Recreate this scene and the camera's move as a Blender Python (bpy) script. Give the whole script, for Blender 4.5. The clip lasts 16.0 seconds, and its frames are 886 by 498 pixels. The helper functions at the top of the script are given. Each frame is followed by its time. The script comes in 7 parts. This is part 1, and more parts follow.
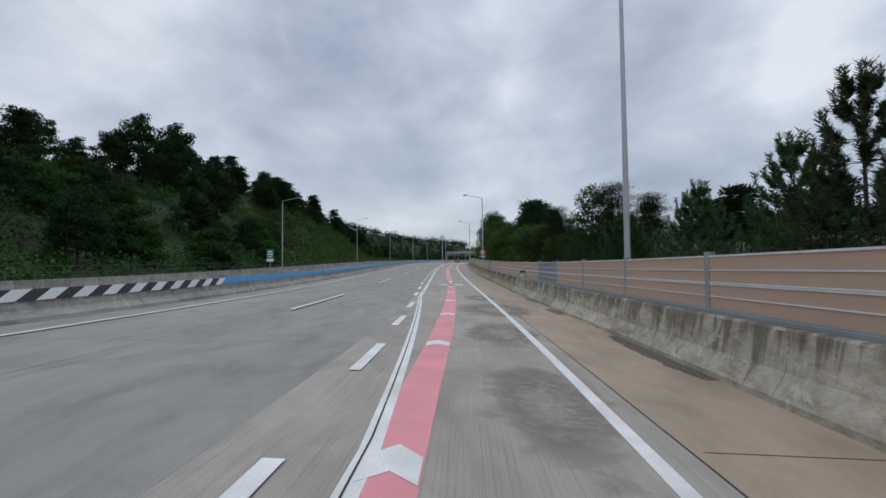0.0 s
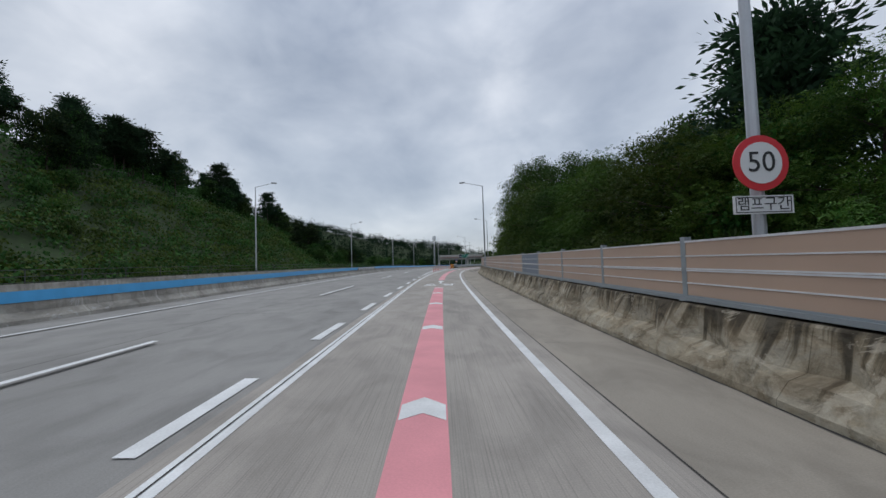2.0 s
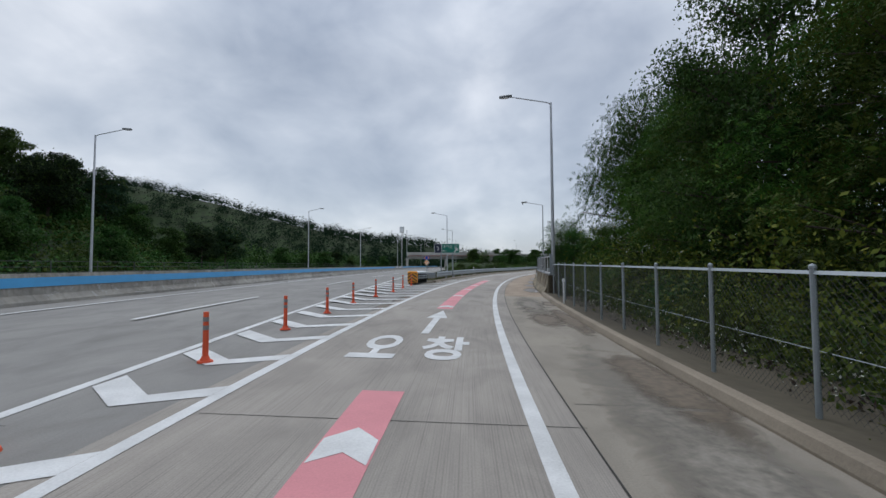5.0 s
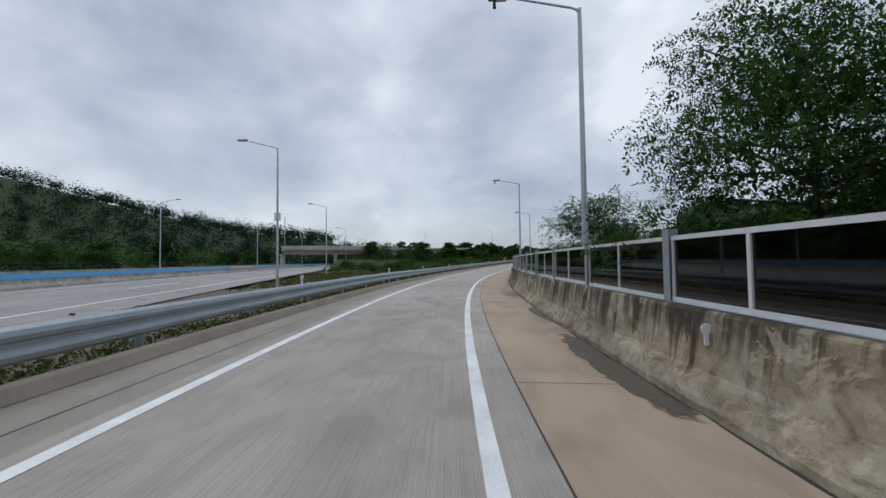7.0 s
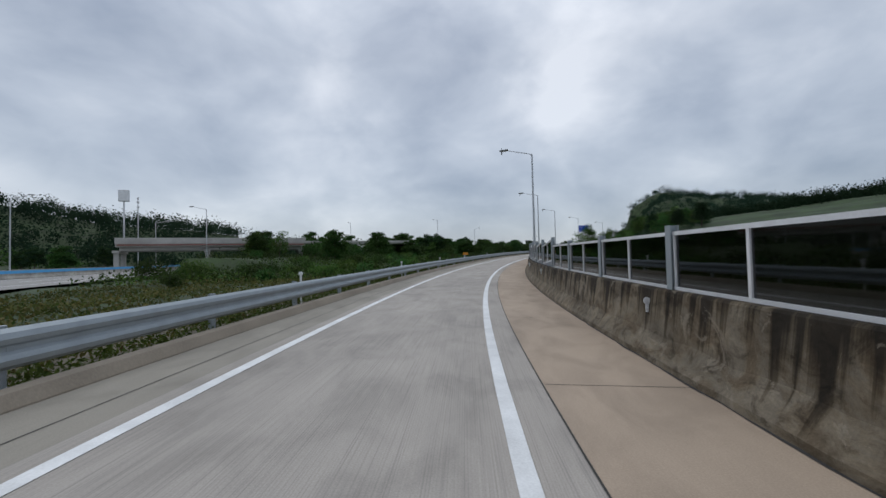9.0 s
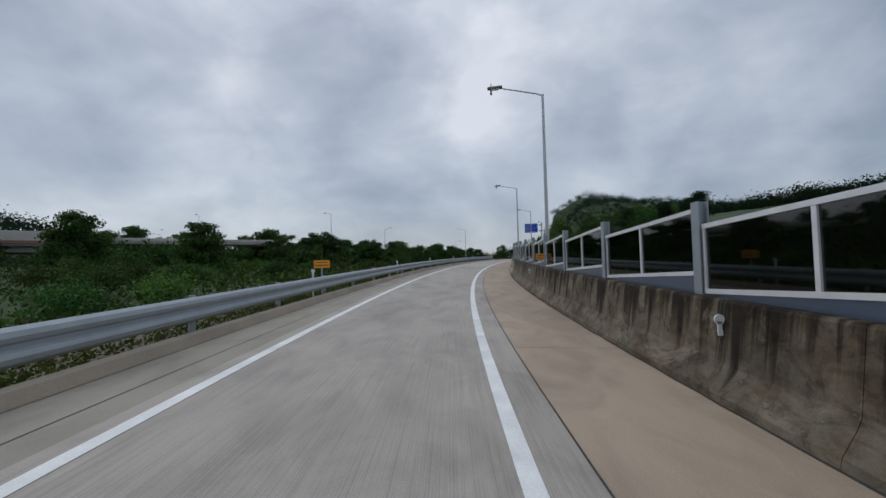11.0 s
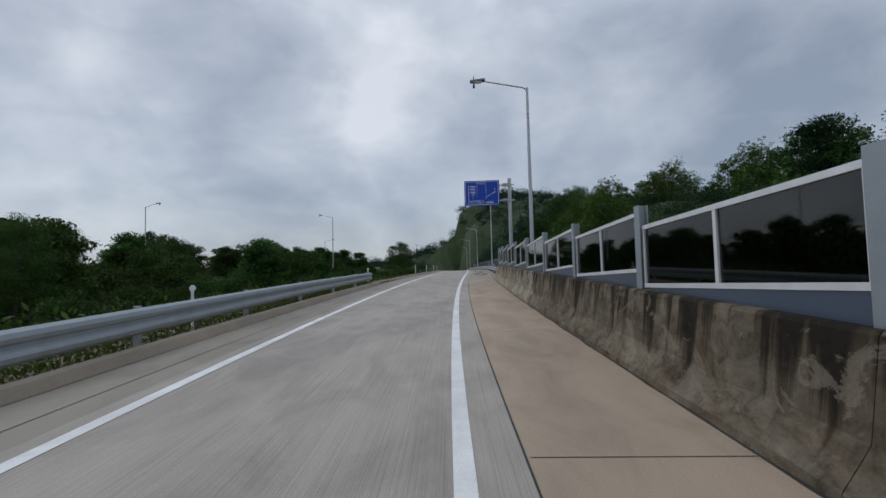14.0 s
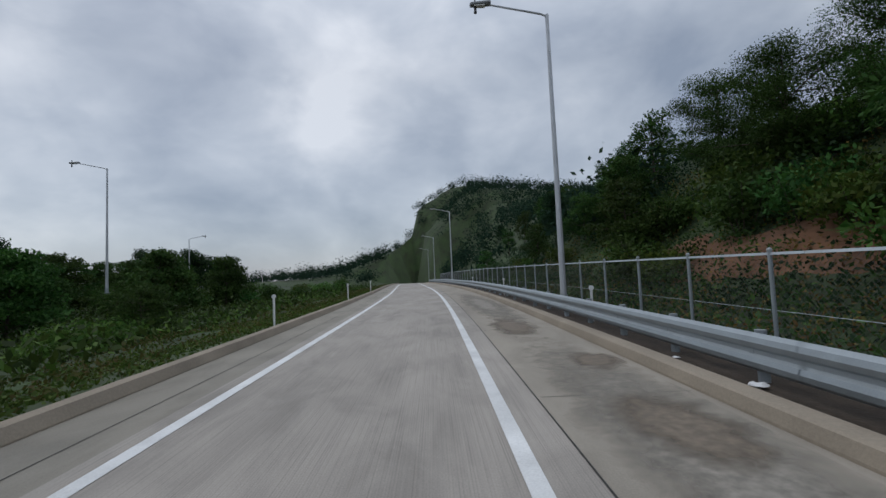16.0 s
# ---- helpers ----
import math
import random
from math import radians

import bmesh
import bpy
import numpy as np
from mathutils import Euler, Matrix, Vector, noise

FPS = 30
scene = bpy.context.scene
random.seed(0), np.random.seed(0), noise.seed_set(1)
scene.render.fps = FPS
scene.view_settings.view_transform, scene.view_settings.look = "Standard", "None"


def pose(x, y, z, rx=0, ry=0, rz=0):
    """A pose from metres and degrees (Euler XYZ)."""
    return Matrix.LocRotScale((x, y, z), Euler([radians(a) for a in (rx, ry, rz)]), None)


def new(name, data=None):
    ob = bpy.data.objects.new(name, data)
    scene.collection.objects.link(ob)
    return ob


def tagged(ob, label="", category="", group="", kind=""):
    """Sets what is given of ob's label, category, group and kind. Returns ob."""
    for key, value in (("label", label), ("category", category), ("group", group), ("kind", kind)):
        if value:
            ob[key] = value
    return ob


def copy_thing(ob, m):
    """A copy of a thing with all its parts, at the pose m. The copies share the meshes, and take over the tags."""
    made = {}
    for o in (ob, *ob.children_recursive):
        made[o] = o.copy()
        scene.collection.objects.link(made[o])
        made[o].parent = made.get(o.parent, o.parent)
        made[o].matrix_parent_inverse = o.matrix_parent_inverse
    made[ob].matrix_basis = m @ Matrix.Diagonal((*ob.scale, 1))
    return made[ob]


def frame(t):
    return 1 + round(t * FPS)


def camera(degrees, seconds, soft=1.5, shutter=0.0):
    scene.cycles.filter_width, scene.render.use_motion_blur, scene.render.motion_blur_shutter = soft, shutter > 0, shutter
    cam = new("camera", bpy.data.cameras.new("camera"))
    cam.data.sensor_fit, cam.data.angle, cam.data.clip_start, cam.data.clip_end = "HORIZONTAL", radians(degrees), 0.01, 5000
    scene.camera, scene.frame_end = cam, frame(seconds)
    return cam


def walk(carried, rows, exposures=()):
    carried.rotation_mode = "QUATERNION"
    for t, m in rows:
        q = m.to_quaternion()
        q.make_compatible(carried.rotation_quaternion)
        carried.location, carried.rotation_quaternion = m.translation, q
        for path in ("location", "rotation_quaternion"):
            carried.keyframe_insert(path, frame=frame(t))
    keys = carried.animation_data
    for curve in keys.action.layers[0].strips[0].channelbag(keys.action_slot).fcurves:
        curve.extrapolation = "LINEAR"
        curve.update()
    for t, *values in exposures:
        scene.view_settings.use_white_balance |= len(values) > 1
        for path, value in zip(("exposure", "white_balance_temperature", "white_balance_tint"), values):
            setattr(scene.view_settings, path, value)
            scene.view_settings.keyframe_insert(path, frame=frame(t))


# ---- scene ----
cam = camera(90.1, 16.0, soft=1.5, shutter=0.0)
ROWS = [
    # seconds, x, y, z, rx, ry, rz
    (0.0, -2.051, -19.917, 1.763, 92.231, 0.569, 0.804),
    (0.5, -1.982, -5.572, 1.694, 92.583, 0.827, 0.583),
    (1.0, -2.116, 8.847, 1.774, 93.035, 1.121, 0.261),
    (1.5, -2.009, 22.871, 1.987, 93.389, 2.413, 0.471),
    (2.0, -1.948, 35.745, 2.248, 92.986, 1.824, 0.024),
    (2.5, -1.860, 49.133, 2.558, 93.508, 1.537, -0.051),
    (3.0, -1.729, 62.226, 2.896, 93.650, 1.285, -0.406),
    (3.5, -1.457, 74.327, 3.210, 93.532, 0.978, -0.654),
    (4.0, -1.010, 85.433, 3.487, 93.330, 0.647, -0.852),
    (4.5, -0.352, 95.900, 3.739, 93.106, 0.348, -1.586),
    (5.0, 0.581, 106.081, 3.975, 92.878, 0.201, -3.260),
    (5.5, 1.859, 116.322, 4.193, 92.721, 0.238, -6.187),
    (6.0, 3.543, 126.602, 4.391, 92.668, 0.415, -10.286),
    (6.5, 5.819, 136.877, 4.564, 92.493, 0.877, -13.097),
    (7.0, 8.508, 146.916, 4.716, 92.340, 0.714, -15.333),
    (7.5, 11.334, 156.172, 4.848, 92.185, 1.237, -17.429),
    (8.0, 14.605, 165.773, 4.977, 91.903, 1.847, -19.129),
    (8.5, 18.734, 176.803, 5.118, 91.736, 1.613, -20.789),
    (9.0, 23.096, 187.055, 5.264, 91.861, 1.386, -22.835),
    (9.5, 27.504, 196.309, 5.443, 91.955, 1.276, -25.346),
    (10.0, 32.101, 204.997, 5.653, 92.062, 1.270, -28.115),
    (10.5, 37.073, 213.510, 5.901, 92.250, 1.361, -30.960),
    (11.0, 42.669, 222.204, 6.194, 92.523, 1.365, -33.781),
    (11.5, 48.929, 231.047, 6.533, 92.946, 1.459, -36.579),
    (12.0, 55.499, 239.546, 6.902, 93.076, 1.553, -39.074),
    (12.5, 62.403, 247.762, 7.304, 93.145, 1.366, -41.537),
    (13.0, 69.700, 255.705, 7.704, 93.139, 0.961, -43.847),
    (13.5, 77.228, 263.355, 8.088, 92.987, 0.823, -45.665),
    (14.0, 85.192, 270.916, 8.464, 92.860, 1.398, -47.380),
    (14.5, 93.602, 278.469, 8.829, 92.771, 2.221, -49.089),
    (15.0, 102.417, 286.120, 9.160, 92.914, 1.686, -50.901),
    (15.5, 111.397, 293.655, 9.441, 92.809, 1.824, -52.217),
    (16.0, 120.521, 301.155, 9.671, 93.508, 2.518, -52.717),
]

EXPOSURES = [(0.0, 0.0), (3.0, 0.0), (6.0, 0.08), (8.5, 0.05), (11.0, -0.12), (16.0, -0.12)]
walk(cam, [(r[0], pose(*r[1:])) for r in ROWS], exposures=EXPOSURES)

# ---- light: an overcast sky, brighter overhead, with soft sheets of cloud ----
world = bpy.data.worlds.new("overcast_sky")
scene.world = world
world.use_nodes = True
wt = world.node_tree
wt.nodes.clear()


def wnode(kind, **values):
    n = wt.nodes.new(kind)
    for key, value in values.items():
        n.inputs[key].default_value = value
    return n


w_out = wt.nodes.new("ShaderNodeOutputWorld")
w_sky = wt.nodes.new("ShaderNodeTexSky")
w_sky.sky_type, w_sky.sun_disc = "NISHITA", False
w_sky.sun_elevation, w_sky.sun_rotation = radians(55), radians(20)
w_geo = wt.nodes.new("ShaderNodeTexCoord")
w_sep = wt.nodes.new("ShaderNodeSeparateXYZ")
wt.links.new(w_geo.outputs["Generated"], w_sep.inputs[0])
def wlink(node, socket, value):
    if isinstance(value, (int, float)):
        node.inputs[socket].default_value = value
    else:
        wt.links.new(value, node.inputs[socket])


def wmath(operation, a, b):
    n = wt.nodes.new("ShaderNodeMath"); n.operation = operation
    wlink(n, 0, a); wlink(n, 1, b)
    return n.outputs[0]


def wnoise(scale, detail, rough, stretch, turn=0.0, distort=0.0):
    mp = wt.nodes.new("ShaderNodeMapping")
    mp.inputs["Scale"].default_value = stretch
    mp.inputs["Rotation"].default_value = (0, 0, turn)
    wt.links.new(w_geo.outputs["Generated"], mp.inputs[0])
    n = wnode("ShaderNodeTexNoise", Scale=scale, Detail=detail, Roughness=rough, Distortion=distort)
    wt.links.new(mp.outputs[0], n.inputs["Vector"])
    return n


# the banks of cloud drift about their directions: (azimuth from +y to the right, elevation, half width, brightness)
BANKS = [(-42, 21, 9, 0.7), (-31, 25, 8, 0.8), (-37, 19, 5, -0.4), (-14, 25, 14, -0.9), (1, 25, 7, 0.8), (-17, 17, 9, 0.4),
         (11, 25, 9, -0.45), (24, 20, 9, -0.8), (36, 25, 7, 0.25), (44, 19, 7, 0.42), (49, 16, 6, -0.6), (56, 14, 7, -0.35),
         (64, 22, 7, 0.6), (77, 17, 13, -0.95), (95, 22, 14, -0.3), (16, 13, 10, 0.2),
         (30, 6, 13, -0.5), (55, 5, 11, -0.45)]
w_warp = wnoise(2.6, 5.0, 0.55, (1.0, 1.0, 1.5), 0.4)
w_off = wt.nodes.new("ShaderNodeVectorMath"); w_off.operation = "MULTIPLY_ADD"
w_off.inputs[1].default_value, w_off.inputs[2].default_value = (0.42, 0.42, 0.34), (-0.21, -0.21, -0.17)
wt.links.new(w_warp.outputs["Color"], w_off.inputs[0])
w_bent = wt.nodes.new("ShaderNodeVectorMath"); w_bent.operation = "ADD"
wt.links.new(w_geo.outputs["Generated"], w_bent.inputs[0]); wt.links.new(w_off.outputs[0], w_bent.inputs[1])
w_unit = wt.nodes.new("ShaderNodeVectorMath"); w_unit.operation = "NORMALIZE"
wt.links.new(w_bent.outputs[0], w_unit.inputs[0])
w_field = wmath("ADD", wmath("MULTIPLY", wnoise(1.9, 6.0, 0.48, (1.0, 1.0, 1.7), 0.9, 0.3).outputs["Fac"], 0.62),
                wmath("MULTIPLY", wnoise(5.0, 5.0, 0.5, (1.0, 1.0, 1.7), 0.2, 0.3).outputs["Fac"], 0.38))
for az, el, half, bright in BANKS:
    az, el = radians(az), radians(el)
    near_bank = wt.nodes.new("ShaderNodeVectorMath"); near_bank.operation = "DOT_PRODUCT"
    near_bank.inputs[1].default_value = (math.sin(az) * math.cos(el), math.cos(az) * math.cos(el), math.sin(el))
    wt.links.new(w_unit.outputs[0], near_bank.inputs[0])
    swell = wt.nodes.new("ShaderNodeMapRange"); swell.interpolation_type = "SMOOTHERSTEP"
    swell.inputs["From Min"].default_value, swell.inputs["From Max"].default_value = math.cos(radians(half * 1.7)), 1.0
    swell.inputs["To Max"].default_value = (0.085 if bright > 0 else 0.11) * bright
    wt.links.new(near_bank.outputs["Value"], swell.inputs["Value"])
    w_field = wmath("ADD", w_field, swell.outputs[0])
w_ramp = wt.nodes.new("ShaderNodeValToRGB")
w_stops = w_ramp.color_ramp.elements
w_stops.new(0.5)
for stop, (at, tone) in zip(w_stops, ((0.34, (0.245, 0.287, 0.36, 1)), (0.5, (0.42, 0.463, 0.53, 1)), (0.66, (0.66, 0.69, 0.74, 1)))):
    stop.position, stop.color = at, tone
wt.links.new(w_field, w_ramp.inputs[0])
# brighter overhead, as under a real overcast sky
w_zen = wt.nodes.new("ShaderNodeMapRange")
w_zen.inputs["From Min"].default_value, w_zen.inputs["From Max"].default_value = 0.42, 0.95
w_zen.inputs["To Min"].default_value, w_zen.inputs["To Max"].default_value = 1.0, 1.7
wt.links.new(w_sep.outputs["Z"], w_zen.inputs["Value"])
w_bg = wnode("ShaderNodeBackground", Strength=1.0)
w_mul = wt.nodes.new("ShaderNodeVectorMath"); w_mul.operation = "MULTIPLY"
wt.links.new(w_ramp.outputs[0], w_mul.inputs[0])
wt.links.new(w_zen.outputs[0], w_mul.inputs[1])
wt.links.new(w_mul.outputs[0], w_bg.inputs["Color"])
w_bg2 = wnode("ShaderNodeBackground", Strength=0.02)
wt.links.new(w_sky.outputs[0], w_bg2.inputs["Color"])
w_add = wt.nodes.new("ShaderNodeAddShader")
wt.links.new(w_bg.outputs[0], w_add.inputs[0]); wt.links.new(w_bg2.outputs[0], w_add.inputs[1])
wt.links.new(w_add.outputs[0], w_out.inputs["Surface"])

sun = new("sun", bpy.data.lights.new("sun", "SUN"))
sun.data.energy, sun.data.angle, sun.data.color = 0.7, radians(35), (1.0, 0.97, 0.92)
sun.matrix_world = Matrix.Translation((0, 0, 80)) @ Euler((radians(35), 0, radians(-160))).to_matrix().to_4x4()

# ---- the two roads: ramp by station s and offset o to the right of its right edge line; main road by y ----
K = [-2.96, -1.75, 0.20, 0.53, 0.71, 1.60, 3.35, 4.31, 4.19, 3.71, 3.80, 4.03, 3.80, 3.71, 3.82, 3.81, 2.78, 1.46, 0.14, -1.63, -1.96, 0.40, 0.40, 0.40, 0.40, 0.40, 0.40, 0.40, 0.40]
G = [-1.10, 1.93, 2.72, 2.37, 1.51, 1.10, 2.70, 3.87, 3.28, 1.79, 0.48, -0.50, -1.20, -1.72, -2.17]
E = [3.40, 3.32, 2.85, 2.16, 2.27, 3.01, 3.31, 2.34, 1.35, 0.85, 0.38, 0.30, 0.42, 0.61, 0.81]
SN, SC, SG = np.arange(-20, 541, 20.0), np.arange(-20, 541, 40.0), np.arange(-80, 540.01, 1.0)


def alignment():
    k = np.where(SG < -20, 0.0, np.interp(SG, SN, K)) / 1000
    g = np.interp(SG, SC, G) / 100
    mid = lambda a: (a[1:] + a[:-1]) / 2
    th = np.concatenate([[0], np.cumsum(mid(k))])
    th -= th[80]
    xs = np.concatenate([[0], np.cumsum(np.sin(mid(th)))])
    ys = np.concatenate([[0], np.cumsum(np.cos(mid(th)))])
    zs = np.concatenate([[0], np.cumsum(mid(g))])
    return th, xs - xs[80], ys - ys[80], zs - zs[80]


TH, RX, RY, RZ = alignment()


def heading(s):
    return float(np.interp(s, SG, TH))


def fall(s):
    return float(np.interp(s, SC, E)) / 100


def ramp(s, o, z=0.0):
    """A point of the ramp: station, metres to the right of the edge line, metres over the pavement."""
    a = heading(s)
    return Vector((np.interp(s, SG, RX) + math.cos(a) * o, np.interp(s, SG, RY) - math.sin(a) * o,
                   np.interp(s, SG, RZ) + z - fall(s) * max(-9.0, min(4.0, o))))


def ramp_pose(s, o, z=0.0, turn=0.0):
    """Pose at the ramp whose y axis runs along it."""
    p = ramp(s, o, z)
    return pose(p.x, p.y, p.z, 0, 0, -math.degrees(heading(s)) + turn)


def main_x(y):
    """x of the main road's right edge line."""
    return -4.4 - 0.1 * min(1.0, max(0.0, y / 40)) + max(0.0, y - 60) ** 2 / 3000


def main_z(y):
    return float(np.interp(min(y, 120), RY[:220], RZ[:220])) + 0.014 * max(0.0, y - 120)


def main(y, o, z=0.0):
    """A point of the main road: o metres to the right of its right edge line."""
    return Vector((main_x(y) + o, y, main_z(y) + fall(min(y, 120)) * min(9.0, 4.4 - o) + z))


def main_pose(y, o, z=0.0, turn=0.0):
    p = main(y, o, z)
    a = math.degrees(math.atan2(main_x(y + 1) - main_x(y - 1), 2))
    return pose(p.x, p.y, p.z, 0, 0, -a + turn)

# ---- materials ----
def mat(name, color, rough=0.8, metal=0.0, var=0.25, scale=1.0, fine=40.0, bump=0.0, bump_scale=60.0, dark=None, spec=0.5, random=0.0, warp=0.0):
    """A surface with large stains, fine grain and relief in object-independent metres."""
    m = bpy.data.materials.new(name)
    m.use_nodes = True
    t = m.node_tree
    b = t.nodes["Principled BSDF"]
    b.inputs["Roughness"].default_value, b.inputs["Metallic"].default_value = rough, metal
    b.inputs["Specular IOR Level"].default_value = spec
    geo = t.nodes.new("ShaderNodeNewGeometry")
    n1 = t.nodes.new("ShaderNodeTexNoise"); n1.inputs["Scale"].default_value = scale; n1.inputs["Detail"].default_value = 5; n1.inputs["Distortion"].default_value = warp
    n2 = t.nodes.new("ShaderNodeTexNoise"); n2.inputs["Scale"].default_value = fine; n2.inputs["Detail"].default_value = 3
    t.links.new(geo.outputs["Position"], n1.inputs["Vector"]); t.links.new(geo.outputs["Position"], n2.inputs["Vector"])
    mix = t.nodes.new("ShaderNodeMix"); mix.data_type = "FLOAT"; mix.inputs[0].default_value = 0.35
    t.links.new(n1.outputs["Fac"], mix.inputs[2]); t.links.new(n2.outputs["Fac"], mix.inputs[3])
    ramp_ = t.nodes.new("ShaderNodeValToRGB")
    lo = dark or tuple(c * (1 - var) for c in color)
    hi = tuple(min(1, c * (1 + var * 0.6)) for c in color)
    ramp_.color_ramp.elements[0].position, ramp_.color_ramp.elements[0].color = 0.33, (*lo, 1)
    ramp_.color_ramp.elements[1].position, ramp_.color_ramp.elements[1].color = 0.68, (*hi, 1)
    t.links.new(mix.outputs[0], ramp_.inputs[0])
    out = ramp_.outputs[0]
    if random:
        info = t.nodes.new("ShaderNodeObjectInfo")
        hsv = t.nodes.new("ShaderNodeHueSaturation")
        mr = t.nodes.new("ShaderNodeMapRange"); mr.inputs["To Min"].default_value, mr.inputs["To Max"].default_value = 1 - random, 1 + random
        t.links.new(info.outputs["Random"], mr.inputs["Value"])
        t.links.new(mr.outputs[0], hsv.inputs["Value"]); t.links.new(out, hsv.inputs["Color"])
        out = hsv.outputs[0]
    t.links.new(out, b.inputs["Base Color"])
    if bump:
        n3 = t.nodes.new("ShaderNodeTexNoise"); n3.inputs["Scale"].default_value = bump_scale; n3.inputs["Detail"].default_value = 4
        t.links.new(geo.outputs["Position"], n3.inputs["Vector"])
        bp = t.nodes.new("ShaderNodeBump"); bp.inputs["Strength"].default_value = bump; bp.inputs["Distance"].default_value = 0.02
        t.links.new(n3.outputs["Fac"], bp.inputs["Height"]); t.links.new(bp.outputs[0], b.inputs["Normal"])
    return m


PAINT = mat("road_paint_white", (0.70, 0.71, 0.71), 0.65, var=0.22, scale=2.0, fine=45)
PINK = mat("road_paint_pink", (0.70, 0.27, 0.30), 0.7, var=0.15, scale=1.2, fine=50)
KERB = mat("kerb_concrete", (0.29, 0.245, 0.19), 0.9, var=0.25, scale=0.8, fine=30, bump=0.2)
GALV = mat("galvanised_steel", (0.33, 0.37, 0.395), 0.5, metal=0.55, var=0.12, scale=3, fine=60)
LAMP_GREY = mat("lamp_grey", (0.48, 0.50, 0.53), 0.45, metal=0.5, var=0.08, scale=2)
PANEL_TAN = mat("panel_tan", (0.46, 0.33, 0.25), 0.55, var=0.08, scale=0.6, fine=200)
PANEL_BLUE = mat("panel_slate", (0.19, 0.22, 0.27), 0.5, var=0.1, scale=0.6, fine=200)
EARTH = mat("earth", (0.10, 0.085, 0.06), 0.95, var=0.4, scale=0.3, fine=4, bump=0.5, bump_scale=8)
GRASS = mat("grass", (0.055, 0.085, 0.028), 0.95, var=0.5, scale=0.15, fine=3, bump=0.6, bump_scale=6)
BLUE = mat("blue_band", (0.06, 0.35, 0.68), 0.5, var=0.1, scale=2)


# ---- building tools ----
def mesh_object(name, verts, faces, material, smooth=False):
    me = bpy.data.meshes.new(name)
    me.from_pydata([tuple(v) for v in verts], [], faces)
    me.materials.append(material)
    if smooth:
        me.polygons.foreach_set("use_smooth", [True] * len(me.polygons))
    return new(name, me)


def empty(name, m=None):
    ob = new(name)
    if m is not None:
        ob.matrix_world = m
    return ob


def adopt(child, parent):
    """Make child a part of parent, staying where it is in the world."""
    child.parent = parent
    child.matrix_parent_inverse = parent.matrix_basis.inverted()
    return child


def part(name, bm, material, parent, label=""):
    """Link a bmesh, given in the parent's own space, as one mesh under a thing or a part."""
    me = bpy.data.meshes.new(name)
    bm.to_mesh(me); bm.free()
    me.materials.append(material)
    ob = new(name, me)
    ob.parent = parent
    if label:
        ob["label"] = label
    return ob


def sweep(name, profile, stations, where, material, closed=True, smooth=False):
    """A profile of (o, z) carried along stations by where(s, o, z)."""
    n = len(profile)
    verts = [where(s, o, z) for s in stations for o, z in profile]
    faces = []
    for i in range(len(stations) - 1):
        for j in range(n if closed else n - 1):
            a, b = i * n + j, i * n + (j + 1) % n
            faces.append((a, a + n, b + n, b))
    if closed:
        faces.append(tuple(range(n)))
        faces.append(tuple(reversed([(len(stations) - 1) * n + j for j in range(n)])))
    return mesh_object(name, verts, faces, material, smooth)


def frange(a, b, step):
    n = max(1, round((b - a) / step))
    return [a + (b - a) * i / n for i in range(n + 1)]


def box(bm, x0, x1, y0, y1, z0, z1, bevel=0.0):
    r = bmesh.ops.create_cube(bm, size=1.0)
    vs = r["verts"]
    bmesh.ops.scale(bm, vec=(x1 - x0, y1 - y0, z1 - z0), verts=vs)
    bmesh.ops.translate(bm, vec=((x0 + x1) / 2, (y0 + y1) / 2, (z0 + z1) / 2), verts=vs)
    if bevel:
        es = list({e for v in vs for e in v.link_edges})
        bmesh.ops.bevel(bm, geom=es, offset=bevel, segments=1, affect="EDGES")
    return vs


def tube(bm, a, b, r0, r1=None, seg=10):
    """A tapered round bar from a to b."""
    a, b = Vector(a), Vector(b)
    r1 = r0 if r1 is None else r1
    d = b - a
    m = Matrix.Translation((a + b) / 2) @ d.to_track_quat("Z", "Y").to_matrix().to_4x4()
    bmesh.ops.create_cone(bm, cap_ends=True, segments=seg, radius1=r0, radius2=r1, depth=d.length, matrix=m)


def nodes_of(name, rough=0.8, metal=0.0, spec=0.5):
    m = bpy.data.materials.new(name)
    m.use_nodes = True
    b = m.node_tree.nodes["Principled BSDF"]
    b.inputs["Roughness"].default_value, b.inputs["Metallic"].default_value = rough, metal
    b.inputs["Specular IOR Level"].default_value = spec
    return m, m.node_tree, b


def noise_of(t, vector, scale, detail=4.0, rough=0.5, stretch=None, distort=0.0):
    n = t.nodes.new("ShaderNodeTexNoise")
    n.inputs["Scale"].default_value, n.inputs["Detail"].default_value, n.inputs["Roughness"].default_value = scale, detail, rough
    n.inputs["Distortion"].default_value = distort
    if stretch:
        mp = t.nodes.new("ShaderNodeMapping")
        mp.inputs["Scale"].default_value = stretch
        t.links.new(vector, mp.inputs[0])
        vector = mp.outputs[0]
    t.links.new(vector, n.inputs["Vector"])
    return n.outputs["Fac"]


def ramp_of(t, fac, stops):
    r = t.nodes.new("ShaderNodeValToRGB")
    el = r.color_ramp.elements
    while len(el) < len(stops):
        el.new(0.5)
    for e, (p, c) in zip(el, stops):
        e.position, e.color = p, (*c, 1) if len(c) == 3 else c
    t.links.new(fac, r.inputs[0])
    return r.outputs[0]


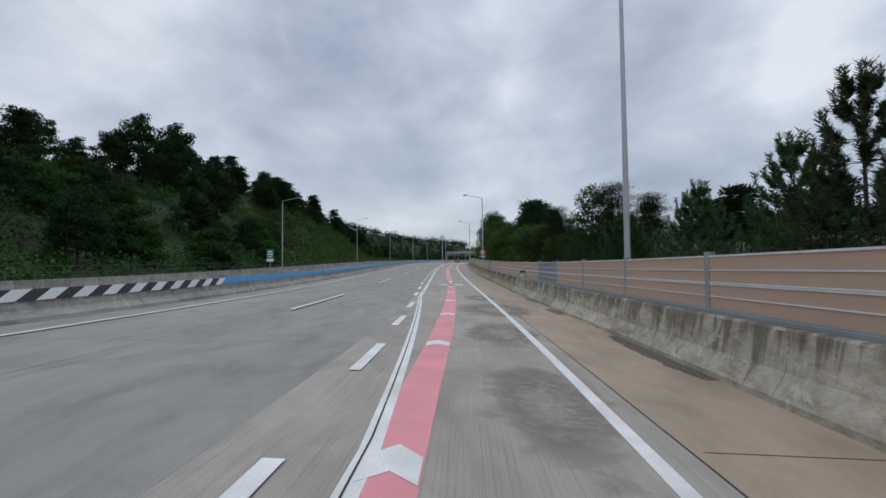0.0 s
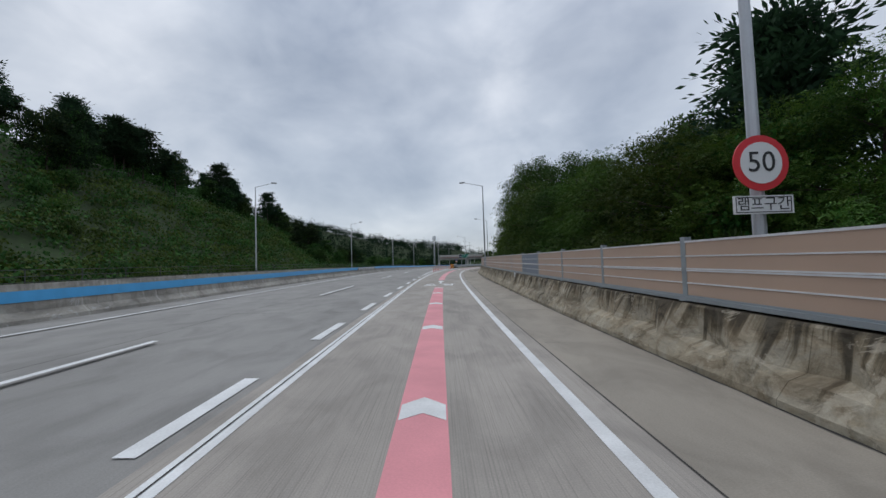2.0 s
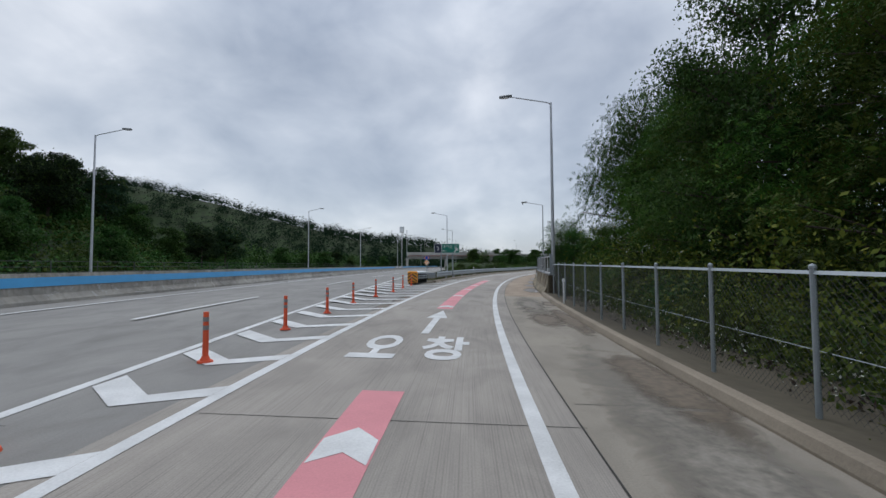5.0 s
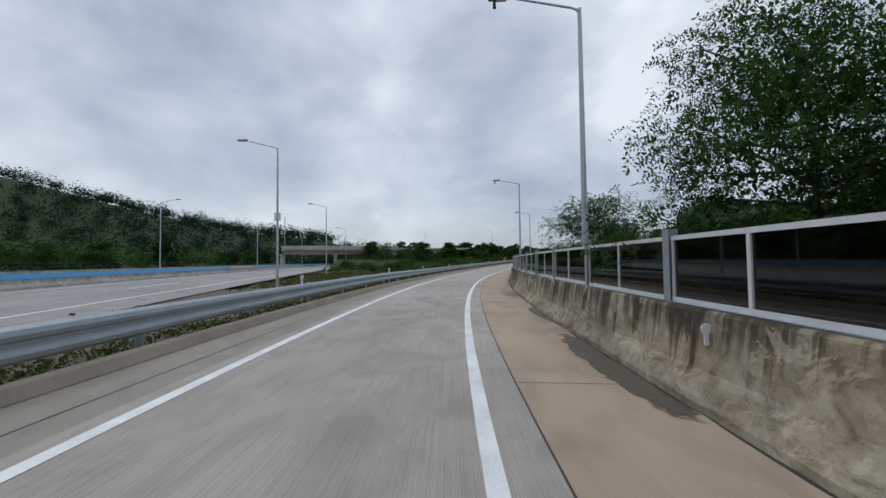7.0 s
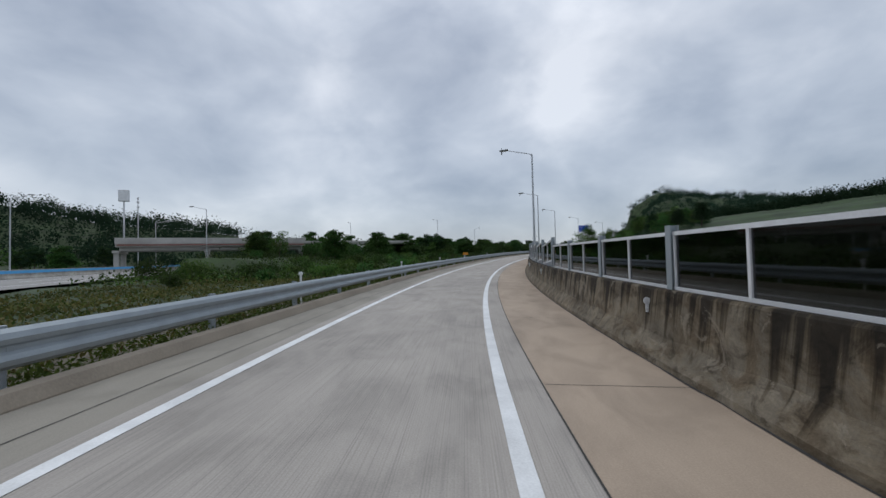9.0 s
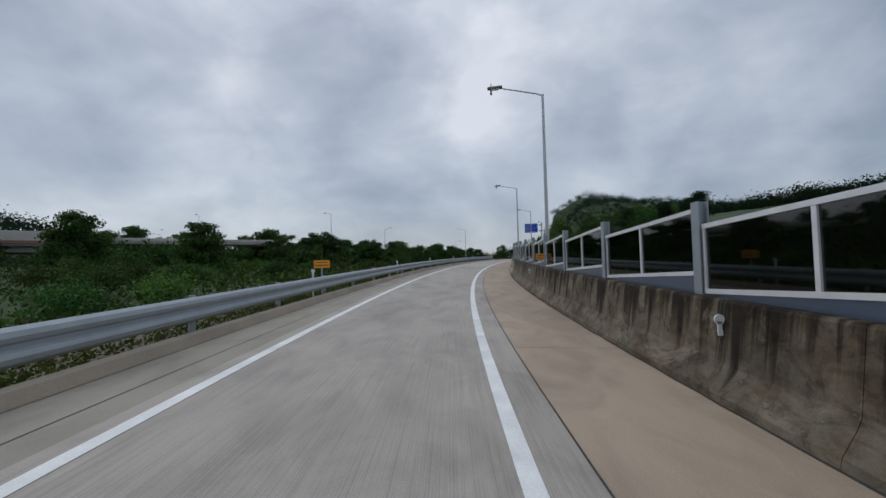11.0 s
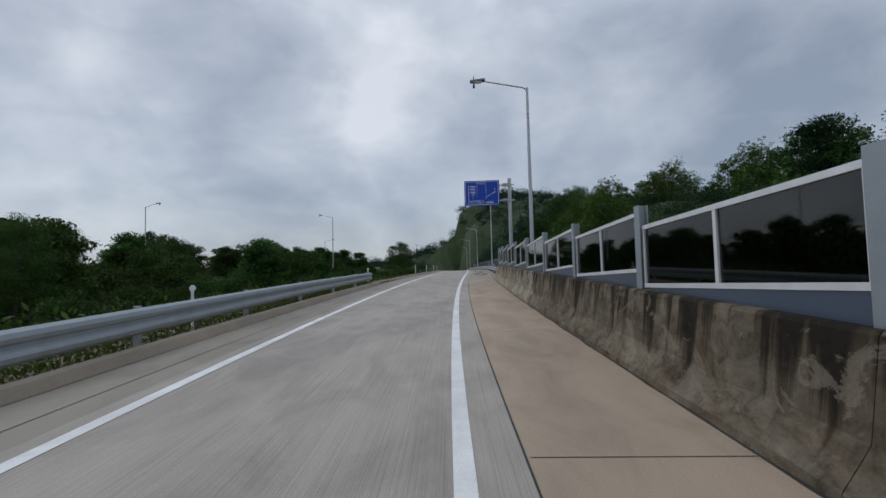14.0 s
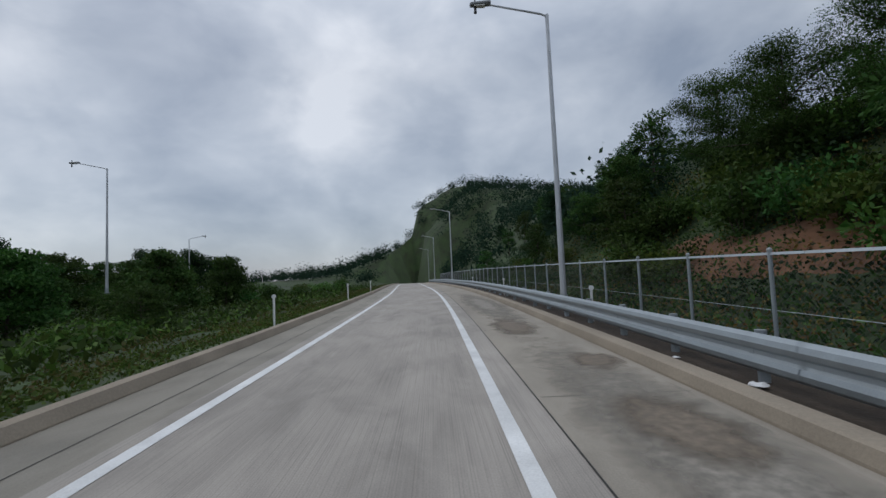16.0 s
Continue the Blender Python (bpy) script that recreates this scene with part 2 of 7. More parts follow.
def mix_of(t, fac, a, b, mode="MIX"):
    n = t.nodes.new("ShaderNodeMix")
    n.data_type, n.blend_type = "RGBA", mode
    for value, socket in ((fac, n.inputs[0]), (a, n.inputs[6]), (b, n.inputs[7])):
        if isinstance(value, float):
            socket.default_value = value
        elif isinstance(value, tuple):
            socket.default_value = (*value, 1)
        else:
            t.links.new(value, socket)
    return n.outputs[2]


def bump_of(t, b, height, strength, distance=0.01):
    n = t.nodes.new("ShaderNodeBump")
    n.inputs["Strength"].default_value, n.inputs["Distance"].default_value = strength, distance
    t.links.new(height, n.inputs["Height"])
    t.links.new(n.outputs[0], b.inputs["Normal"])


def road_material(name, base, grooves):
    """Concrete pavement: tined grooves along the lane, tyre-dark tracks, blotches and fine aggregate. UV is (offset, station) in metres."""
    m, t, b = nodes_of(name, 0.82)
    uv = t.nodes.new("ShaderNodeUVMap").outputs[0]
    big = noise_of(t, uv, 0.22, 5, 0.6, (1.6, 0.5, 1))
    mid = noise_of(t, uv, 1.3, 5, 0.6, (1.0, 0.45, 1), 0.6)
    grain = noise_of(t, uv, 60, 3, 0.6)
    tine = noise_of(t, uv, 1.0, 3, 0.6, (52, 0.4, 1))
    wave = t.nodes.new("ShaderNodeTexWave"); wave.bands_direction = "X"
    wave.inputs["Scale"].default_value, wave.inputs["Distortion"].default_value, wave.inputs["Detail"].default_value, wave.inputs["Detail Scale"].default_value = 12.5, 0.7, 2.0, 0.6
    t.links.new(uv, wave.inputs["Vector"])
    rib = t.nodes.new("ShaderNodeMix"); rib.data_type = "FLOAT"; rib.inputs[0].default_value = 0.12
    t.links.new(tine, rib.inputs[2]); t.links.new(wave.outputs["Fac"], rib.inputs[3])
    tine = rib.outputs[0]
    lo = tuple(c * 0.72 for c in base)
    hi = tuple(min(1, c * 1.15) for c in base)
    col = ramp_of(t, big, [(0.35, lo), (0.65, hi)])
    col = mix_of(t, 0.55, col, ramp_of(t, mid, [(0.35, tuple(c * 0.66 for c in base)), (0.55, base), (0.75, hi)]))
    col = mix_of(t, 0.5, col, ramp_of(t, grain, [(0.3, (0.72, 0.72, 0.72)), (0.7, (1.18, 1.18, 1.18))]), "MULTIPLY")
    col = mix_of(t, grooves, col, ramp_of(t, tine, [(0.3, (0.5, 0.5, 0.5)), (0.48, (1.0, 1.0, 1.0)), (0.7, (1.2, 1.19, 1.17))]), "MULTIPLY")
    t.links.new(col, b.inputs["Base Color"])
    add = t.nodes.new("ShaderNodeMath"); add.operation = "MULTIPLY_ADD"; add.inputs[1].default_value = 0.4
    t.links.new(grain, add.inputs[0]); t.links.new(tine, add.inputs[2])
    bump_of(t, b, add.outputs[0], 0.25, 0.006)
    return m


def barrier_material(name, base, dirt):
    """Old cast concrete: black runs from the top edge, brown blotches, pale scoured patches, pitting. UV is (station, length up the face) in metres."""
    m, t, b = nodes_of(name, 0.92, spec=0.25)
    uv = t.nodes.new("ShaderNodeUVMap").outputs[0]
    sep = t.nodes.new("ShaderNodeSeparateXYZ")
    t.links.new(uv, sep.inputs[0])

    def calc(operation, a, c, d=0.0):
        n = t.nodes.new("ShaderNodeMath"); n.operation = operation
        for q, value in enumerate((a, c, d)):
            if isinstance(value, float):
                n.inputs[q].default_value = value
            else:
                t.links.new(value, n.inputs[q])
        return n.outputs[0]

    runs = noise_of(t, uv, 1.0, 5, 0.62, (3.4, 0.14, 1), 0.35)
    reach = noise_of(t, uv, 1.0, 3, 0.6, (1.3, 0.05, 1))
    # each run fades out at its own depth below the edge
    fade = calc("MULTIPLY_ADD", sep.outputs["Y"], 0.34, calc("MULTIPLY_ADD", reach, 0.75, -0.67))
    wet = calc("ADD", runs, fade)
    tone = noise_of(t, uv, 0.8, 6, 0.65, (0.5, 1.1, 1), 0.5)
    blot = noise_of(t, uv, 3.2, 9, 0.72, (0.75, 1.15, 1), 1.0)
    brown = noise_of(t, uv, 1.9, 7, 0.68, (0.8, 1.3, 1), 0.8)
    scour = noise_of(t, uv, 1.5, 8, 0.7, (0.8, 1.0, 1), 1.2)
    lime = noise_of(t, uv, 1.0, 4, 0.6, (2.6, 0.2, 1), 0.5)
    grain = noise_of(t, uv, 38, 4, 0.65)
    col = ramp_of(t, tone, [(0.32, tuple(c * 0.62 for c in base)), (0.52, base), (0.7, tuple(min(1, c * 1.3) for c in base))])
    col = mix_of(t, 0.75 * dirt, col, ramp_of(t, brown, [(0.38, (0.60, 0.50, 0.38)), (0.48, (0.97, 0.91, 0.80)), (0.57, (1.04, 1.04, 1.02)), (0.67, (1.25, 1.24, 1.2))]), "MULTIPLY")
    col = mix_of(t, 0.85 * dirt, col, ramp_of(t, blot, [(0.36, (0.36, 0.34, 0.30)), (0.47, (0.86, 0.85, 0.82)), (0.60, (1.12, 1.12, 1.10)), (0.68, (1.4, 1.38, 1.32))]), "MULTIPLY")
    col = mix_of(t, dirt, col, ramp_of(t, wet, [(0.46, (1.05, 1.05, 1.05)), (0.53, (0.50, 0.47, 0.42)), (0.60, (0.17, 0.16, 0.15))]), "MULTIPLY")
    pale = ramp_of(t, scour, [(0.585, (0, 0, 0)), (0.605, (0.4, 0.4, 0.4)), (0.75, (0.6, 0.6, 0.6))])
    col = mix_of(t, pale, col, tuple(min(0.55, c * 1.75) for c in base))
    col = mix_of(t, ramp_of(t, lime, [(0.63, (0, 0, 0)), (0.70, (0.6, 0.6, 0.6))]), col, tuple(min(0.6, c * 1.6) for c in base))
    col = mix_of(t, 0.3, col, ramp_of(t, grain, [(0.3, (0.55, 0.55, 0.55)), (0.6, (1.15, 1.15, 1.15))]), "MULTIPLY")
    t.links.new(col, b.inputs["Base Color"])
    bump_of(t, b, calc("MULTIPLY_ADD", grain, 0.25, blot), 0.4, 0.02)
    return m


def leaf_material(name, colors, hue=0.03, val=0.35, spec=0.15):
    """Leaves: colour by leaf and by plant, dull gloss, some light let through."""
    m, t, b = nodes_of(name, 0.7, spec=spec)
    geo = t.nodes.new("ShaderNodeNewGeometry")
    info = t.nodes.new("ShaderNodeObjectInfo")
    col = ramp_of(t, geo.outputs["Random Per Island"], [(i / (len(colors) - 1), c) for i, c in enumerate(colors)])
    patch = noise_of(t, geo.outputs["Position"], 0.35, 3)
    col = mix_of(t, 0.6, col, ramp_of(t, patch, [(0.35, (0.55, 0.6, 0.6)), (0.65, (1.35, 1.3, 1.15))]), "MULTIPLY")
    hsv = t.nodes.new("ShaderNodeHueSaturation")
    for low, high, socket in ((0.5 - hue, 0.5 + hue, "Hue"), (1 - val, 1 + val, "Value")):
        mr = t.nodes.new("ShaderNodeMapRange")
        mr.inputs["To Min"].default_value, mr.inputs["To Max"].default_value = low, high
        t.links.new(info.outputs["Random"], mr.inputs["Value"])
        t.links.new(mr.outputs[0], hsv.inputs[socket])
    t.links.new(col, hsv.inputs["Color"])
    t.links.new(hsv.outputs[0], b.inputs["Base Color"])
    tr = t.nodes.new("ShaderNodeBsdfTranslucent")
    t.links.new(hsv.outputs[0], tr.inputs["Color"])
    mx = t.nodes.new("ShaderNodeMixShader"); mx.inputs[0].default_value = 0.25
    t.links.new(b.outputs[0], mx.inputs[1]); t.links.new(tr.outputs[0], mx.inputs[2])
    t.links.new(mx.outputs[0], t.nodes["Material Output"].inputs["Surface"])
    return m


ROAD_MAT = road_material("grooved_concrete", (0.35, 0.32, 0.286), 0.44)
MAIN_MAT = road_material("worn_concrete", (0.272, 0.264, 0.25), 0.14)
SHOULDER_MAT = road_material("tan_concrete", (0.375, 0.293, 0.219), 0.05)
SHOULDER_GREY = road_material("grey_shoulder_concrete", (0.315, 0.282, 0.235), 0.05)
MARGIN_MAT = road_material("grey_margin_concrete", (0.27, 0.248, 0.208), 0.08)
BARRIER_MAT = barrier_material("stained_barrier", (0.305, 0.275, 0.222), 0.88)
RAMP_BARRIER = barrier_material("blackened_barrier", (0.15, 0.129, 0.102), 1.0)
BARRIER_CLEAN = barrier_material("pale_barrier", (0.37, 0.35, 0.308), 0.6)
MEDIAN_MAT = barrier_material("median_concrete", (0.36, 0.345, 0.315), 0.25)
LEAF_BROAD = leaf_material("leaf_broad", [(0.018, 0.046, 0.011), (0.035, 0.084, 0.018), (0.06, 0.118, 0.026), (0.03, 0.066, 0.016)])
LEAF_LIGHT = leaf_material("leaf_light", [(0.034, 0.078, 0.014), (0.062, 0.12, 0.023), (0.092, 0.148, 0.028), (0.042, 0.082, 0.017)])
LEAF_PINE = leaf_material("leaf_pine", [(0.015, 0.033, 0.018), (0.028, 0.055, 0.028), (0.022, 0.045, 0.02)], spec=0.03)
# far woods: the blue of distance haze is mixed into the leaf colours
LEAF_HAZY = leaf_material("leaf_hazy_woods", [(0.016, 0.032, 0.022), (0.022, 0.043, 0.026), (0.019, 0.038, 0.025), (0.027, 0.048, 0.026)], spec=0.0)
LEAF_NEEDLE = leaf_material("leaf_needle", [(0.035, 0.065, 0.03), (0.06, 0.10, 0.045), (0.085, 0.12, 0.055)])
LEAF_GRASS = leaf_material("leaf_grass", [(0.05, 0.088, 0.02), (0.10, 0.115, 0.03), (0.15, 0.13, 0.045), (0.042, 0.075, 0.018)])
LEAF_YELLOW = leaf_material("leaf_yellow_green", [(0.07, 0.11, 0.018), (0.12, 0.16, 0.026), (0.16, 0.18, 0.03)])
LEAF_BROWN = leaf_material("leaf_brown", [(0.045, 0.034, 0.028), (0.07, 0.05, 0.038), (0.05, 0.048, 0.03)])
PETAL = leaf_material("white_petals", [(0.5, 0.52, 0.48), (0.62, 0.62, 0.58)])
LEAF_DRY = leaf_material("leaf_dry", [(0.10, 0.05, 0.02), (0.16, 0.085, 0.035), (0.09, 0.09, 0.03), (0.20, 0.11, 0.04)])
LITTER = mat("leaf_litter", (0.05, 0.036, 0.025), 0.95, var=0.5, scale=2.5, fine=14, bump=0.9, bump_scale=18)
BARK = mat("bark", (0.07, 0.055, 0.045), 0.95, var=0.4, scale=3, fine=25, bump=0.6)
SLOPE_MAT = mat("slope_ground", (0.03, 0.058, 0.015), 0.95, var=0.5, scale=0.25, fine=2.5, bump=0.8, bump_scale=3, dark=(0.018, 0.026, 0.011))
SOIL_RED = mat("red_soil", (0.15, 0.075, 0.04), 0.95, var=0.45, scale=0.8, fine=6, bump=0.8, bump_scale=5)
INFILL = mat("infill_slate", (0.075, 0.10, 0.145), 0.28, var=0.12, scale=0.8, fine=120)
SEAL = mat("joint_seal", (0.035, 0.033, 0.03), 0.8, var=0.3, scale=2)


def stain_material(name, base, rough, power):
    """A patch that frays at its edge. UV runs from -1 to 1."""
    m, t, b = nodes_of(name, rough)
    uv = t.nodes.new("ShaderNodeUVMap").outputs[0]
    geo = t.nodes.new("ShaderNodeNewGeometry").outputs["Position"]
    n1 = noise_of(t, geo, 1.6, 6, 0.65, None, 0.6)
    n2 = noise_of(t, geo, 9.0, 4)
    t.links.new(ramp_of(t, n2, [(0.3, tuple(c * 0.7 for c in base)), (0.7, tuple(c * 1.25 for c in base))]), b.inputs["Base Color"])
    ln = t.nodes.new("ShaderNodeVectorMath"); ln.operation = "LENGTH"
    t.links.new(uv, ln.inputs[0])
    a = t.nodes.new("ShaderNodeMath"); a.operation = "MULTIPLY_ADD"; a.inputs[1].default_value = -1.0; a.inputs[2].default_value = 0.35
    t.links.new(ln.outputs["Value"], a.inputs[0])
    c = t.nodes.new("ShaderNodeMath"); c.operation = "ADD"
    t.links.new(a.outputs[0], c.inputs[0]); t.links.new(n1, c.inputs[1])
    d = t.nodes.new("ShaderNodeMath"); d.operation = "MULTIPLY"; d.inputs[1].default_value = power; d.use_clamp = True
    t.links.new(c.outputs[0], d.inputs[0])
    t.links.new(d.outputs[0], b.inputs["Alpha"])
    return m


WET = stain_material("wet_concrete", (0.10, 0.082, 0.065), 0.4, 6.0)
BROWN_STAIN = stain_material("brown_stain", (0.165, 0.132, 0.098), 0.7, 2.2)
GREY_STAIN = stain_material("grey_stain", (0.25, 0.228, 0.195), 0.85, 1.6)
BLACK_PAINT = mat("black_paint", (0.025, 0.025, 0.028), 0.6, var=0.2, scale=3)
WHITE_PAINT = mat("white_plate", (0.72, 0.73, 0.74), 0.5, var=0.06, scale=3)
ORANGE = mat("orange_post", (0.75, 0.10, 0.035), 0.55, var=0.2, scale=4)
AMBER = mat("amber_plate", (0.85, 0.33, 0.02), 0.5, var=0.08, scale=4)
RED_PLATE = mat("red_plate", (0.62, 0.03, 0.04), 0.5, var=0.08, scale=4)
GREEN_PLATE = mat("green_plate", (0.0, 0.17, 0.12), 0.5, var=0.08, scale=3)
NAVY_PLATE = mat("navy_plate", (0.012, 0.02, 0.05), 0.5, var=0.08, scale=3)
BLUE_PLATE = mat("blue_plate", (0.001, 0.06, 0.45), 0.6, var=0.06, scale=3)
WIRE = mat("wire_mesh", (0.07, 0.075, 0.075), 0.6, metal=0.3, var=0.2, scale=6)
DECK = mat("bridge_concrete", (0.42, 0.41, 0.39), 0.9, var=0.25, scale=0.4, fine=8)
SILVER = mat("silver_frame", (0.74, 0.75, 0.77), 0.38, metal=0.25, var=0.12, scale=4)
IRON = mat("black_iron", (0.03, 0.03, 0.03), 0.6, metal=0.3, var=0.3, scale=6)

glass, gt, gb = nodes_of("tinted_acrylic", 0.05, spec=0.5)
g_out = gt.nodes["Material Output"]
g_tr = gt.nodes.new("ShaderNodeBsdfTransparent"); g_tr.inputs[0].default_value = (0.19, 0.18, 0.185, 1)
g_gl = gt.nodes.new("ShaderNodeBsdfGlossy"); g_gl.inputs["Roughness"].default_value = 0.03
g_fr = gt.nodes.new("ShaderNodeLayerWeight"); g_fr.inputs[0].default_value = 0.5
g_pw = gt.nodes.new("ShaderNodeMath"); g_pw.operation = "POWER"; g_pw.inputs[1].default_value = 5.0
g_k = gt.nodes.new("ShaderNodeMath"); g_k.operation = "MULTIPLY_ADD"; g_k.inputs[1].default_value, g_k.inputs[2].default_value = 0.92, 0.075
g_mx = gt.nodes.new("ShaderNodeMixShader")
gt.links.new(g_fr.outputs["Facing"], g_pw.inputs[0]); gt.links.new(g_pw.outputs[0], g_k.inputs[0])
gt.links.new(g_k.outputs[0], g_mx.inputs[0]); gt.links.new(g_tr.outputs[0], g_mx.inputs[1]); gt.links.new(g_gl.outputs[0], g_mx.inputs[2])
gt.links.new(g_mx.outputs[0], g_out.inputs["Surface"])
TINT = glass


def put_uv(ob, uvs):
    """A UV per vertex, in metres."""
    me = ob.data
    layer = me.uv_layers.new(name="metres")
    idx = np.empty(len(me.loops), int)
    me.loops.foreach_get("vertex_index", idx)
    layer.data.foreach_set("uv", np.asarray(uvs, float)[idx].ravel())
    return ob


def flat_strip(name, offsets, stations, where, material, z=0.0):
    """An open sheet with UV (offset, station)."""
    ob = sweep(name, [(o, z) for o in offsets], stations, where, material, closed=False)
    return put_uv(ob, [(o, s) for s in stations for o in offsets])


def swept_uv(name, profile, stations, where, material):
    """A closed bar with UV (station, length round the profile)."""
    run, acc = [], 0.0
    for i, (o, z) in enumerate(profile):
        if i:
            acc += math.hypot(o - profile[i - 1][0], z - profile[i - 1][1])
        run.append(acc)
    ob = sweep(name, profile, stations, where, material)
    return put_uv(ob, [(s, r) for s in stations for r in run])


def words(text, height, material, parent, m, name="lettering", depth=0.004, stretch=1.0, align="CENTER"):
    """Raised lettering as a mesh part. m places it in its parent's space, text in the xy plane."""
    c = bpy.data.curves.new(name, "FONT")
    c.body, c.size, c.extrude, c.resolution_u = text, height / 0.72, depth, 3
    c.align_x, c.align_y = align, "CENTER"
    tmp = new("tmp_text", c)
    bpy.context.view_layer.update()
    me = bpy.data.meshes.new_from_object(tmp.evaluated_get(bpy.context.evaluated_depsgraph_get()))
    bpy.data.objects.remove(tmp)
    me.transform(Matrix.Diagonal((stretch, 1, 1, 1)))
    me.transform(m)
    me.materials.clear()
    me.materials.append(material)
    ob = new(name, me)
    ob.parent = parent
    return ob


def plate(bm, w, h, y, t=0.01, x=0.0, z=0.0, corner=0.0):
    """A flat upright plate facing -y, centred on x, z."""
    vs = box(bm, x - w / 2, x + w / 2, y - t / 2, y + t / 2, z - h / 2, z + h / 2)
    return vs


FACE = Matrix.Rotation(radians(90), 4, "X")   # text in the xz plane, read from -y


# ---- the ground, one sheet ----
def smooth01(u):
    u = np.clip(u, 0, 1)
    return u * u * (3 - 2 * u)


def wavy(x, y, a, size):
    return a * (np.sin(x / size + 1.3) * np.cos(y / size * 0.8) + 0.5 * np.sin(x / size * 2.3 + y / size * 1.7))


def road_coords(x, y):
    """Nearest station and offset of the ramp."""
    x, y = np.asarray(x, float), np.asarray(y, float)
    flat = np.stack([x.ravel(), y.ravel()], 1)
    near = np.empty(len(flat), int)
    for c in range(0, len(flat), 4000):
        q = flat[c:c + 4000]
        near[c:c + 4000] = ((q[:, :1] - RX[None, ::2]) ** 2 + (q[:, 1:] - RY[None, ::2]) ** 2).argmin(1) * 2
    near = near.reshape(x.shape)
    a = TH[near]
    o = (x - RX[near]) * np.cos(a) - (y - RY[near]) * np.sin(a)
    far = np.hypot(x - RX[near], y - RY[near])
    o = np.where(o >= 0, np.maximum(o, far * 0.999), np.minimum(o, -far * 0.999))
    return SG[near], o, RZ[near]


def main_x_of(y):
    return -4.4 - 0.1 * np.clip(y / 40, 0, 1) + np.maximum(0, y - 60) ** 2 / 3000


def ground_z(x, y):
    """Height of the open ground: the cut slope left of the main road, the slopes right of the ramp, the far hills."""
    x, y = np.asarray(x, float), np.asarray(y, float)
    s, o, zr = road_coords(x, y)
    yc = np.clip(y, -80, 420)
    mx = main_x_of(yc)
    mz = np.interp(np.minimum(yc, 120), RY[:220], RZ[:220]) + 0.014 * np.maximum(0, yc - 120) + 0.25
    hr = np.interp(s, [-80, 20, 50, 120, 145, 165, 250, 280, 300, 330, 360, 420, 540], [3, 3.5, 6, 8, 4, -1.5, -2, 1, 3, 6, 9, 12, 14])
    right = zr - 0.45 + hr * smooth01((o - 4.0) / np.interp(s, [330, 345, 385, 400], [24, 17, 17, 24])) + np.where(o > 28, np.minimum(o - 28, 80) * 0.08, 0) + np.where(o > 8, wavy(x, y, 0.35, 5.0), 0)
    t = smooth01((-o - 6.5) / 12)
    left = (zr - 0.30) * (1 - t) + (mz - 0.45) * t
    left = np.where(s > 250, (zr - 0.30) * (1 - t) + np.maximum(mz + 0.5, zr - 1.6) * t + 1.6 * smooth01((-o - 28) / 25), left) + np.where(-o > 9, wavy(x, y, 0.2, 4.0), 0)
    d = mx - 22.6 - x
    hh = np.interp(y, [-80, 30, 60, 90, 135, 160, 180, 200], [12, 14, 18, 19, 17, 12, 4, 1])
    hill = hh * smooth01(d / 30) + np.where(d > 45, np.interp(y, [120, 180], [22, 3]) * smooth01((d - 45) / 150), 0) + np.where(d > 4, wavy(x, y, 0.5, 7.0), 0)
    z = np.where(o > 0, right, left)
    z = np.where(d > 0, mz - 0.35 + hill, z)
    # far ridge across the main road, and the wooded hill that the ramp heads for
    ridge = np.interp(x, [-700, -250, -186, -136, -88, -40, 0, 18, 45, 60, 110], [64, 62, 56, 44.5, 31, 20, 16.5, 14, 6, 2, 0]) * smooth01((y - 330) / 90)
    z = np.where((y > 330) & (x < 110), np.maximum(z, ridge + np.minimum(z, 6)), z)
    clear = np.where(s < 488, smooth01((np.abs(o) - 5) / 24), 1.0)
    z = z + clear * 19 * np.exp(-(((x - 292) / 60) ** 2 + ((y - 385) / 60) ** 2)) + clear * 8 * np.exp(-(((x - 256) / 30) ** 2 + ((y - 403) / 30) ** 2)) + clear * 22 * np.exp(-(((x - 300) / 30) ** 2 + ((y - 432) / 30) ** 2)) + 1.5 * np.exp(-(((x - 235) / 60) ** 2 + ((y - 245) / 40) ** 2))
    z = np.where((x < mx + 1.5) & (d <= 0) & (y < 430), mz - 0.7, z)
    z = np.where((o > -6.2) & (o < 3.2), zr - 0.7, z)
    z = np.where((y < 142) & (o < 0) & (d <= 0), np.minimum(z, np.minimum(zr, mz) - 0.7), z)
    return z


def ground_sheet():
    gx = np.concatenate([np.arange(-1600, -240, 80), np.arange(-240, -60, 6), np.arange(-60, 220, 2.5), np.arange(220, 340, 6), np.arange(340, 1700, 80)])
    gy = np.concatenate([np.arange(-900, -100, 80), np.arange(-100, -30, 6), np.arange(-30, 380, 2.5), np.arange(380, 520, 6), np.arange(520, 2300, 80)])
    X, Y = np.meshgrid(gx, gy)
    Z = ground_z(X, Y)
    n = len(gx)
    verts = np.stack([X.ravel(), Y.ravel(), Z.ravel()], 1)
    faces = [(j * n + i, j * n + i + 1, (j + 1) * n + i + 1, (j + 1) * n + i) for j in range(len(gy) - 1) for i in range(n - 1)]
    ob = mesh_object("ground", verts, faces, SLOPE_MAT, smooth=True)
    return tagged(ob, "green overgrown ground rising into low wooded hills", "ground", kind="structure")


ground_sheet()

# ---- pavements ----
S_END = 470
ST = frange(-70, S_END, 2.0)


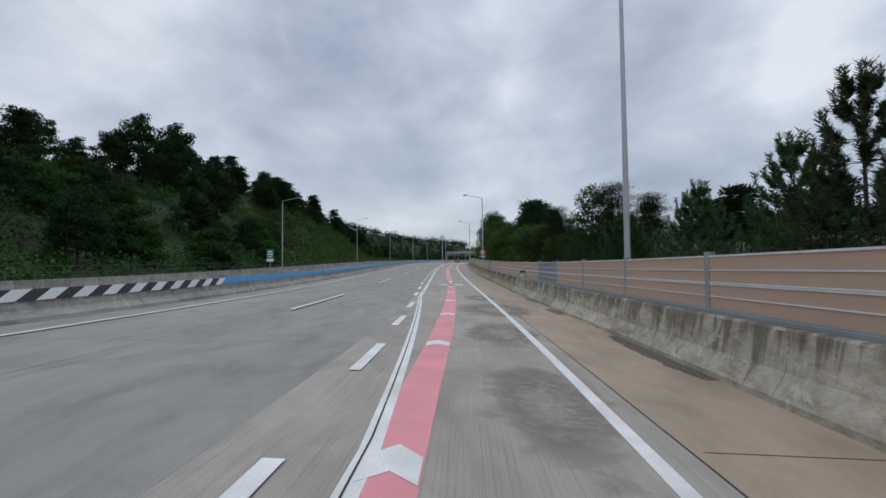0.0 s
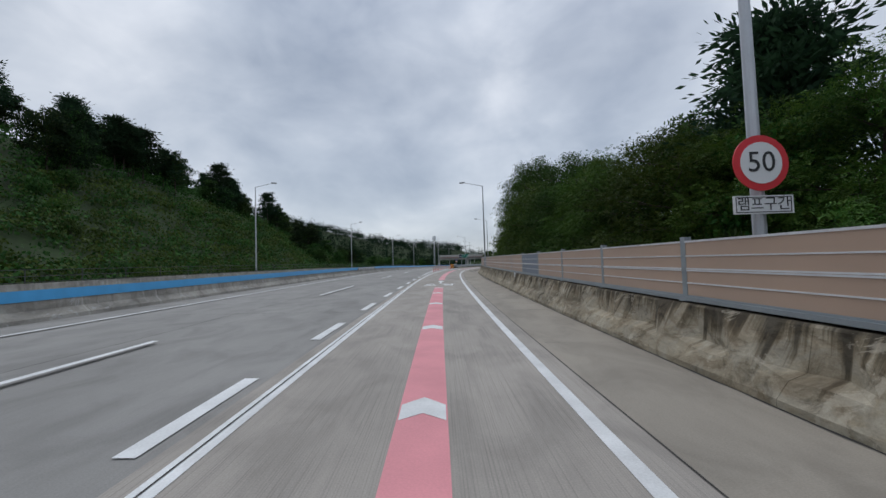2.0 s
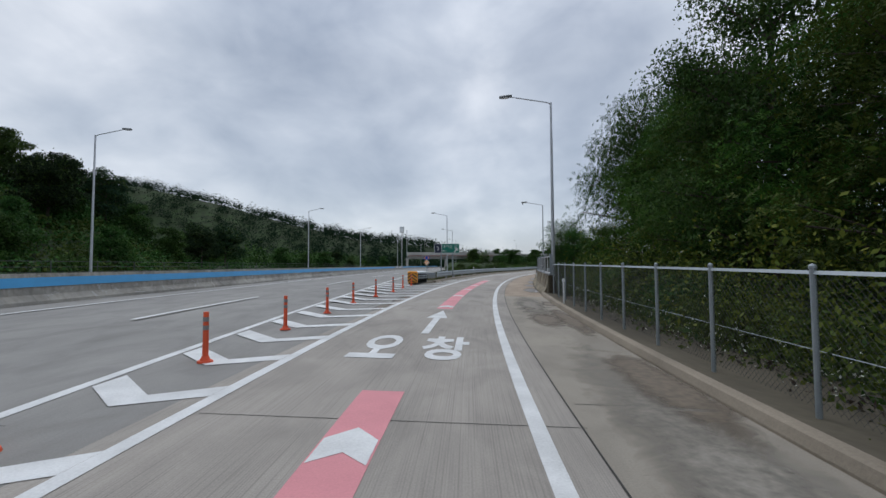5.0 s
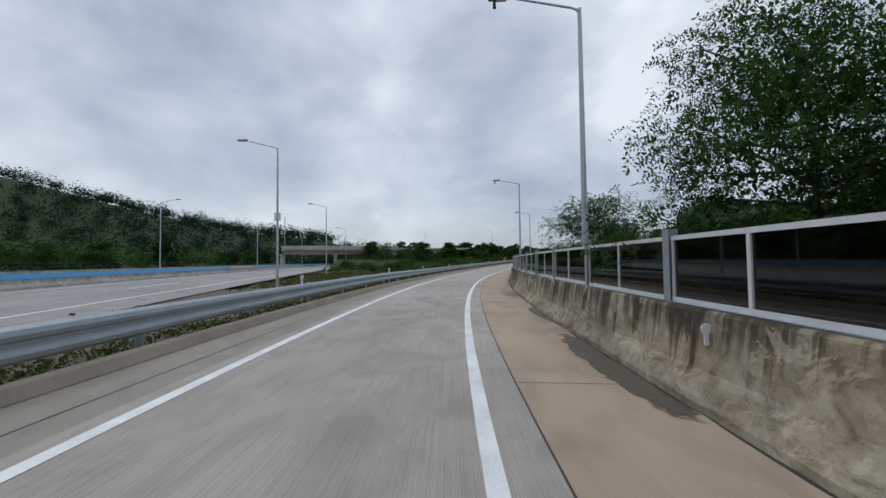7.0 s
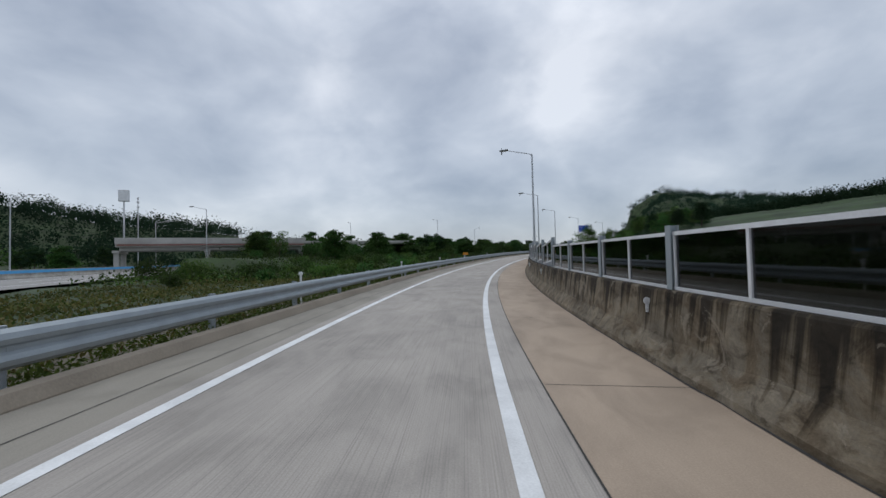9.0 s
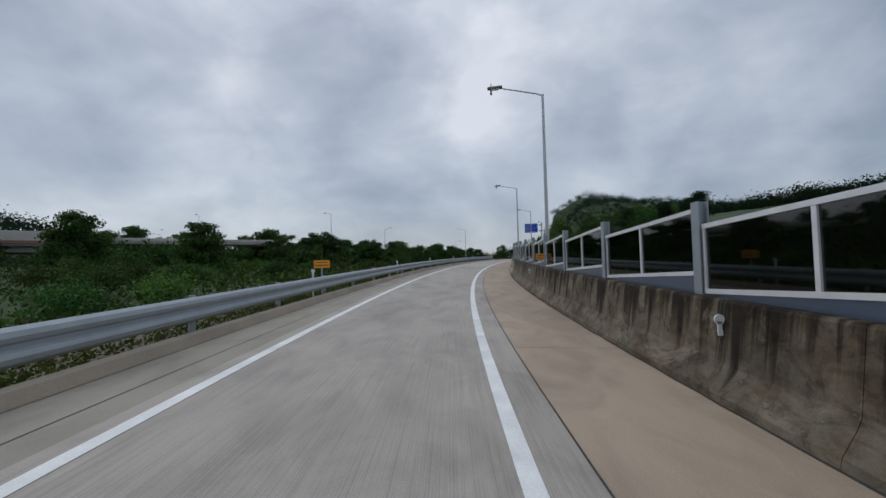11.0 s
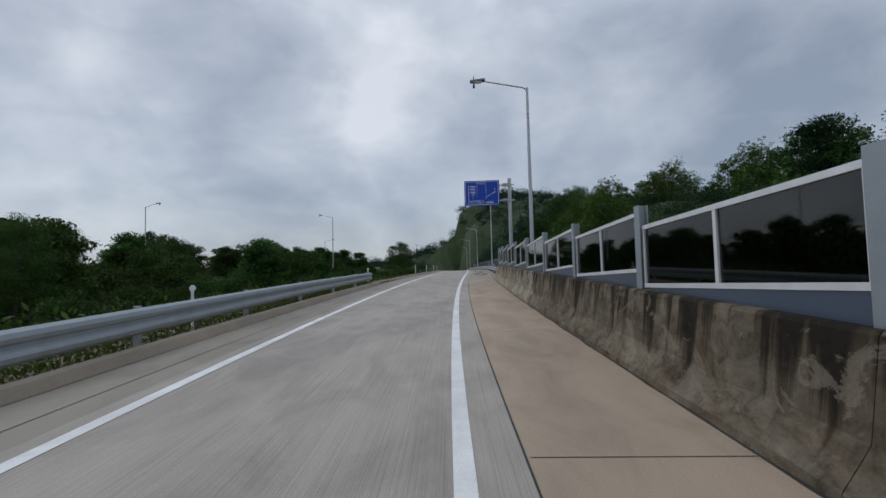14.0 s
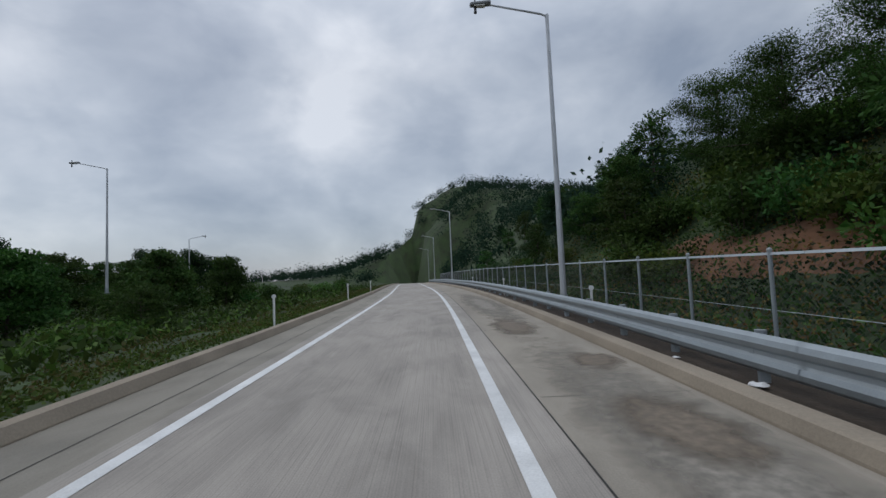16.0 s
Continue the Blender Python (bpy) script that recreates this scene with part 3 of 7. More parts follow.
def seam(s, o, z=0.0):
    """The joint between lane and shoulder wanders a little."""
    return ramp(s, o + float(np.interp(s, [-20, -8, 40, 66, 130, 150, 350], [-0.09, -0.15, -0.11, -0.13, -0.07, 0.0, -0.04])) * (0.5 < o < 0.6), z)


tagged(flat_strip("road", [-3.95, -3.0, -2.0, -1.0, 0.0, 0.54], ST, seam, ROAD_MAT), "grooved grey concrete exit lane and ramp", "road", kind="structure")
for a, b, surface, words_for in ((-70, 24, SHOULDER_MAT, "tan stained concrete shoulder beside the lane"), (24, 128, SHOULDER_GREY, "greyer stretch of concrete shoulder beside the lane"),
                                (128, 330, SHOULDER_MAT, "tan concrete shoulder along the ramp barrier"), (330, S_END, SHOULDER_GREY, "grey blotched concrete shoulder below the guard rail")):
    tagged(flat_strip("shoulder_pavement", [0.54, 1.2, 2.0, 2.7], frange(a, b, 2.0), seam, surface), words_for, "road shoulder", kind="structure")
tagged(flat_strip("left_margin_pavement", [-5.2, -4.6, -3.95], frange(137.5, 141, 1.75), ramp, MARGIN_MAT, -0.012), "start of the pale concrete margin at the gore", "road shoulder", kind="structure")
tagged(flat_strip("left_margin_pavement", [-5.2, -4.6, -3.95], frange(141, S_END, 2.0), ramp, MARGIN_MAT), "narrow pale concrete margin beside the ramp", "road shoulder", kind="structure")


def ramp_at_y(y, o):
    """Point of the ramp at offset o with the given y."""
    s = y
    for _ in range(6):
        s += (y - ramp(s, o).y) * 0.9
    return ramp(s, o)


def main_sheet():
    ys = frange(-70, 420, 2.5)
    cols, verts, faces, uvs = 10, [], [], []
    for y in ys:
        l = main(y, -9.7)
        r = ramp_at_y(y, -3.95) if y < 141 else main(y, 2.2)
        mid = main(y, 0.0)
        for c in range(cols + 1):
            p = l.lerp(mid, c / 7) if c <= 7 else mid.lerp(r, (c - 7) / 3)
            verts.append(p); uvs.append((p.x - mid.x, y))
    for i in range(len(ys) - 1):
        for c in range(cols):
            a = i * (cols + 1) + c
            faces.append((a, a + 1, a + cols + 2, a + cols + 1))
    ob = put_uv(mesh_object("main_road", verts, faces, MAIN_MAT), uvs)
    return tagged(ob, "worn grey concrete expressway carriageway", "road", kind="structure")


main_sheet()
tagged(flat_strip("opposite_road", [-20.6, -15.0, -10.3], frange(-70, 420, 10), main, MAIN_MAT), "opposite concrete carriageway beyond the median", "road", kind="structure")


def verge(name, a, b, ys, material, label):
    """A strip of ground lerped between two edges."""
    verts = []
    for y in ys:
        p, q = a(y), b(y)
        for c in range(5):
            v = p.lerp(q, c / 4)
            v.z += 0.05 * math.sin(y * 1.7 + c * 2.1) if 0 < c < 4 else 0
            verts.append(v)
    faces = [(i * 5 + c, i * 5 + c + 1, i * 5 + c + 6, i * 5 + c + 5) for i in range(len(ys) - 1) for c in range(4)]
    return tagged(mesh_object(name, verts, faces, material, True), label, "verge", kind="structure")


verge("gore_verge", lambda y: main(y, 2.2, -0.05 if y > 143 else -0.16), lambda y: ramp_at_y(y, -5.3 if y > 143 else -3.8) + Vector((0, 0, 0.08 if y > 143 else -0.16)), frange(137.5, 178, 1.5), EARTH, "weedy earth between ramp and main road")
verge("left_verge", lambda s: ramp(s, -8.2, -0.35), lambda s: ramp(s, -5.4, 0.1), frange(144, 318, 2), EARTH, "weedy earth strip under the guard rail")
verge("left_verge", lambda s: ramp(s, -8.2, -0.35), lambda s: ramp(s, -5.4, 0.1), frange(318, S_END, 2), GRASS, "grassy strip beyond the kerb")
verge("right_verge", lambda s: ramp(s, 2.53, 0.12), lambda s: ramp(s, 4.9, -0.1), frange(94, 129.3, 1.5), EARTH, "dark earth strip behind the kerb and fence")
verge("right_verge", lambda s: ramp(s, 2.86, 0.12), lambda s: ramp(s, 5.6, 0.0), frange(330, S_END, 2), LITTER, "dark littered earth strip behind the kerb")
verge("wall_verge", lambda s: ramp(s, 3.0, 0.2), lambda s: ramp(s, 6.2, -0.2), frange(-70, 96, 3), EARTH, "earth strip behind the noise wall")


# ---- painted lines ----
def line_strip(name, label, rows, material=PAINT, z=0.006):
    """rows of (left point, right point)."""
    verts = [p for pair in rows for p in pair]
    ob = mesh_object(name, verts, [(2 * i, 2 * i + 1, 2 * i + 3, 2 * i + 2) for i in range(len(rows) - 1)], material)
    return tagged(ob, label, "road marking", kind="structure")


def left_o(s):
    return -3.63 + 1.13 * max(0.0, min(1.0, (4.5 - s) / 20.5))


line_strip("edge_line", "solid white edge line beside the shoulder", [(ramp(s, -0.08, 0.006), ramp(s, 0.09, 0.006)) for s in ST])
line_strip("lane_line", "solid white line left of the exit lane", [(ramp(s, left_o(s) - (0.12 if s < 90 else 0.09), 0.006), ramp(s, left_o(s) + 0.08, 0.006)) for s in ST])
line_strip("joint_line", "dark joint running inside the white line", [(ramp(s, left_o(s) - 0.05, 0.011), ramp(s, left_o(s) - 0.03, 0.011)) for s in frange(-70, 95, 2)], SEAL)
line_strip("edge_line", "solid white line beside the median", [(main(y, -7.85, 0.008), main(y, -7.7, 0.008)) for y in frange(-70, 400, 5)])
line_strip("edge_line", "solid white edge line of the main road", [(main(y, -0.08, 0.008), main(y, 0.08, 0.008)) for y in frange(84, 400, 4)])
line_strip("joint_line", "dark joint between lane and shoulder", [(seam(s, 0.53, 0.005), seam(s, 0.55, 0.005)) for s in ST], SEAL)
line_strip("joint_line", "dark joint along the left margin", [(ramp(s, -4.40, 0.005), ramp(s, -4.385, 0.005)) for s in frange(118, S_END, 2)], SEAL)
line_strip("joint_line", "dark crooked joint between main lanes", [(main(y, -3.95 + 0.03 * math.sin(y), 0.006), main(y, -3.93 + 0.03 * math.sin(y), 0.006)) for y in frange(-60, 60, 1)], SEAL)


def dash(y0, y1, o, w, where, group, label):
    ob = mesh_object("lane_dash", [where(y, o + q, 0.008) for y in frange(y0, y1, 1.0) for q in (-w / 2, w / 2)],
                     [(2 * i, 2 * i + 1, 2 * i + 3, 2 * i + 2) for i in range(len(frange(y0, y1, 1.0)) - 1)], PAINT)
    return tagged(ob, label, "road marking", group, "structure")


for k in range(-3, 19):
    dash(-3.75 + 20.3 * k, -3.75 + 20.3 * k + 8.1, -3.42, 0.14, main, "dashes between the main lanes", "white dash between the main lanes")
def on_main(s, o, z):
    """Ramp station and offset, laid on the main carriageway."""
    p = ramp(s, o)
    return main(p.y, p.x - main_x(p.y), z + 0.004)


for k in range(-9, 17):
    s = float(np.interp(k, [-9, 0, 2, 3, 7, 14, 16], [-65.2, -12.97, -2.0, 4.5, 28.4, 67.3, 79.0]))
    o = float(np.interp(s, [-66, -13, -2, 5, 16, 28, 67, 80], [-2.2, -3.4, -3.71, -3.98, -4.16, -4.2, -4.1, -4.12]))
    dash(s, s + 2.5, o, 0.2, on_main, "short dashes beside the exit lane", "thick short white dash beside the exit lane")


def shift_o(s):
    """The pink guide line keeps to the lane's middle where the lane is still widening."""
    return -0.53 * max(0.0, min(1.0, (17 - s) / 31))


for a, b in ((-66, 15.25), (23.75, 63.4), (73.6, 111.6), (121.3, 147.2)):
    line_strip("guide_stripe", "pink guide stripe painted along the exit lane", [(ramp(s, -2.01 + shift_o(s), 0.005), ramp(s, -1.475 + shift_o(s), 0.005)) for s in frange(a, b, 1.0)], PINK)


def chevron_mark(s):
    d = -1.742 + shift_o(s)
    pts = [ramp(s, d - 0.25, 0.009), ramp(s + 0.22, d, 0.009), ramp(s, d + 0.25, 0.009), ramp(s + 0.5, d + 0.25, 0.009), ramp(s + 0.78, d, 0.009), ramp(s + 0.5, d - 0.25, 0.009)]
    ob = mesh_object("chevron_mark", pts, [(0, 1, 4, 5), (1, 2, 3, 4)], PAINT)
    tagged(ob, "white chevron painted on the pink stripe", "road marking", "chevrons on the pink stripe", "structure")


for s in [-16.6 + 6.06 * k for k in range(-6, 6)] + [28.3, 34.4, 40.4, 46.5, 52.7, 58.2, 62.4] + [75.6, 81, 86.6, 92.2, 98, 104, 109.6] + [121.7, 126.9, 132.1, 136.8, 141.2, 146.4]:
    chevron_mark(s)


def road_arrow(s0, s1):
    d, w = -1.72, 0.09
    tip = s1 - 0.38 * (s1 - s0)
    pts = [ramp(s0, d - w, 0.008), ramp(s0, d + w, 0.008), ramp(tip, d + w, 0.008), ramp(tip, d - w, 0.008), ramp(tip - 0.15, d - 0.3, 0.008), ramp(tip - 0.15, d + 0.3, 0.008), ramp(s1, d, 0.008)]
    ob = mesh_object("road_arrow", pts, [(0, 1, 2, 3), (4, 5, 6)], PAINT)
    tagged(ob, "white straight-ahead arrow painted on the lane", "road marking", "arrows on the lane", "structure")


def road_word(text, s, o, width, length):
    c = bpy.data.curves.new("road_word", "FONT")
    c.body, c.size, c.resolution_u, c.offset = text, 1.0, 4, 0.03
    tmp = new("tmp_text", c)
    bpy.context.view_layer.update()
    me = bpy.data.meshes.new_from_object(tmp.evaluated_get(bpy.context.evaluated_depsgraph_get()))
    bpy.data.objects.remove(tmp)
    bm = bmesh.new()
    bm.from_mesh(me)
    xs, ys = [v.co.x for v in bm.verts], [v.co.y for v in bm.verts]
    lo_x, hi_x, lo_y, hi_y = min(xs), max(xs), min(ys), max(ys)
    for v in bm.verts:
        v.co = ramp(s + (v.co.y - lo_y) / (hi_y - lo_y) * length, o + ((v.co.x - lo_x) / (hi_x - lo_x) - 0.5) * width, 0.009)
    bm.to_mesh(me); bm.free()
    me.materials.clear(); me.materials.append(PAINT)
    tagged(new("road_word", me), "white Korean place name painted on the lane", "road marking", "place names on the lane", "structure")


for s in (15.72, 65.2, 113.4):
    road_word("오", s, -2.38, 0.82, 2.26)
    road_word("창", s, -1.15, 0.9, 2.26)
for a, b in ((18.3, 23.3), (67.9, 72.5), (116.0, 120.7)):
    road_arrow(a, b)


# hatched gore between the exit lane and the main road
def gore_o(s):
    """Offset of the main road's edge line as seen from the ramp."""
    p = ramp(s, -3.63)
    return -3.63 - (p.x - main_x(p.y)) / max(0.3, math.cos(heading(s)))


def gore_stripe(s, right_only=False):
    w, inner, outer = 0.42, -3.72, gore_o(s) + 0.1
    if right_only:
        pts = [ramp(s, -5.25, 0.007), ramp(s + 0.55, inner, 0.007), ramp(s + 0.55 + w, inner, 0.007), ramp(s + w, -5.25, 0.007)]
        faces = [(0, 1, 2, 3)]
    else:
        apex = max(-5.35 - 0.5 * max(0.0, min(1.0, (s - 128) / 6)), inner + (outer - inner) * 0.52)
        lead, back = 0.54 * (inner - apex), 0.84 * (apex - outer)
        pts = [ramp(s + lead, inner, 0.007), ramp(s, apex, 0.007), ramp(s + back, outer, 0.007),
               ramp(s + lead + w, inner, 0.007), ramp(s + w, apex + 0.12, 0.007), ramp(s + back + w * 1.3, outer, 0.007)]
        faces = [(1, 0, 3, 4), (2, 1, 4, 5)]
    tagged(mesh_object("gore_stripe", pts, faces, PAINT), "white hatching stripe of the painted gore", "road marking", "hatching of the gore", "structure")


for k in range(27):
    gore_stripe(86.51 + 1.86 * k)
for k in range(6):
    gore_stripe(137.85 + 1.68 * k, True)

# joints across the slabs, tar patches and wet stains
for s in np.arange(-52, 465, 6.05):
    a, b = (0.55, 2.45)
    line_strip("cross_joint", "narrow dark joint across the shoulder slabs", [(ramp(s, a, 0.004), ramp(s + 0.012, a, 0.004)), (ramp(s, b, 0.004), ramp(s + 0.012, b, 0.004))], SEAL)
for s in np.arange(-46.7, 128, 12.1):
    line_strip("cross_joint", "faint dark joint across the carriageway", [(ramp(s, 0.5, 0.004), ramp(s + 0.012, 0.5, 0.004)), (ramp(s, -3.5, 0.004), ramp(s + 0.012, -3.5, 0.004))], SEAL)
    line_strip("cross_joint", "faint dark joint across the carriageway", [(main(s, 0.3, 0.005), main(s + 0.014, 0.3, 0.005)), (main(s, -7.6, 0.005), main(s + 0.014, -7.6, 0.005))], SEAL)


def stain(name, s0, s1, o0, o1, material, label, seed):
    """A flat frayed patch on the pavement, kept off the barrier."""
    n, verts, uvs = 7, [], []
    for i in range(n):
        for j in range(n):
            u, v = 2 * i / (n - 1) - 1, 2 * j / (n - 1) - 1
            verts.append(ramp((s0 + s1) / 2 + (s1 - s0) * 0.62 * u, min((o0 + o1) / 2 + (o1 - o0) * 0.75 * v, 2.44 - 0.001 * (n - j)), 0.0045))
            uvs.append((u * 1.1, v * 1.1))
    faces = [(i * n + j, i * n + j + 1, (i + 1) * n + j + 1, (i + 1) * n + j) for i in range(n - 1) for j in range(n - 1)]
    tagged(put_uv(mesh_object(name, verts, faces, material), uvs), label, "stain", kind="structure")


for i, (a, b, o0, o1) in enumerate([(-13, -8, 1.95, 2.5), (-3.5, -1.0, 1.9, 2.3), (2.0, 4.6, 2.0, 2.5), (9, 11, 2.2, 2.5), (44, 52, 2.2, 2.5), (66, 84, 2.15, 2.5),
                                    (131, 135.5, 1.6, 2.5), (137.6, 141, 1.75, 2.5), (142, 149, 1.95, 2.45), (152, 158, 1.9, 2.5), (160, 164, 2.1, 2.5), (168.5, 173, 1.7, 2.5), (176, 181, 2.15, 2.5), (-30, -20, 2.0, 2.6), (36, 41, 2.3, 2.6)]):
    stain("water_stain", a, b, o0, o1, WET, "dark damp stain along the foot of the barrier", i + 1)
for i, (a, b, o0, o1) in enumerate([(-16.5, -12, -1.3, 0.1), (-5, 1.0, -1.5, 1.2), (-10.5, -6, -1.5, 0.2), (2, 6, -1.2, 0.3), (100, 116, 0.8, 2.1), (119, 128, 0.8, 2.0), (69, 71.4, -4.05, -3.78), (123, 126, -4.2, -3.8), (128.3, 131, -4.3, -3.85), (337, 352, 0.8, 2.4), (353, 372, 0.9, 2.4)]):
    stain("dirt_stain", a, b, o0, o1, GREY_STAIN, "dull grey dirt patch on the concrete", i + 40)

for i, (a, b, o0, o1) in enumerate([(116, 122.5, 1.75, 2.4), (123, 125.5, 1.9, 2.4), (117.5, 121, 0.95, 1.9), (110, 115, 1.5, 2.4), (121.8, 122.6, 1.0, 1.45), (103, 109, 1.6, 2.4), (345, 347.5, 1.2, 2.2), (348.5, 350, 1.5, 2.4), (120, 123, -4.15, -3.8), (124, 126.5, -4.2, -3.8), (352, 356, 0.9, 2.0)]):
    stain("dirt_stain", a, b, o0, o1, BROWN_STAIN, "brown dirt washed over the concrete", i + 70)

# ---- kerbs ----
KL = [(-5.12, -0.2), (-5.12, 0.02), (-5.2, 0.17), (-5.38, 0.18), (-5.4, -0.2)]
for a, b in ((140.6, 323.7), (328.3, S_END)):
    tagged(swept_uv("kerb", KL, frange(a, b, 2.0), ramp, KERB), "pale concrete kerb left of the ramp", "kerb", kind="structure")
KR = [(2.32, -0.2), (2.32, 0.03), (2.36, 0.13), (2.40, 0.15), (2.52, 0.15), (2.54, -0.2)]
tagged(swept_uv("kerb", KR, frange(95.4, 129.3, 1.5), ramp, KERB), "pale concrete kerb in front of the fence", "kerb", kind="structure")
KR2 = [(2.53, -0.2), (2.53, 0.03), (2.57, 0.16), (2.61, 0.18), (2.84, 0.18), (2.87, -0.2)]
tagged(swept_uv("kerb", KR2, frange(331.5, S_END, 2.0), ramp, KERB), "pale concrete kerb below the guard rail", "kerb", kind="structure")


def set_back(s, o, z):
    """The wall of the drain outlet swings back from the kerb line."""
    return ramp(s, o - float(np.interp(s, [322.9, 323.6, 325.5, 328.3], [0.62, 0.5, 0.34, 0.0])), z + float(np.interp(s, [323, 325, 328.3], [-0.05, 0.0, 0.0])))


tagged(swept_uv("kerb", [(-5.13, -0.5), (-5.14, 0.1), (-5.2, 0.165), (-5.38, 0.175), (-5.4, -0.5)], frange(322.9, 328.29, 0.49), set_back, BARRIER_MAT), "dark stained kerb wall set back round a drain outlet", "kerb", kind="structure")

# ---- concrete barriers, cast in lengths ----
def barrier(label, spans, profile, material, length, where, name="concrete_barrier"):
    root = tagged(empty(name), label, "barrier")
    for a, b in spans:
        n = max(1, round((b - a) / length))
        for i in range(n):
            s0, s1 = a + (b - a) * i / n + 0.004, a + (b - a) * (i + 1) / n - 0.004
            adopt(swept_uv("barrier_segment", profile, frange(s0, s1, 0.5 if length < 10 else 2.0), where, material), root)
    return root


def cast_face(s, o, z):
    """The ramp barrier: uneven at its foot and edges, its top a little higher along the ramp."""
    top = float(np.interp(s, [10, 45, 80, 128, 150, 178, 300, 331], [0.95, 0.93, 0.97, 1.04, 1.09, 1.125, 1.125, 1.06]))
    if z > 0.6:
        z += top - 0.97
    if o < 2.8:
        o += 0.012 * math.sin(s * 2.9 + z * 9.0) + 0.009 * math.sin(s * 7.3 + z * 5.0 + 1.0)
        if 0.2 < z < 0.5:
            z += 0.018 * math.sin(s * 4.1 + 0.7) + 0.012 * math.sin(s * 9.7)
        if o < 2.6:
            o += float(np.interp(s, [20, 35, 45, 66, 96, 129], [0.0, -0.18, -0.18, -0.09, -0.06, 0.0]))
    return ramp(s, o, z)


JERSEY = [(2.40, -0.1), (2.415, 0.09), (2.55, 0.31), (2.60, 0.40), (2.69, 0.93), (2.72, 0.965), (2.99, 0.97), (3.02, 0.94), (3.1, 0.3), (3.2, -0.6)]
barrier("rain-streaked concrete barrier under the noise wall", [(10.5, 95.3)], JERSEY, BARRIER_MAT, 6.0, cast_face)
barrier("paler newer concrete barrier under the noise wall", [(-69, 10.5)], [(o - 0.09, z) for o, z in JERSEY], BARRIER_CLEAN, 6.0, ramp)
barrier("rain-streaked concrete barrier along the ramp", [(129.3, 174)], JERSEY, BARRIER_MAT, 6.1, cast_face)
barrier("blackened old concrete barrier along the ramp", [(174, 264), (273.5, 310.5)], JERSEY, RAMP_BARRIER, 6.1, cast_face)
pale = barrier("paler grey concrete barrier along the ramp", [(264, 273.5), (310.5, 324.93), (325.27, 330.6)], JERSEY, BARRIER_MAT, 6.1, cast_face)
# the drain opening is left free under a short lintel
adopt(swept_uv("lintel", [(2.49, 0.21)] + JERSEY[2:-1] + [(3.1, 0.21)], frange(324.934, 325.266, 0.166), cast_face, BARRIER_MAT), pale)
line_strip("sealant_run", "white sealant run down a barrier joint", [(cast_face(310.55 - 0.05 * (1.0 - z) + 0.02 * math.sin(z * 11) - w, o - 0.016, z), cast_face(310.55 - 0.05 * (1.0 - z) + 0.02 * math.sin(z * 11) + w, o - 0.016, z)) for o, z, w in ((2.72, 0.95, 0.035), (2.68, 0.86, 0.02), (2.65, 0.7, 0.018), (2.62, 0.52, 0.014), (2.57, 0.36, 0.012), (2.49, 0.21, 0.006))], KERB)
for a, b in ((10.5, 95.3), (129.5, 330.4)):
    line_strip("joint_line", "dark gap along the foot of the barrier", [(cast_face(s, 2.375 + 0.012 * math.sin(s * 3.1), 0.005), cast_face(s, 2.43, 0.005)) for s in frange(a, b, 0.5)], SEAL)
MED = [(-9.5, -0.2), (-9.55, 0.12), (-9.75, 0.34), (-9.82, 0.90), (-10.12, 0.90), (-10.2, 0.3), (-10.4, -0.2)]
barrier("grey concrete median barrier between carriageways", [(-69, 399)], MED, MEDIAN_MAT, 12.0, main, "median_barrier")
MED2 = [(-20.6, -0.2), (-20.75, 0.9), (-21.0, 0.9), (-21.1, -0.2)]
barrier("concrete edge barrier of the opposite road", [(-69, 399)], MED2, MEDIAN_MAT, 24.0, main, "edge_barrier")

# blue screen strip and striped caps on the median
line_strip("blue_band", "blue painted band along the median barrier", [(main(y, -9.815, 0.95), main(y, -9.76, 0.62)) for y in frange(3.2, 399, 4)], BLUE)
for y0, y1 in ((-40, 3), (97, 110), (222, 236)):
    root = tagged(empty("striped_board"), "black and white striped board on the median", "marker board")
    y, i = y0, 0
    while y < y1:
        pts = [main(y, -9.72, 0.60), main(y + 0.62, -9.72, 0.60), main(y + 1.22, -9.80, 0.93), main(y + 0.60, -9.80, 0.93)]
        pts += [p + Vector((-0.03, 0, 0)) for p in pts]
        adopt(mesh_object("stripe", pts, [(0, 1, 2, 3), (7, 6, 5, 4), (0, 4, 5, 1), (1, 5, 6, 2), (2, 6, 7, 3), (3, 7, 4, 0)], WHITE_PAINT if i % 2 else BLACK_PAINT), root)
        y += 0.62
        i += 1


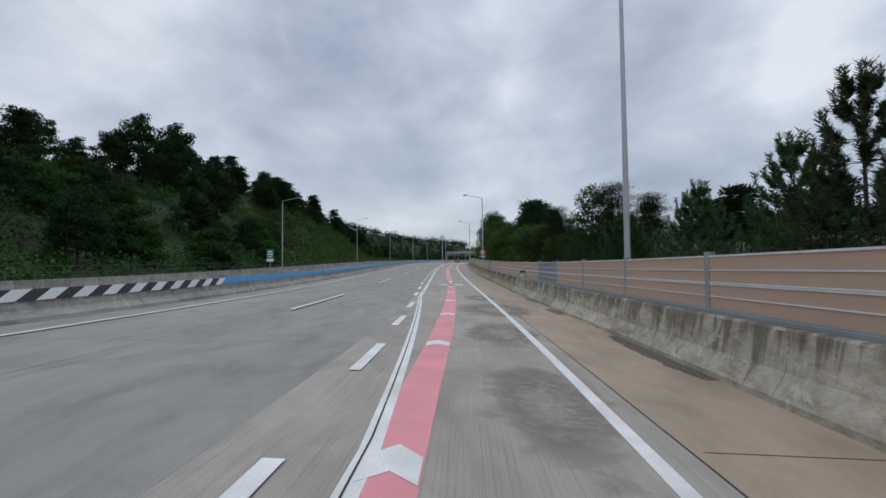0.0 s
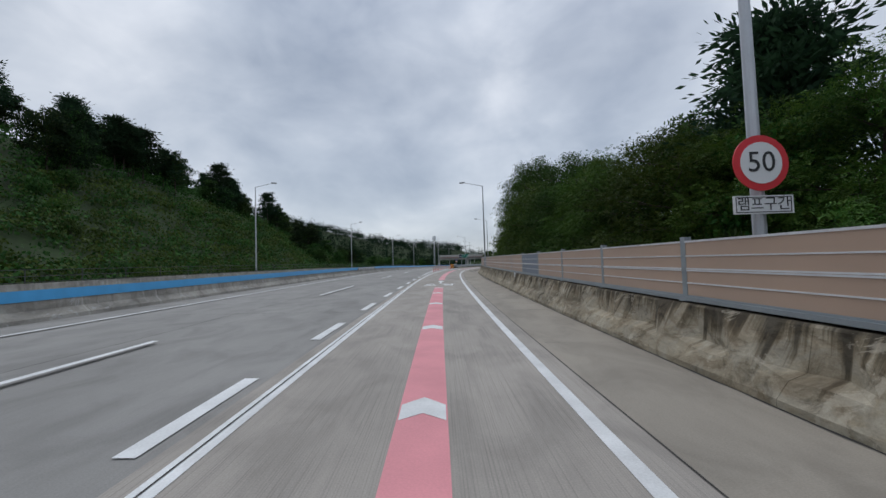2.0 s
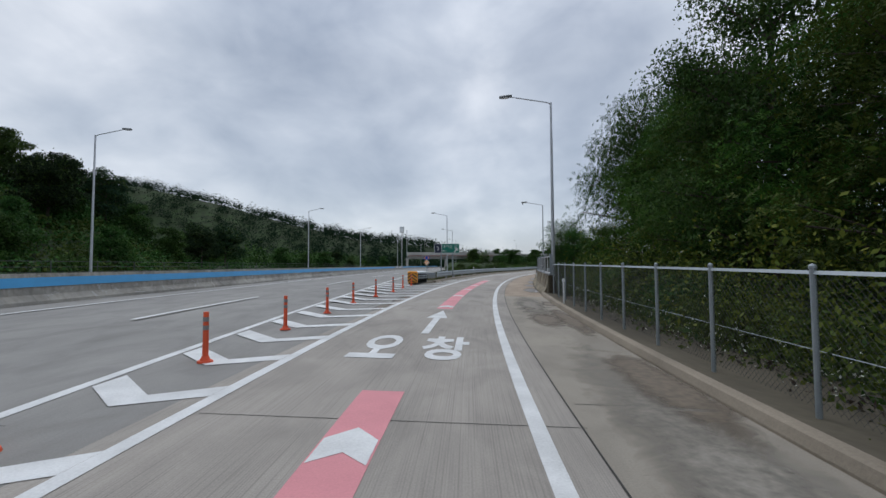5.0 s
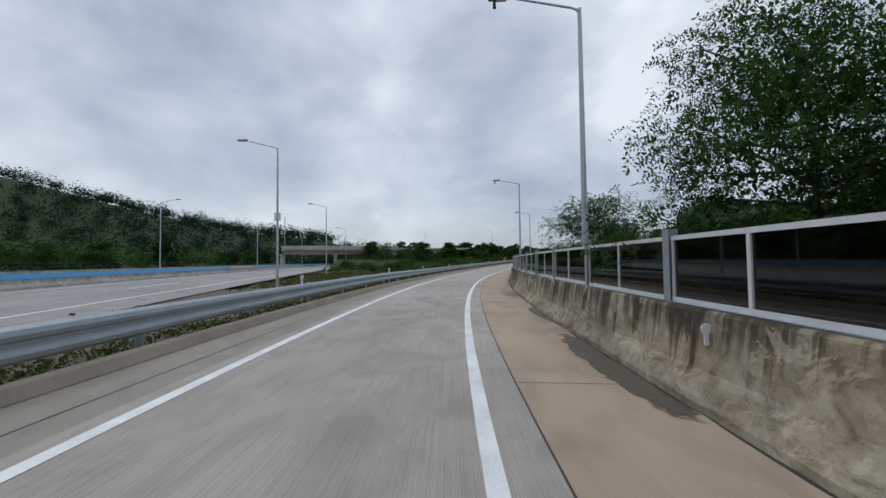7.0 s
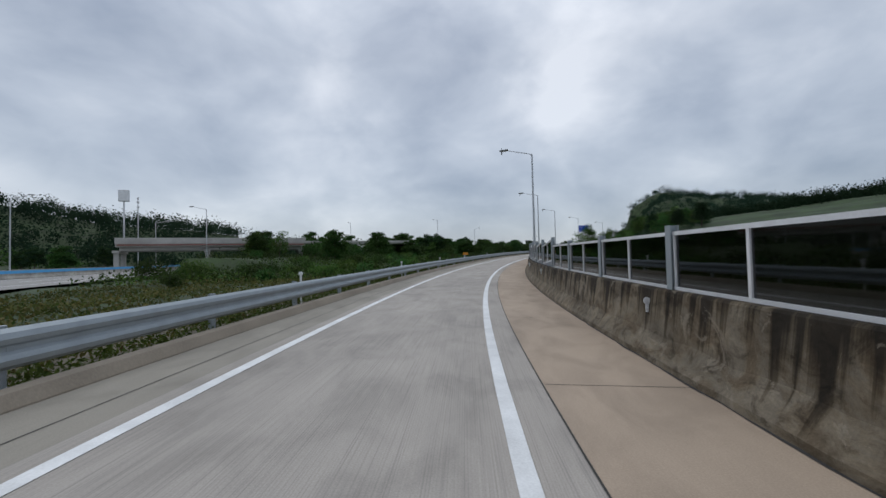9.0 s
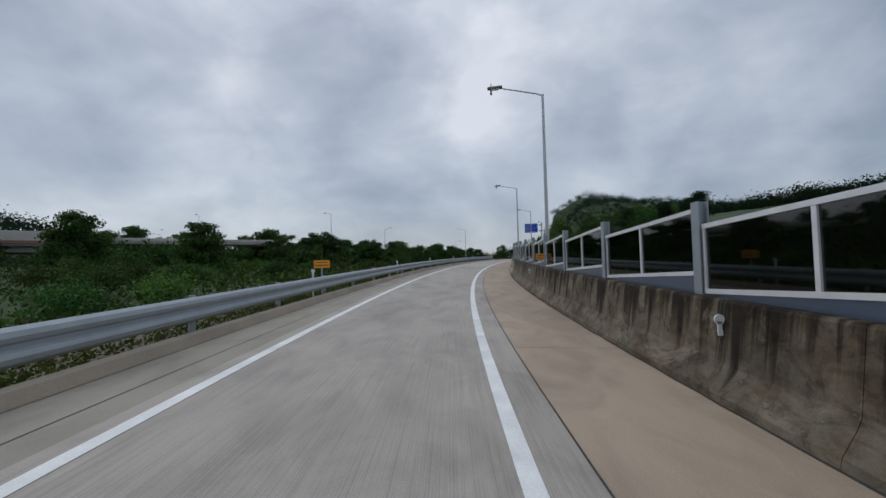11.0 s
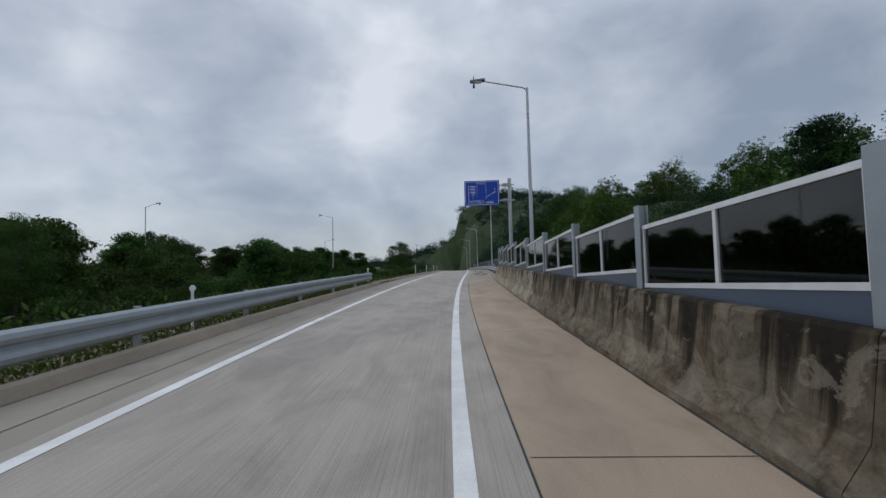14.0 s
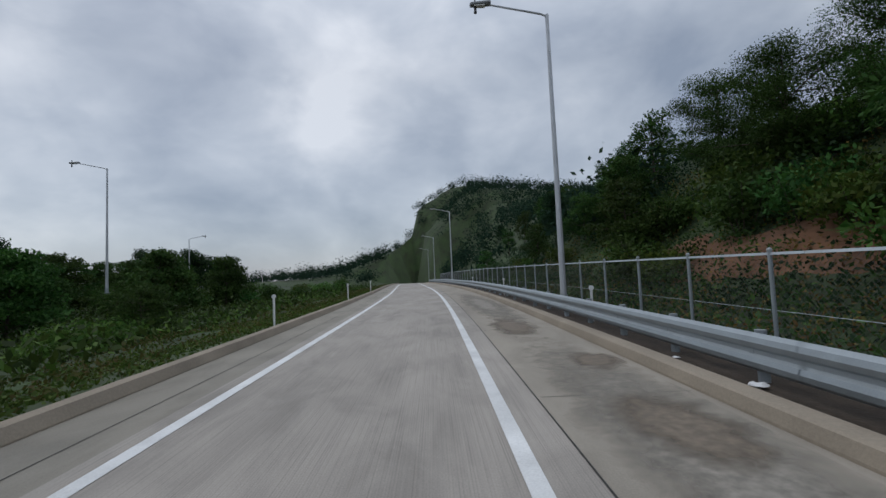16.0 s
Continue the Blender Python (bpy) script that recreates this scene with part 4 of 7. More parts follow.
# ---- street lamps ----
def street_lamp(height, arm, rise, group, camera_box=False):
    root = tagged(empty("street_lamp"), "grey steel street lamp with one long arm", "street lamp", group)
    bm = bmesh.new(); tube(bm, (0, 0, 0), (0, 0, height), 0.10, 0.055, 12)
    part("pole", bm, LAMP_GREY, root)
    bm = bmesh.new(); tube(bm, (0, 0, 0), (0, 0, 0.05), 0.2, 0.2, 12); tube(bm, (0, 0, 0.05), (0, 0, 0.4), 0.12, 0.105, 12)
    part("base", bm, GALV, root)
    bm = bmesh.new()
    steps = [(0.0, height - 0.18), (-0.06, height - 0.04), (-0.22, height + 0.03), (-arm, height + rise)]
    for (x0, z0), (x1, z1) in zip(steps, steps[1:]):
        tube(bm, (x0, 0, z0), (x1, 0, z1), 0.035, 0.03, 8)
    part("arm", bm, LAMP_GREY, root)
    bm = bmesh.new()
    vs = box(bm, -0.34, 0.34, -0.12, 0.12, -0.05, 0.07, 0.035)
    for v in bm.verts:
        if v.co.x < -0.2:
            v.co.y *= 0.75
    bmesh.ops.transform(bm, matrix=Matrix.Translation((-arm - 0.25, 0, height + rise + 0.02)) @ Matrix.Rotation(radians(-4), 4, "Y"), verts=bm.verts)
    head = part("lamp_head", bm, mat("lamp_head_grey", (0.20, 0.21, 0.22), 0.5, metal=0.3), root, "dark grey lamp head")
    bm = bmesh.new(); box(bm, -arm - 0.45, -arm - 0.1, -0.08, 0.08, height + rise - 0.06, height + rise - 0.03)
    part("lens", bm, mat("lamp_lens", (0.6, 0.6, 0.58), 0.2), root)
    if camera_box:
        bm = bmesh.new(); tube(bm, (-arm - 0.42, 0, height + rise - 0.28), (-arm - 0.42, 0, height + rise - 0.02), 0.05, 0.035, 10); tube(bm, (-arm - 0.42, 0, height + rise + 0.1), (-arm - 0.42, 0, height + rise + 0.24), 0.02, 0.02, 6)
        part("sensor", bm, IRON, root, "dark sensor hanging below the lamp head")
    return root


lamp_tall = street_lamp(10.4, 2.1, 0.42, "lamps along the expressway")
lamp_ramp = street_lamp(9.45, 1.9, 0.38, "lamps along the ramp", True)
first = {}


def place_lamp(src, m):
    if src not in first:
        first[src] = True
        src.matrix_basis = m
        return src
    return copy_thing(src, m)


for s, o, top in ((-6.9, 3.2, 10.85), (42.14, 3.16, 11.1), (86.66, 2.92, 10.7), (129.42, 2.97, 10.5)):
    place_lamp(lamp_tall, ramp_pose(s, o, top - 10.82))
for s, o, top in ((159.65, 3.19, 8.73), (190.95, 3.52, 9.3), (225.16, 3.14, 9.42), (250.56, 3.41, 9.0), (281.9, 3.25, 9.0), (314.42, 3.27, 9.13), (355.5, 3.35, 9.9), (397.0, 3.35, 9.4), (432.0, 3.35, 9.4), (466.0, 3.35, 9.4)):
    place_lamp(lamp_ramp, ramp_pose(s, o, top - 9.57))
for x, y, top, turn in ((-26.2, 43.8, 11.9, 0), (-25.1, 90.6, 14.0, 0), (-23.4, 140, 14.6, 3), (-18.84, 185.9, 15.2, 6), (-13.9, 219, 15.0, 6), (-6.5, 262, 15.6, 8), (2, 305, 16.4, 9)):
    copy_thing(lamp_tall, pose(x, y, top - 10.8, 0, 0, 180 - turn))["label"] = "grey steel lamp beside the opposite carriageway"
for x, y, top, turn in ((5.5, 180.05, 13.54, 5), (9.2, 216, 14.27, 6), (15.1, 274, 15.9, 7)):
    copy_thing(lamp_tall, pose(x, y, top - 10.6, 0, 0, -turn))["label"] = "grey steel lamp in the verge beside the main road"
for x, y, top, turn in ((52.5, 336.6, 19.8, -80), (78.6, 322.7, 19.8, -70), (102.3, 342.5, 18.5, 120), (131.7, 341.3, 19.1, -40), (152.3, 376.2, 17.6, 150)):
    copy_thing(lamp_ramp, pose(x, y, top - 9.6, 0, 0, turn))["label"] = "distant grey street lamp above the bushes"


# ---- noise wall with coloured panels ----
def noise_wall():
    root = tagged(empty("noise_wall"), "tan and slate panel noise wall on a concrete barrier", "noise barrier")
    step, s0 = 3.945, 0.15
    for k in range(-17, 25):
        s = s0 + step * k
        if s > 96:
            break
        bm = bmesh.new()
        box(bm, -0.05, 0.05, -0.008, 0.008, 0, 1.12); box(bm, -0.058, -0.044, -0.075, 0.075, 0, 1.12); box(bm, 0.044, 0.058, -0.075, 0.075, 0, 1.12)
        p = part("post", bm, GALV, root)
        p.matrix_basis = ramp_pose(s, 2.85, 0.95)
        bm = bmesh.new(); box(bm, -0.12, 0.1, -0.11, 0.11, 0, 0.025, 0.004)
        for y in (-0.08, 0.08):
            tube(bm, (-0.09, y, 0.02), (-0.09, y, 0.06), 0.014, seg=6)
        f = part("base_plate", bm, GALV, p)
        if s + step > 96.5:
            break
        slate = k % 7 == 0
        a, b = s + 0.075, s + step - 0.075
        panel = swept_uv("noise_panel", [(2.80, 1.03), (2.80, 1.99), (2.90, 1.99), (2.90, 1.03)], [a, (a + b) / 2, b], ramp, PANEL_BLUE if slate else PANEL_TAN)
        adopt(panel, root)
        if slate:
            panel["label"] = "slate blue sound panel"
        for z, h in ((1.985, 0.016), (1.735, 0.01), (1.515, 0.012), (1.485, 0.012), (1.27, 0.01), (1.04, 0.02)):
            t = sweep("trim", [(2.787, z - h), (2.787, z + h), (2.801, z + h), (2.801, z - h)], [a, b], ramp, SILVER if z > 1.1 else GALV)
            t.parent = panel
            t.matrix_parent_inverse = (root.matrix_basis @ panel.matrix_basis).inverted()
    adopt(sweep("bottom_rail", [(2.74, 0.965), (2.74, 1.03), (2.96, 1.03), (2.96, 0.965)], frange(-66, 95.2, 3.0), ramp, GALV), root)
    return root


noise_wall()


# ---- tinted transparent noise wall on the ramp ----
def glass_wall():
    root = tagged(empty("glass_noise_wall"), "dark tinted transparent noise wall in silver frames", "noise barrier")
    posts = [129.4, 133.3, 136.8, 140.2, 143.7, 147.2, 150.6, 154.1, 158.18] + [158.18 + 3.95 * k for k in range(1, 9)]
    # the bays shorten towards the expansion joints
    posts += [float(np.interp(k, [0, 11, 12, 14, 18, 20, 23, 24, 25, 27, 28, 30, 32, 33, 35, 36, 37], [189.7, 232.7, 236.55, 244.2, 258.2, 265.8, 275.85, 280.05, 283.7, 290.5, 294.4, 302.0, 309.3, 313.15, 321.35, 325.3, 329.45])) for k in range(1, 38)]
    for i, s in enumerate(posts):
        level = s > 206
        bm = bmesh.new()
        h = 1.34 if level else 1.1
        box(bm, -0.062, 0.062, -0.009, 0.009, 0, h); box(bm, -0.07, -0.055, -0.09, 0.09, 0, h); box(bm, 0.055, 0.07, -0.09, 0.09, 0, h)
        p = part("post", bm, GALV, root)
        p.matrix_basis = ramp_pose(s, 2.86, 1.03)
        bm = bmesh.new(); box(bm, -0.13, 0.12, -0.12, 0.12, 0, 0.025, 0.004)
        for y in (-0.09, 0.09):
            tube(bm, (-0.1, y, 0.02), (-0.1, y, 0.07), 0.015, seg=6)
        part("base_plate", bm, GALV, p)
        if i == len(posts) - 1:
            break
        e = posts[i + 1]
        a, b = s + 0.09, e - 0.09
        pa, pb = ramp(a, 2.86, 0), ramp(b, 2.86, 0)
        if level:
            # each bay leans back against the climb, so that the bays step up like saw teeth
            lift = 0.063 * (b - a)
            za0, za1, zc0, zc1 = pa.z + 1.16 + lift, pa.z + 2.06 + lift, pb.z + 1.16, pb.z + 2.06
        else:
            za0, za1, zc0, zc1 = pa.z + 1.13, pa.z + 2.03, pb.z + 1.13, pb.z + 2.03
        along = (pb - pa).to_2d().normalized()
        side = Vector((along.y, -along.x, 0))

        def bar(name, u0, u1, w0, w1, thick, material, parent=root):
            """A flat bar of the bay between fractions u of its length and w of its height (metres beyond 0..1 by tuple)."""
            vs = []
            for u, w in ((u0, w0), (u1, w0), (u1, w1), (u0, w1)):
                uu = u[0] + u[1] / (pb - pa).length
                ww = w[0]
                q = pa.lerp(pb, uu)
                q.z = (za0 * (1 - uu) + zc0 * uu) * (1 - ww) + (za1 * (1 - uu) + zc1 * uu) * ww + w[1]
                vs.append(q)
            vs = [v - side * thick / 2 for v in vs] + [v + side * thick / 2 for v in vs]
            ob = mesh_object(name, vs, [(3, 2, 1, 0), (4, 5, 6, 7), (1, 5, 4, 0), (2, 6, 5, 1), (3, 7, 6, 2), (0, 4, 7, 3)], material)
            ob.parent = parent
            return ob

        bar("top_rail", (0, 0), (1, 0), (1, -0.06), (1, 0), 0.07, SILVER)
        bar("bottom_rail", (0, 0), (1, 0), (0, -0.02), (0, 0.04), 0.07, SILVER)
        for u in (0.0, 0.5, 1.0):
            bar("mullion", (u, 0.0 if u == 0 else -0.03 if u == 0.5 else -0.05), (u, 0.05 if u == 0 else 0.03 if u == 0.5 else 0.0), (0, 0.04), (1, -0.06), 0.06, SILVER)
        for u0, u1 in ((0, 0.5), (0.5, 1)):
            bar("pane", (u0, 0.03), (u1, -0.03), (0, 0.03), (1, -0.05), 0.012, TINT)
        if level:
            vs = [ramp(a, 2.86, 1.045), ramp(b, 2.86, 1.045), Vector((pb.x, pb.y, zc0 - 0.02)), Vector((pa.x, pa.y, za0 - 0.02))]
            vs = [v - side * 0.025 for v in vs] + [v + side * 0.025 for v in vs]
            ob = mesh_object("infill_panel", vs, [(0, 1, 2, 3), (7, 6, 5, 4), (0, 4, 5, 1), (1, 5, 6, 2), (2, 6, 7, 3), (3, 7, 4, 0)], INFILL)
            ob.parent = root
        else:
            adopt(sweep("sill_rail", [(2.78, 1.05), (2.76, 1.11), (2.96, 1.11), (2.94, 1.05)], [a, b], ramp, GALV), root)
    return root


glass_wall()

# ---- guard rails ----
W_BEAM = [(0.0, 0.0), (0.055, 0.035), (0.075, 0.085), (0.055, 0.13), (0.012, 0.155), (0.012, 0.195), (0.055, 0.22), (0.075, 0.265), (0.055, 0.315), (0.0, 0.35)]


def guard_rail(label, where, turn_pose, a, b, o, top, facing, spacing=4.0, first_post=None, height=None):
    """A three-wave steel beam on posts. facing: +1 waves to larger o."""
    root = tagged(empty("guard_rail"), label, "guard rail")
    k = 0.46 / 0.35
    prof = [(o + facing * q, top - 0.46 + z * k) for q, z in W_BEAM]
    prof += [(p - facing * 0.006, z) for p, z in reversed(prof)]
    n = max(1, round((b - a) / 4.0))
    for i in range(n):
        s0, s1 = a + (b - a) * i / n, a + (b - a) * (i + 1) / n
        adopt(swept_uv("beam", prof, [s0, (s0 + s1) / 2, s1 + (0.12 if i < n - 1 else 0)], where, GALV), root)
    s = first_post if first_post is not None else a + 0.5
    while s < b:
        bm = bmesh.new(); tube(bm, (0, 0, -0.7), (0, 0, 0.02), 0.07, seg=10)
        p = part("post", bm, GALV, root); p.matrix_basis = turn_pose(s, o - facing * 0.12, top)
        bm = bmesh.new(); box(bm, -0.06, 0.06, -0.05, 0.05, -0.38, -0.08, 0.01)
        p = part("spacer", bm, GALV, root); p.matrix_basis = turn_pose(s, o - facing * 0.04, top)
        s += spacing
    return root


guard_rail("galvanised steel guard rail above the ramp kerb", ramp, ramp_pose, 142.2, 322.3, -5.5, 0.80, 1, 4.0, 147.0)
guard_rail("galvanised steel guard rail below the slope fence", ramp, ramp_pose, 330.4, 462, 3.2, 0.72, -1, 2.0, 331.2)


# ---- chain-link fences ----
def chain_fence(label, a, b, o, z0, z1, spacing, first_post, gate=None):
    root = tagged(empty("chain_link_fence"), label, "fence")
    s = first_post
    while s < b:
        bm = bmesh.new(); tube(bm, (0, 0, -0.3), (0, 0, z1 - z0 + 0.06), 0.032, seg=10)
        p = part("post", bm, GALV, root); p.matrix_basis = ramp_pose(s, o, z0)
        bm = bmesh.new(); bmesh.ops.create_uvsphere(bm, u_segments=8, v_segments=5, radius=0.04, matrix=Matrix.Translation((0, 0, z1 - z0 + 0.06)))
        part("cap", bm, GALV, p)
        s += spacing
    verts, faces = [], []

    def rod(s0, s1, q0, q1, r):
        c0, c1 = ramp(s0, o, q0), ramp(s1, o, q1)
        i = len(verts)
        for c in (c0, c1):
            verts.extend([c + Vector((0, 0, r)), c + Vector((r * 0.8, -r * 0.5, -r * 0.5)), c + Vector((-r * 0.8, r * 0.5, -r * 0.5))])
        for j in range(3):
            faces.append((i + j, i + (j + 1) % 3, i + 3 + (j + 1) % 3, i + 3 + j))

    for q in (z1,):
        for u in frange(a, b, 2.0)[:-1]:
            rod(u, min(u + 2.0, b), q, q, 0.026)
    adopt(mesh_object("top_rail", verts, faces, GALV), root)
    verts, faces = [], []
    pitch, r, h = 0.085, 0.0022, z1 - z0 - 0.04
    n = int((b - a) / pitch)
    for i in range(n):
        u = a + i * pitch
        for sgn in (1, -1):
            lo, hi = (u, u + h) if sgn > 0 else (u + h, u)
            rod(lo, hi, z0 + 0.03, z1 - 0.02, r)
    adopt(mesh_object("wire_mesh", verts, faces, WIRE), root)
    verts, faces = [], []
    for u in frange(a, b, 3.0)[:-1]:
        rod(u, min(u + 3.0, b), z0 + 0.45 * h, z0 + 0.45 * h, 0.005)
    adopt(mesh_object("tension_wire", verts, faces, GALV), root)
    if gate:
        g0, g1 = gate
        for name, u0, u1, q0, q1 in (("gate_post", g0, g0, z0, z1 + 0.15), ("gate_post", g1, g1, z0, z1 + 0.15), ("gate_rail", g0, g1, z0 + 0.1, z0 + 0.1), ("gate_rail", g0, g1, z1 + 0.05, z1 + 0.05),
                                     ("gate_rail", g0 + 0.13, g1 - 0.13, z0 + 0.22, z0 + 0.22), ("gate_stile", g0 + 0.13, g0 + 0.13, z0 + 0.2, z1), ("gate_stile", g1 - 0.13, g1 - 0.13, z0 + 0.2, z1)):
            bm = bmesh.new(); tube(bm, ramp(u0, o - 0.04, q0), ramp(u1, o - 0.04, q1), 0.05 if name == "gate_post" else 0.035, seg=8)
            part(name, bm, GALV, root)
    return root


chain_fence("grey chain-link fence behind the kerb", 95.4, 129.2, 2.92, 0.16, 1.58, 2.0, 96.9)
chain_fence("grey chain-link fence with a gate below the slope", 331.5, 430, 4.3, 0.2, 1.68, 2.1, 333.5, (336.7, 338.15))

# far-side fence of the opposite carriageway, posts and two rails
root = tagged(empty("roadside_fence"), "low metal fence behind the opposite carriageway", "fence")
for y in np.arange(5, 240, 4.0):
    bm = bmesh.new(); tube(bm, (0, 0, 0), (0, 0, 0.95), 0.03, seg=6)
    p = part("post", bm, WIRE, root); p.matrix_basis = main_pose(float(y), -21.3, 0.75)
for z in (1.68, 1.3, 0.95):
    adopt(sweep("rail", [(-21.32, z - 0.02), (-21.32, z + 0.02), (-21.28, z + 0.02), (-21.28, z - 0.02)], frange(5, 238, 6), main, WIRE), root)


# ---- signs ----
def sign_box(bm, w, h, y, t, x=0.0, z=0.0):
    box(bm, x - w / 2, x + w / 2, y, y + t, z - h / 2, z + h / 2)


def disc(bm, r, y, t, z=0.0, seg=40):
    bmesh.ops.create_cone(bm, cap_ends=True, segments=seg, radius1=r, radius2=r, depth=t, matrix=Matrix.Translation((0, y, z)) @ Matrix.Rotation(radians(90), 4, "X"))


def facing(x, y, z):
    return Matrix.Translation((x, y, z)) @ FACE


# speed limit on the lamp post
root = tagged(empty("speed_limit_sign", ramp_pose(42.0, 3.12, 3.05)), "round red-rimmed speed limit 50 sign with a plate below", "traffic sign")
bm = bmesh.new(); disc(bm, 0.40, -0.02, 0.02); part("rim", bm, RED_PLATE, root)
bm = bmesh.new(); disc(bm, 0.30, -0.034, 0.012); face = part("disc", bm, WHITE_PAINT, root)
words("50", 0.30, BLACK_PAINT, face, facing(0, -0.044, 0), depth=0.002)
bm = bmesh.new(); sign_box(bm, 0.86, 0.26, -0.03, 0.02, 0, -0.6); pl = part("plate", bm, WHITE_PAINT, root)
bm = bmesh.new()
for x0, x1, z0, z1 in ((-0.4, 0.4, -0.50, -0.488), (-0.4, 0.4, -0.712, -0.70), (-0.4, -0.388, -0.712, -0.488), (0.388, 0.4, -0.712, -0.488)):
    box(bm, x0, x1, -0.034, -0.03, z0, z1)
part("border", bm, BLACK_PAINT, pl)
words("램프구간", 0.15, BLACK_PAINT, pl, facing(0, -0.034, -0.6), depth=0.002)
bm = bmesh.new(); tube(bm, (-0.1, 0.06, 0.1), (0.14, 0.06, 0.1), 0.02, seg=6); tube(bm, (-0.1, 0.06, -0.6), (0.14, 0.06, -0.6), 0.02, seg=6); part("bracket", bm, GALV, root)

# kilometre plate on the noise wall
root = tagged(empty("distance_plate", ramp_pose(8.04, 2.70, 1.30)), "small green and white kilometre plate on the noise wall", "traffic sign")
bm = bmesh.new(); sign_box(bm, 0.54, 0.42, 0, 0.012); pl = part("plate", bm, WHITE_PAINT, root)
bm = bmesh.new(); sign_box(bm, 0.50, 0.19, -0.004, 0.004, 0, 0.1); part("upper_field", bm, GREEN_PLATE, pl)
words("7", 0.14, WHITE_PAINT, pl, facing(0.03, -0.007, 0.1), depth=0.002, stretch=1.3)
words(".0", 0.14, BLACK_PAINT, pl, facing(0.02, -0.003, -0.1), depth=0.002, stretch=1.3)
bm = bmesh.new(); box(bm, -0.2, 0.2, 0.012, 0.05, -0.03, 0.03); part("bracket", bm, GALV, root)

# small green sign on the median
root = tagged(empty("median_sign", main_pose(10.4, -9.95, 0.88)), "small green information sign on the median barrier", "traffic sign")
bm = bmesh.new(); tube(bm, (0, 0, 0), (0, 0, 1.0), 0.03, seg=8); part("post", bm, GALV, root)
bm = bmesh.new(); sign_box(bm, 0.52, 0.88, -0.04, 0.012, 0, 1.35); pl = part("plate", bm, GREEN_PLATE, root)
bm = bmesh.new()
for x, z, w, h in ((0, 1.62, 0.3, 0.1), (0, 1.44, 0.36, 0.1), (0, 1.27, 0.28, 0.07)):
    box(bm, x - w / 2, x + w / 2, -0.046, -0.04, z - h / 2, z + h / 2)
part("text_bar", bm, WHITE_PAINT, pl)
bm = bmesh.new(); sign_box(bm, 0.48, 0.2, -0.046, 0.005, 0, 1.04); part("lower_field", bm, WHITE_PAINT, pl)

# exit sign in the gore
root = tagged(empty("exit_sign", ramp_pose(148.8, -5.92, 0.0, 4)), "green exit sign on two posts in the gore", "traffic sign")
for x in (-0.58, 0.58):
    bm = bmesh.new(); tube(bm, (x, 0.05, -0.4), (x, 0.05, 3.3), 0.055, seg=12); part("post", bm, GALV, root)
bm = bmesh.new(); sign_box(bm, 2.5, 0.94, -0.03, 0.03, 0, 2.99); pl = part("panel", bm, WHITE_PAINT, root, "white-edged sign panel")
bm = bmesh.new(); sign_box(bm, 0.68, 0.88, -0.036, 0.006, -0.88, 2.99); part("number_field", bm, NAVY_PLATE, pl)
bm = bmesh.new(); sign_box(bm, 1.73, 0.88, -0.036, 0.006, 0.355, 2.99); part("green_field", bm, GREEN_PLATE, pl)
words("2", 0.36, WHITE_PAINT, pl, facing(-0.88, -0.04, 2.99), depth=0.003)
words("나가는 곳", 0.25, WHITE_PAINT, pl, facing(0.28, -0.04, 3.16), depth=0.003, stretch=1.15)
words("Exit", 0.17, WHITE_PAINT, pl, facing(-0.42, -0.04, 2.77), depth=0.003, align="LEFT")
bm = bmesh.new()
for a, b, w in (((0.72, 2.62), (0.98, 2.88), 0.09),):
    d = Vector((b[0] - a[0], 0, b[1] - a[1])).normalized(); n = Vector((-d.z, 0, d.x))
    A, B = Vector((a[0], -0.039, a[1])), Vector((b[0], -0.039, b[1]))
    vs = [bm.verts.new(v) for v in (A - n * w / 2, B - n * w / 2, B + n * w / 2, A + n * w / 2)]
    bm.faces.new(vs)
    vs = [bm.verts.new(v) for v in (B + Vector((0.1, 0, 0.1)), B + Vector((-0.2, 0, 0.1)), B + Vector((0.1, 0, -0.2)))]
    bm.faces.new(vs)
part("arrow", bm, WHITE_PAINT, pl)

# fork marker behind the crash cushion
root = tagged(empty("fork_marker", ramp_pose(141.4, -6.12, 0.0, 3)), "blue and amber fork marker above a chequered diamond", "traffic sign")
bm = bmesh.new(); tube(bm, (0, 0.03, 0), (0, 0.03, 2.0), 0.035, seg=8); part("post", bm, GALV, root)
bm = bmesh.new(); sign_box(bm, 0.5, 0.25, -0.02, 0.012, 0, 1.95); pl = part("plate", bm, BLUE_PLATE, root)
for sgn in (-1, 1):
    bm = bmesh.new()
    pts = [(0.07, -0.11), (0.14, 0.0), (0.07, 0.11), (0.15, 0.11), (0.23, 0.0), (0.15, -0.11)]
    vs = [bm.verts.new((sgn * x, -0.024, 1.95 + z)) for x, z in pts]
    bm.faces.new((vs[0], vs[1], vs[4], vs[5])); bm.faces.new((vs[1], vs[2], vs[3], vs[4]))
    part("chevron", bm, AMBER, pl)
bm = bmesh.new(); sign_box(bm, 0.33, 0.33, -0.02, 0.012)
bmesh.ops.transform(bm, matrix=Matrix.Translation((0, 0, 1.58)) @ Matrix.Rotation(radians(45), 4, "Y"), verts=bm.verts)
dm = part("diamond", bm, WHITE_PAINT, root)
for i in range(3):
    for j in range(3):
        bm = bmesh.new()
        disc(bm, 0.046, -0.026, 0.008, 0, 12)
        bmesh.ops.transform(bm, matrix=Matrix.Translation((0, 0, 1.58)) @ Matrix.Rotation(radians(45), 4, "Y") @ Matrix.Translation((0.1 * (i - 1), 0, 0.1 * (j - 1))), verts=bm.verts)
        part("reflector", bm, AMBER, dm)

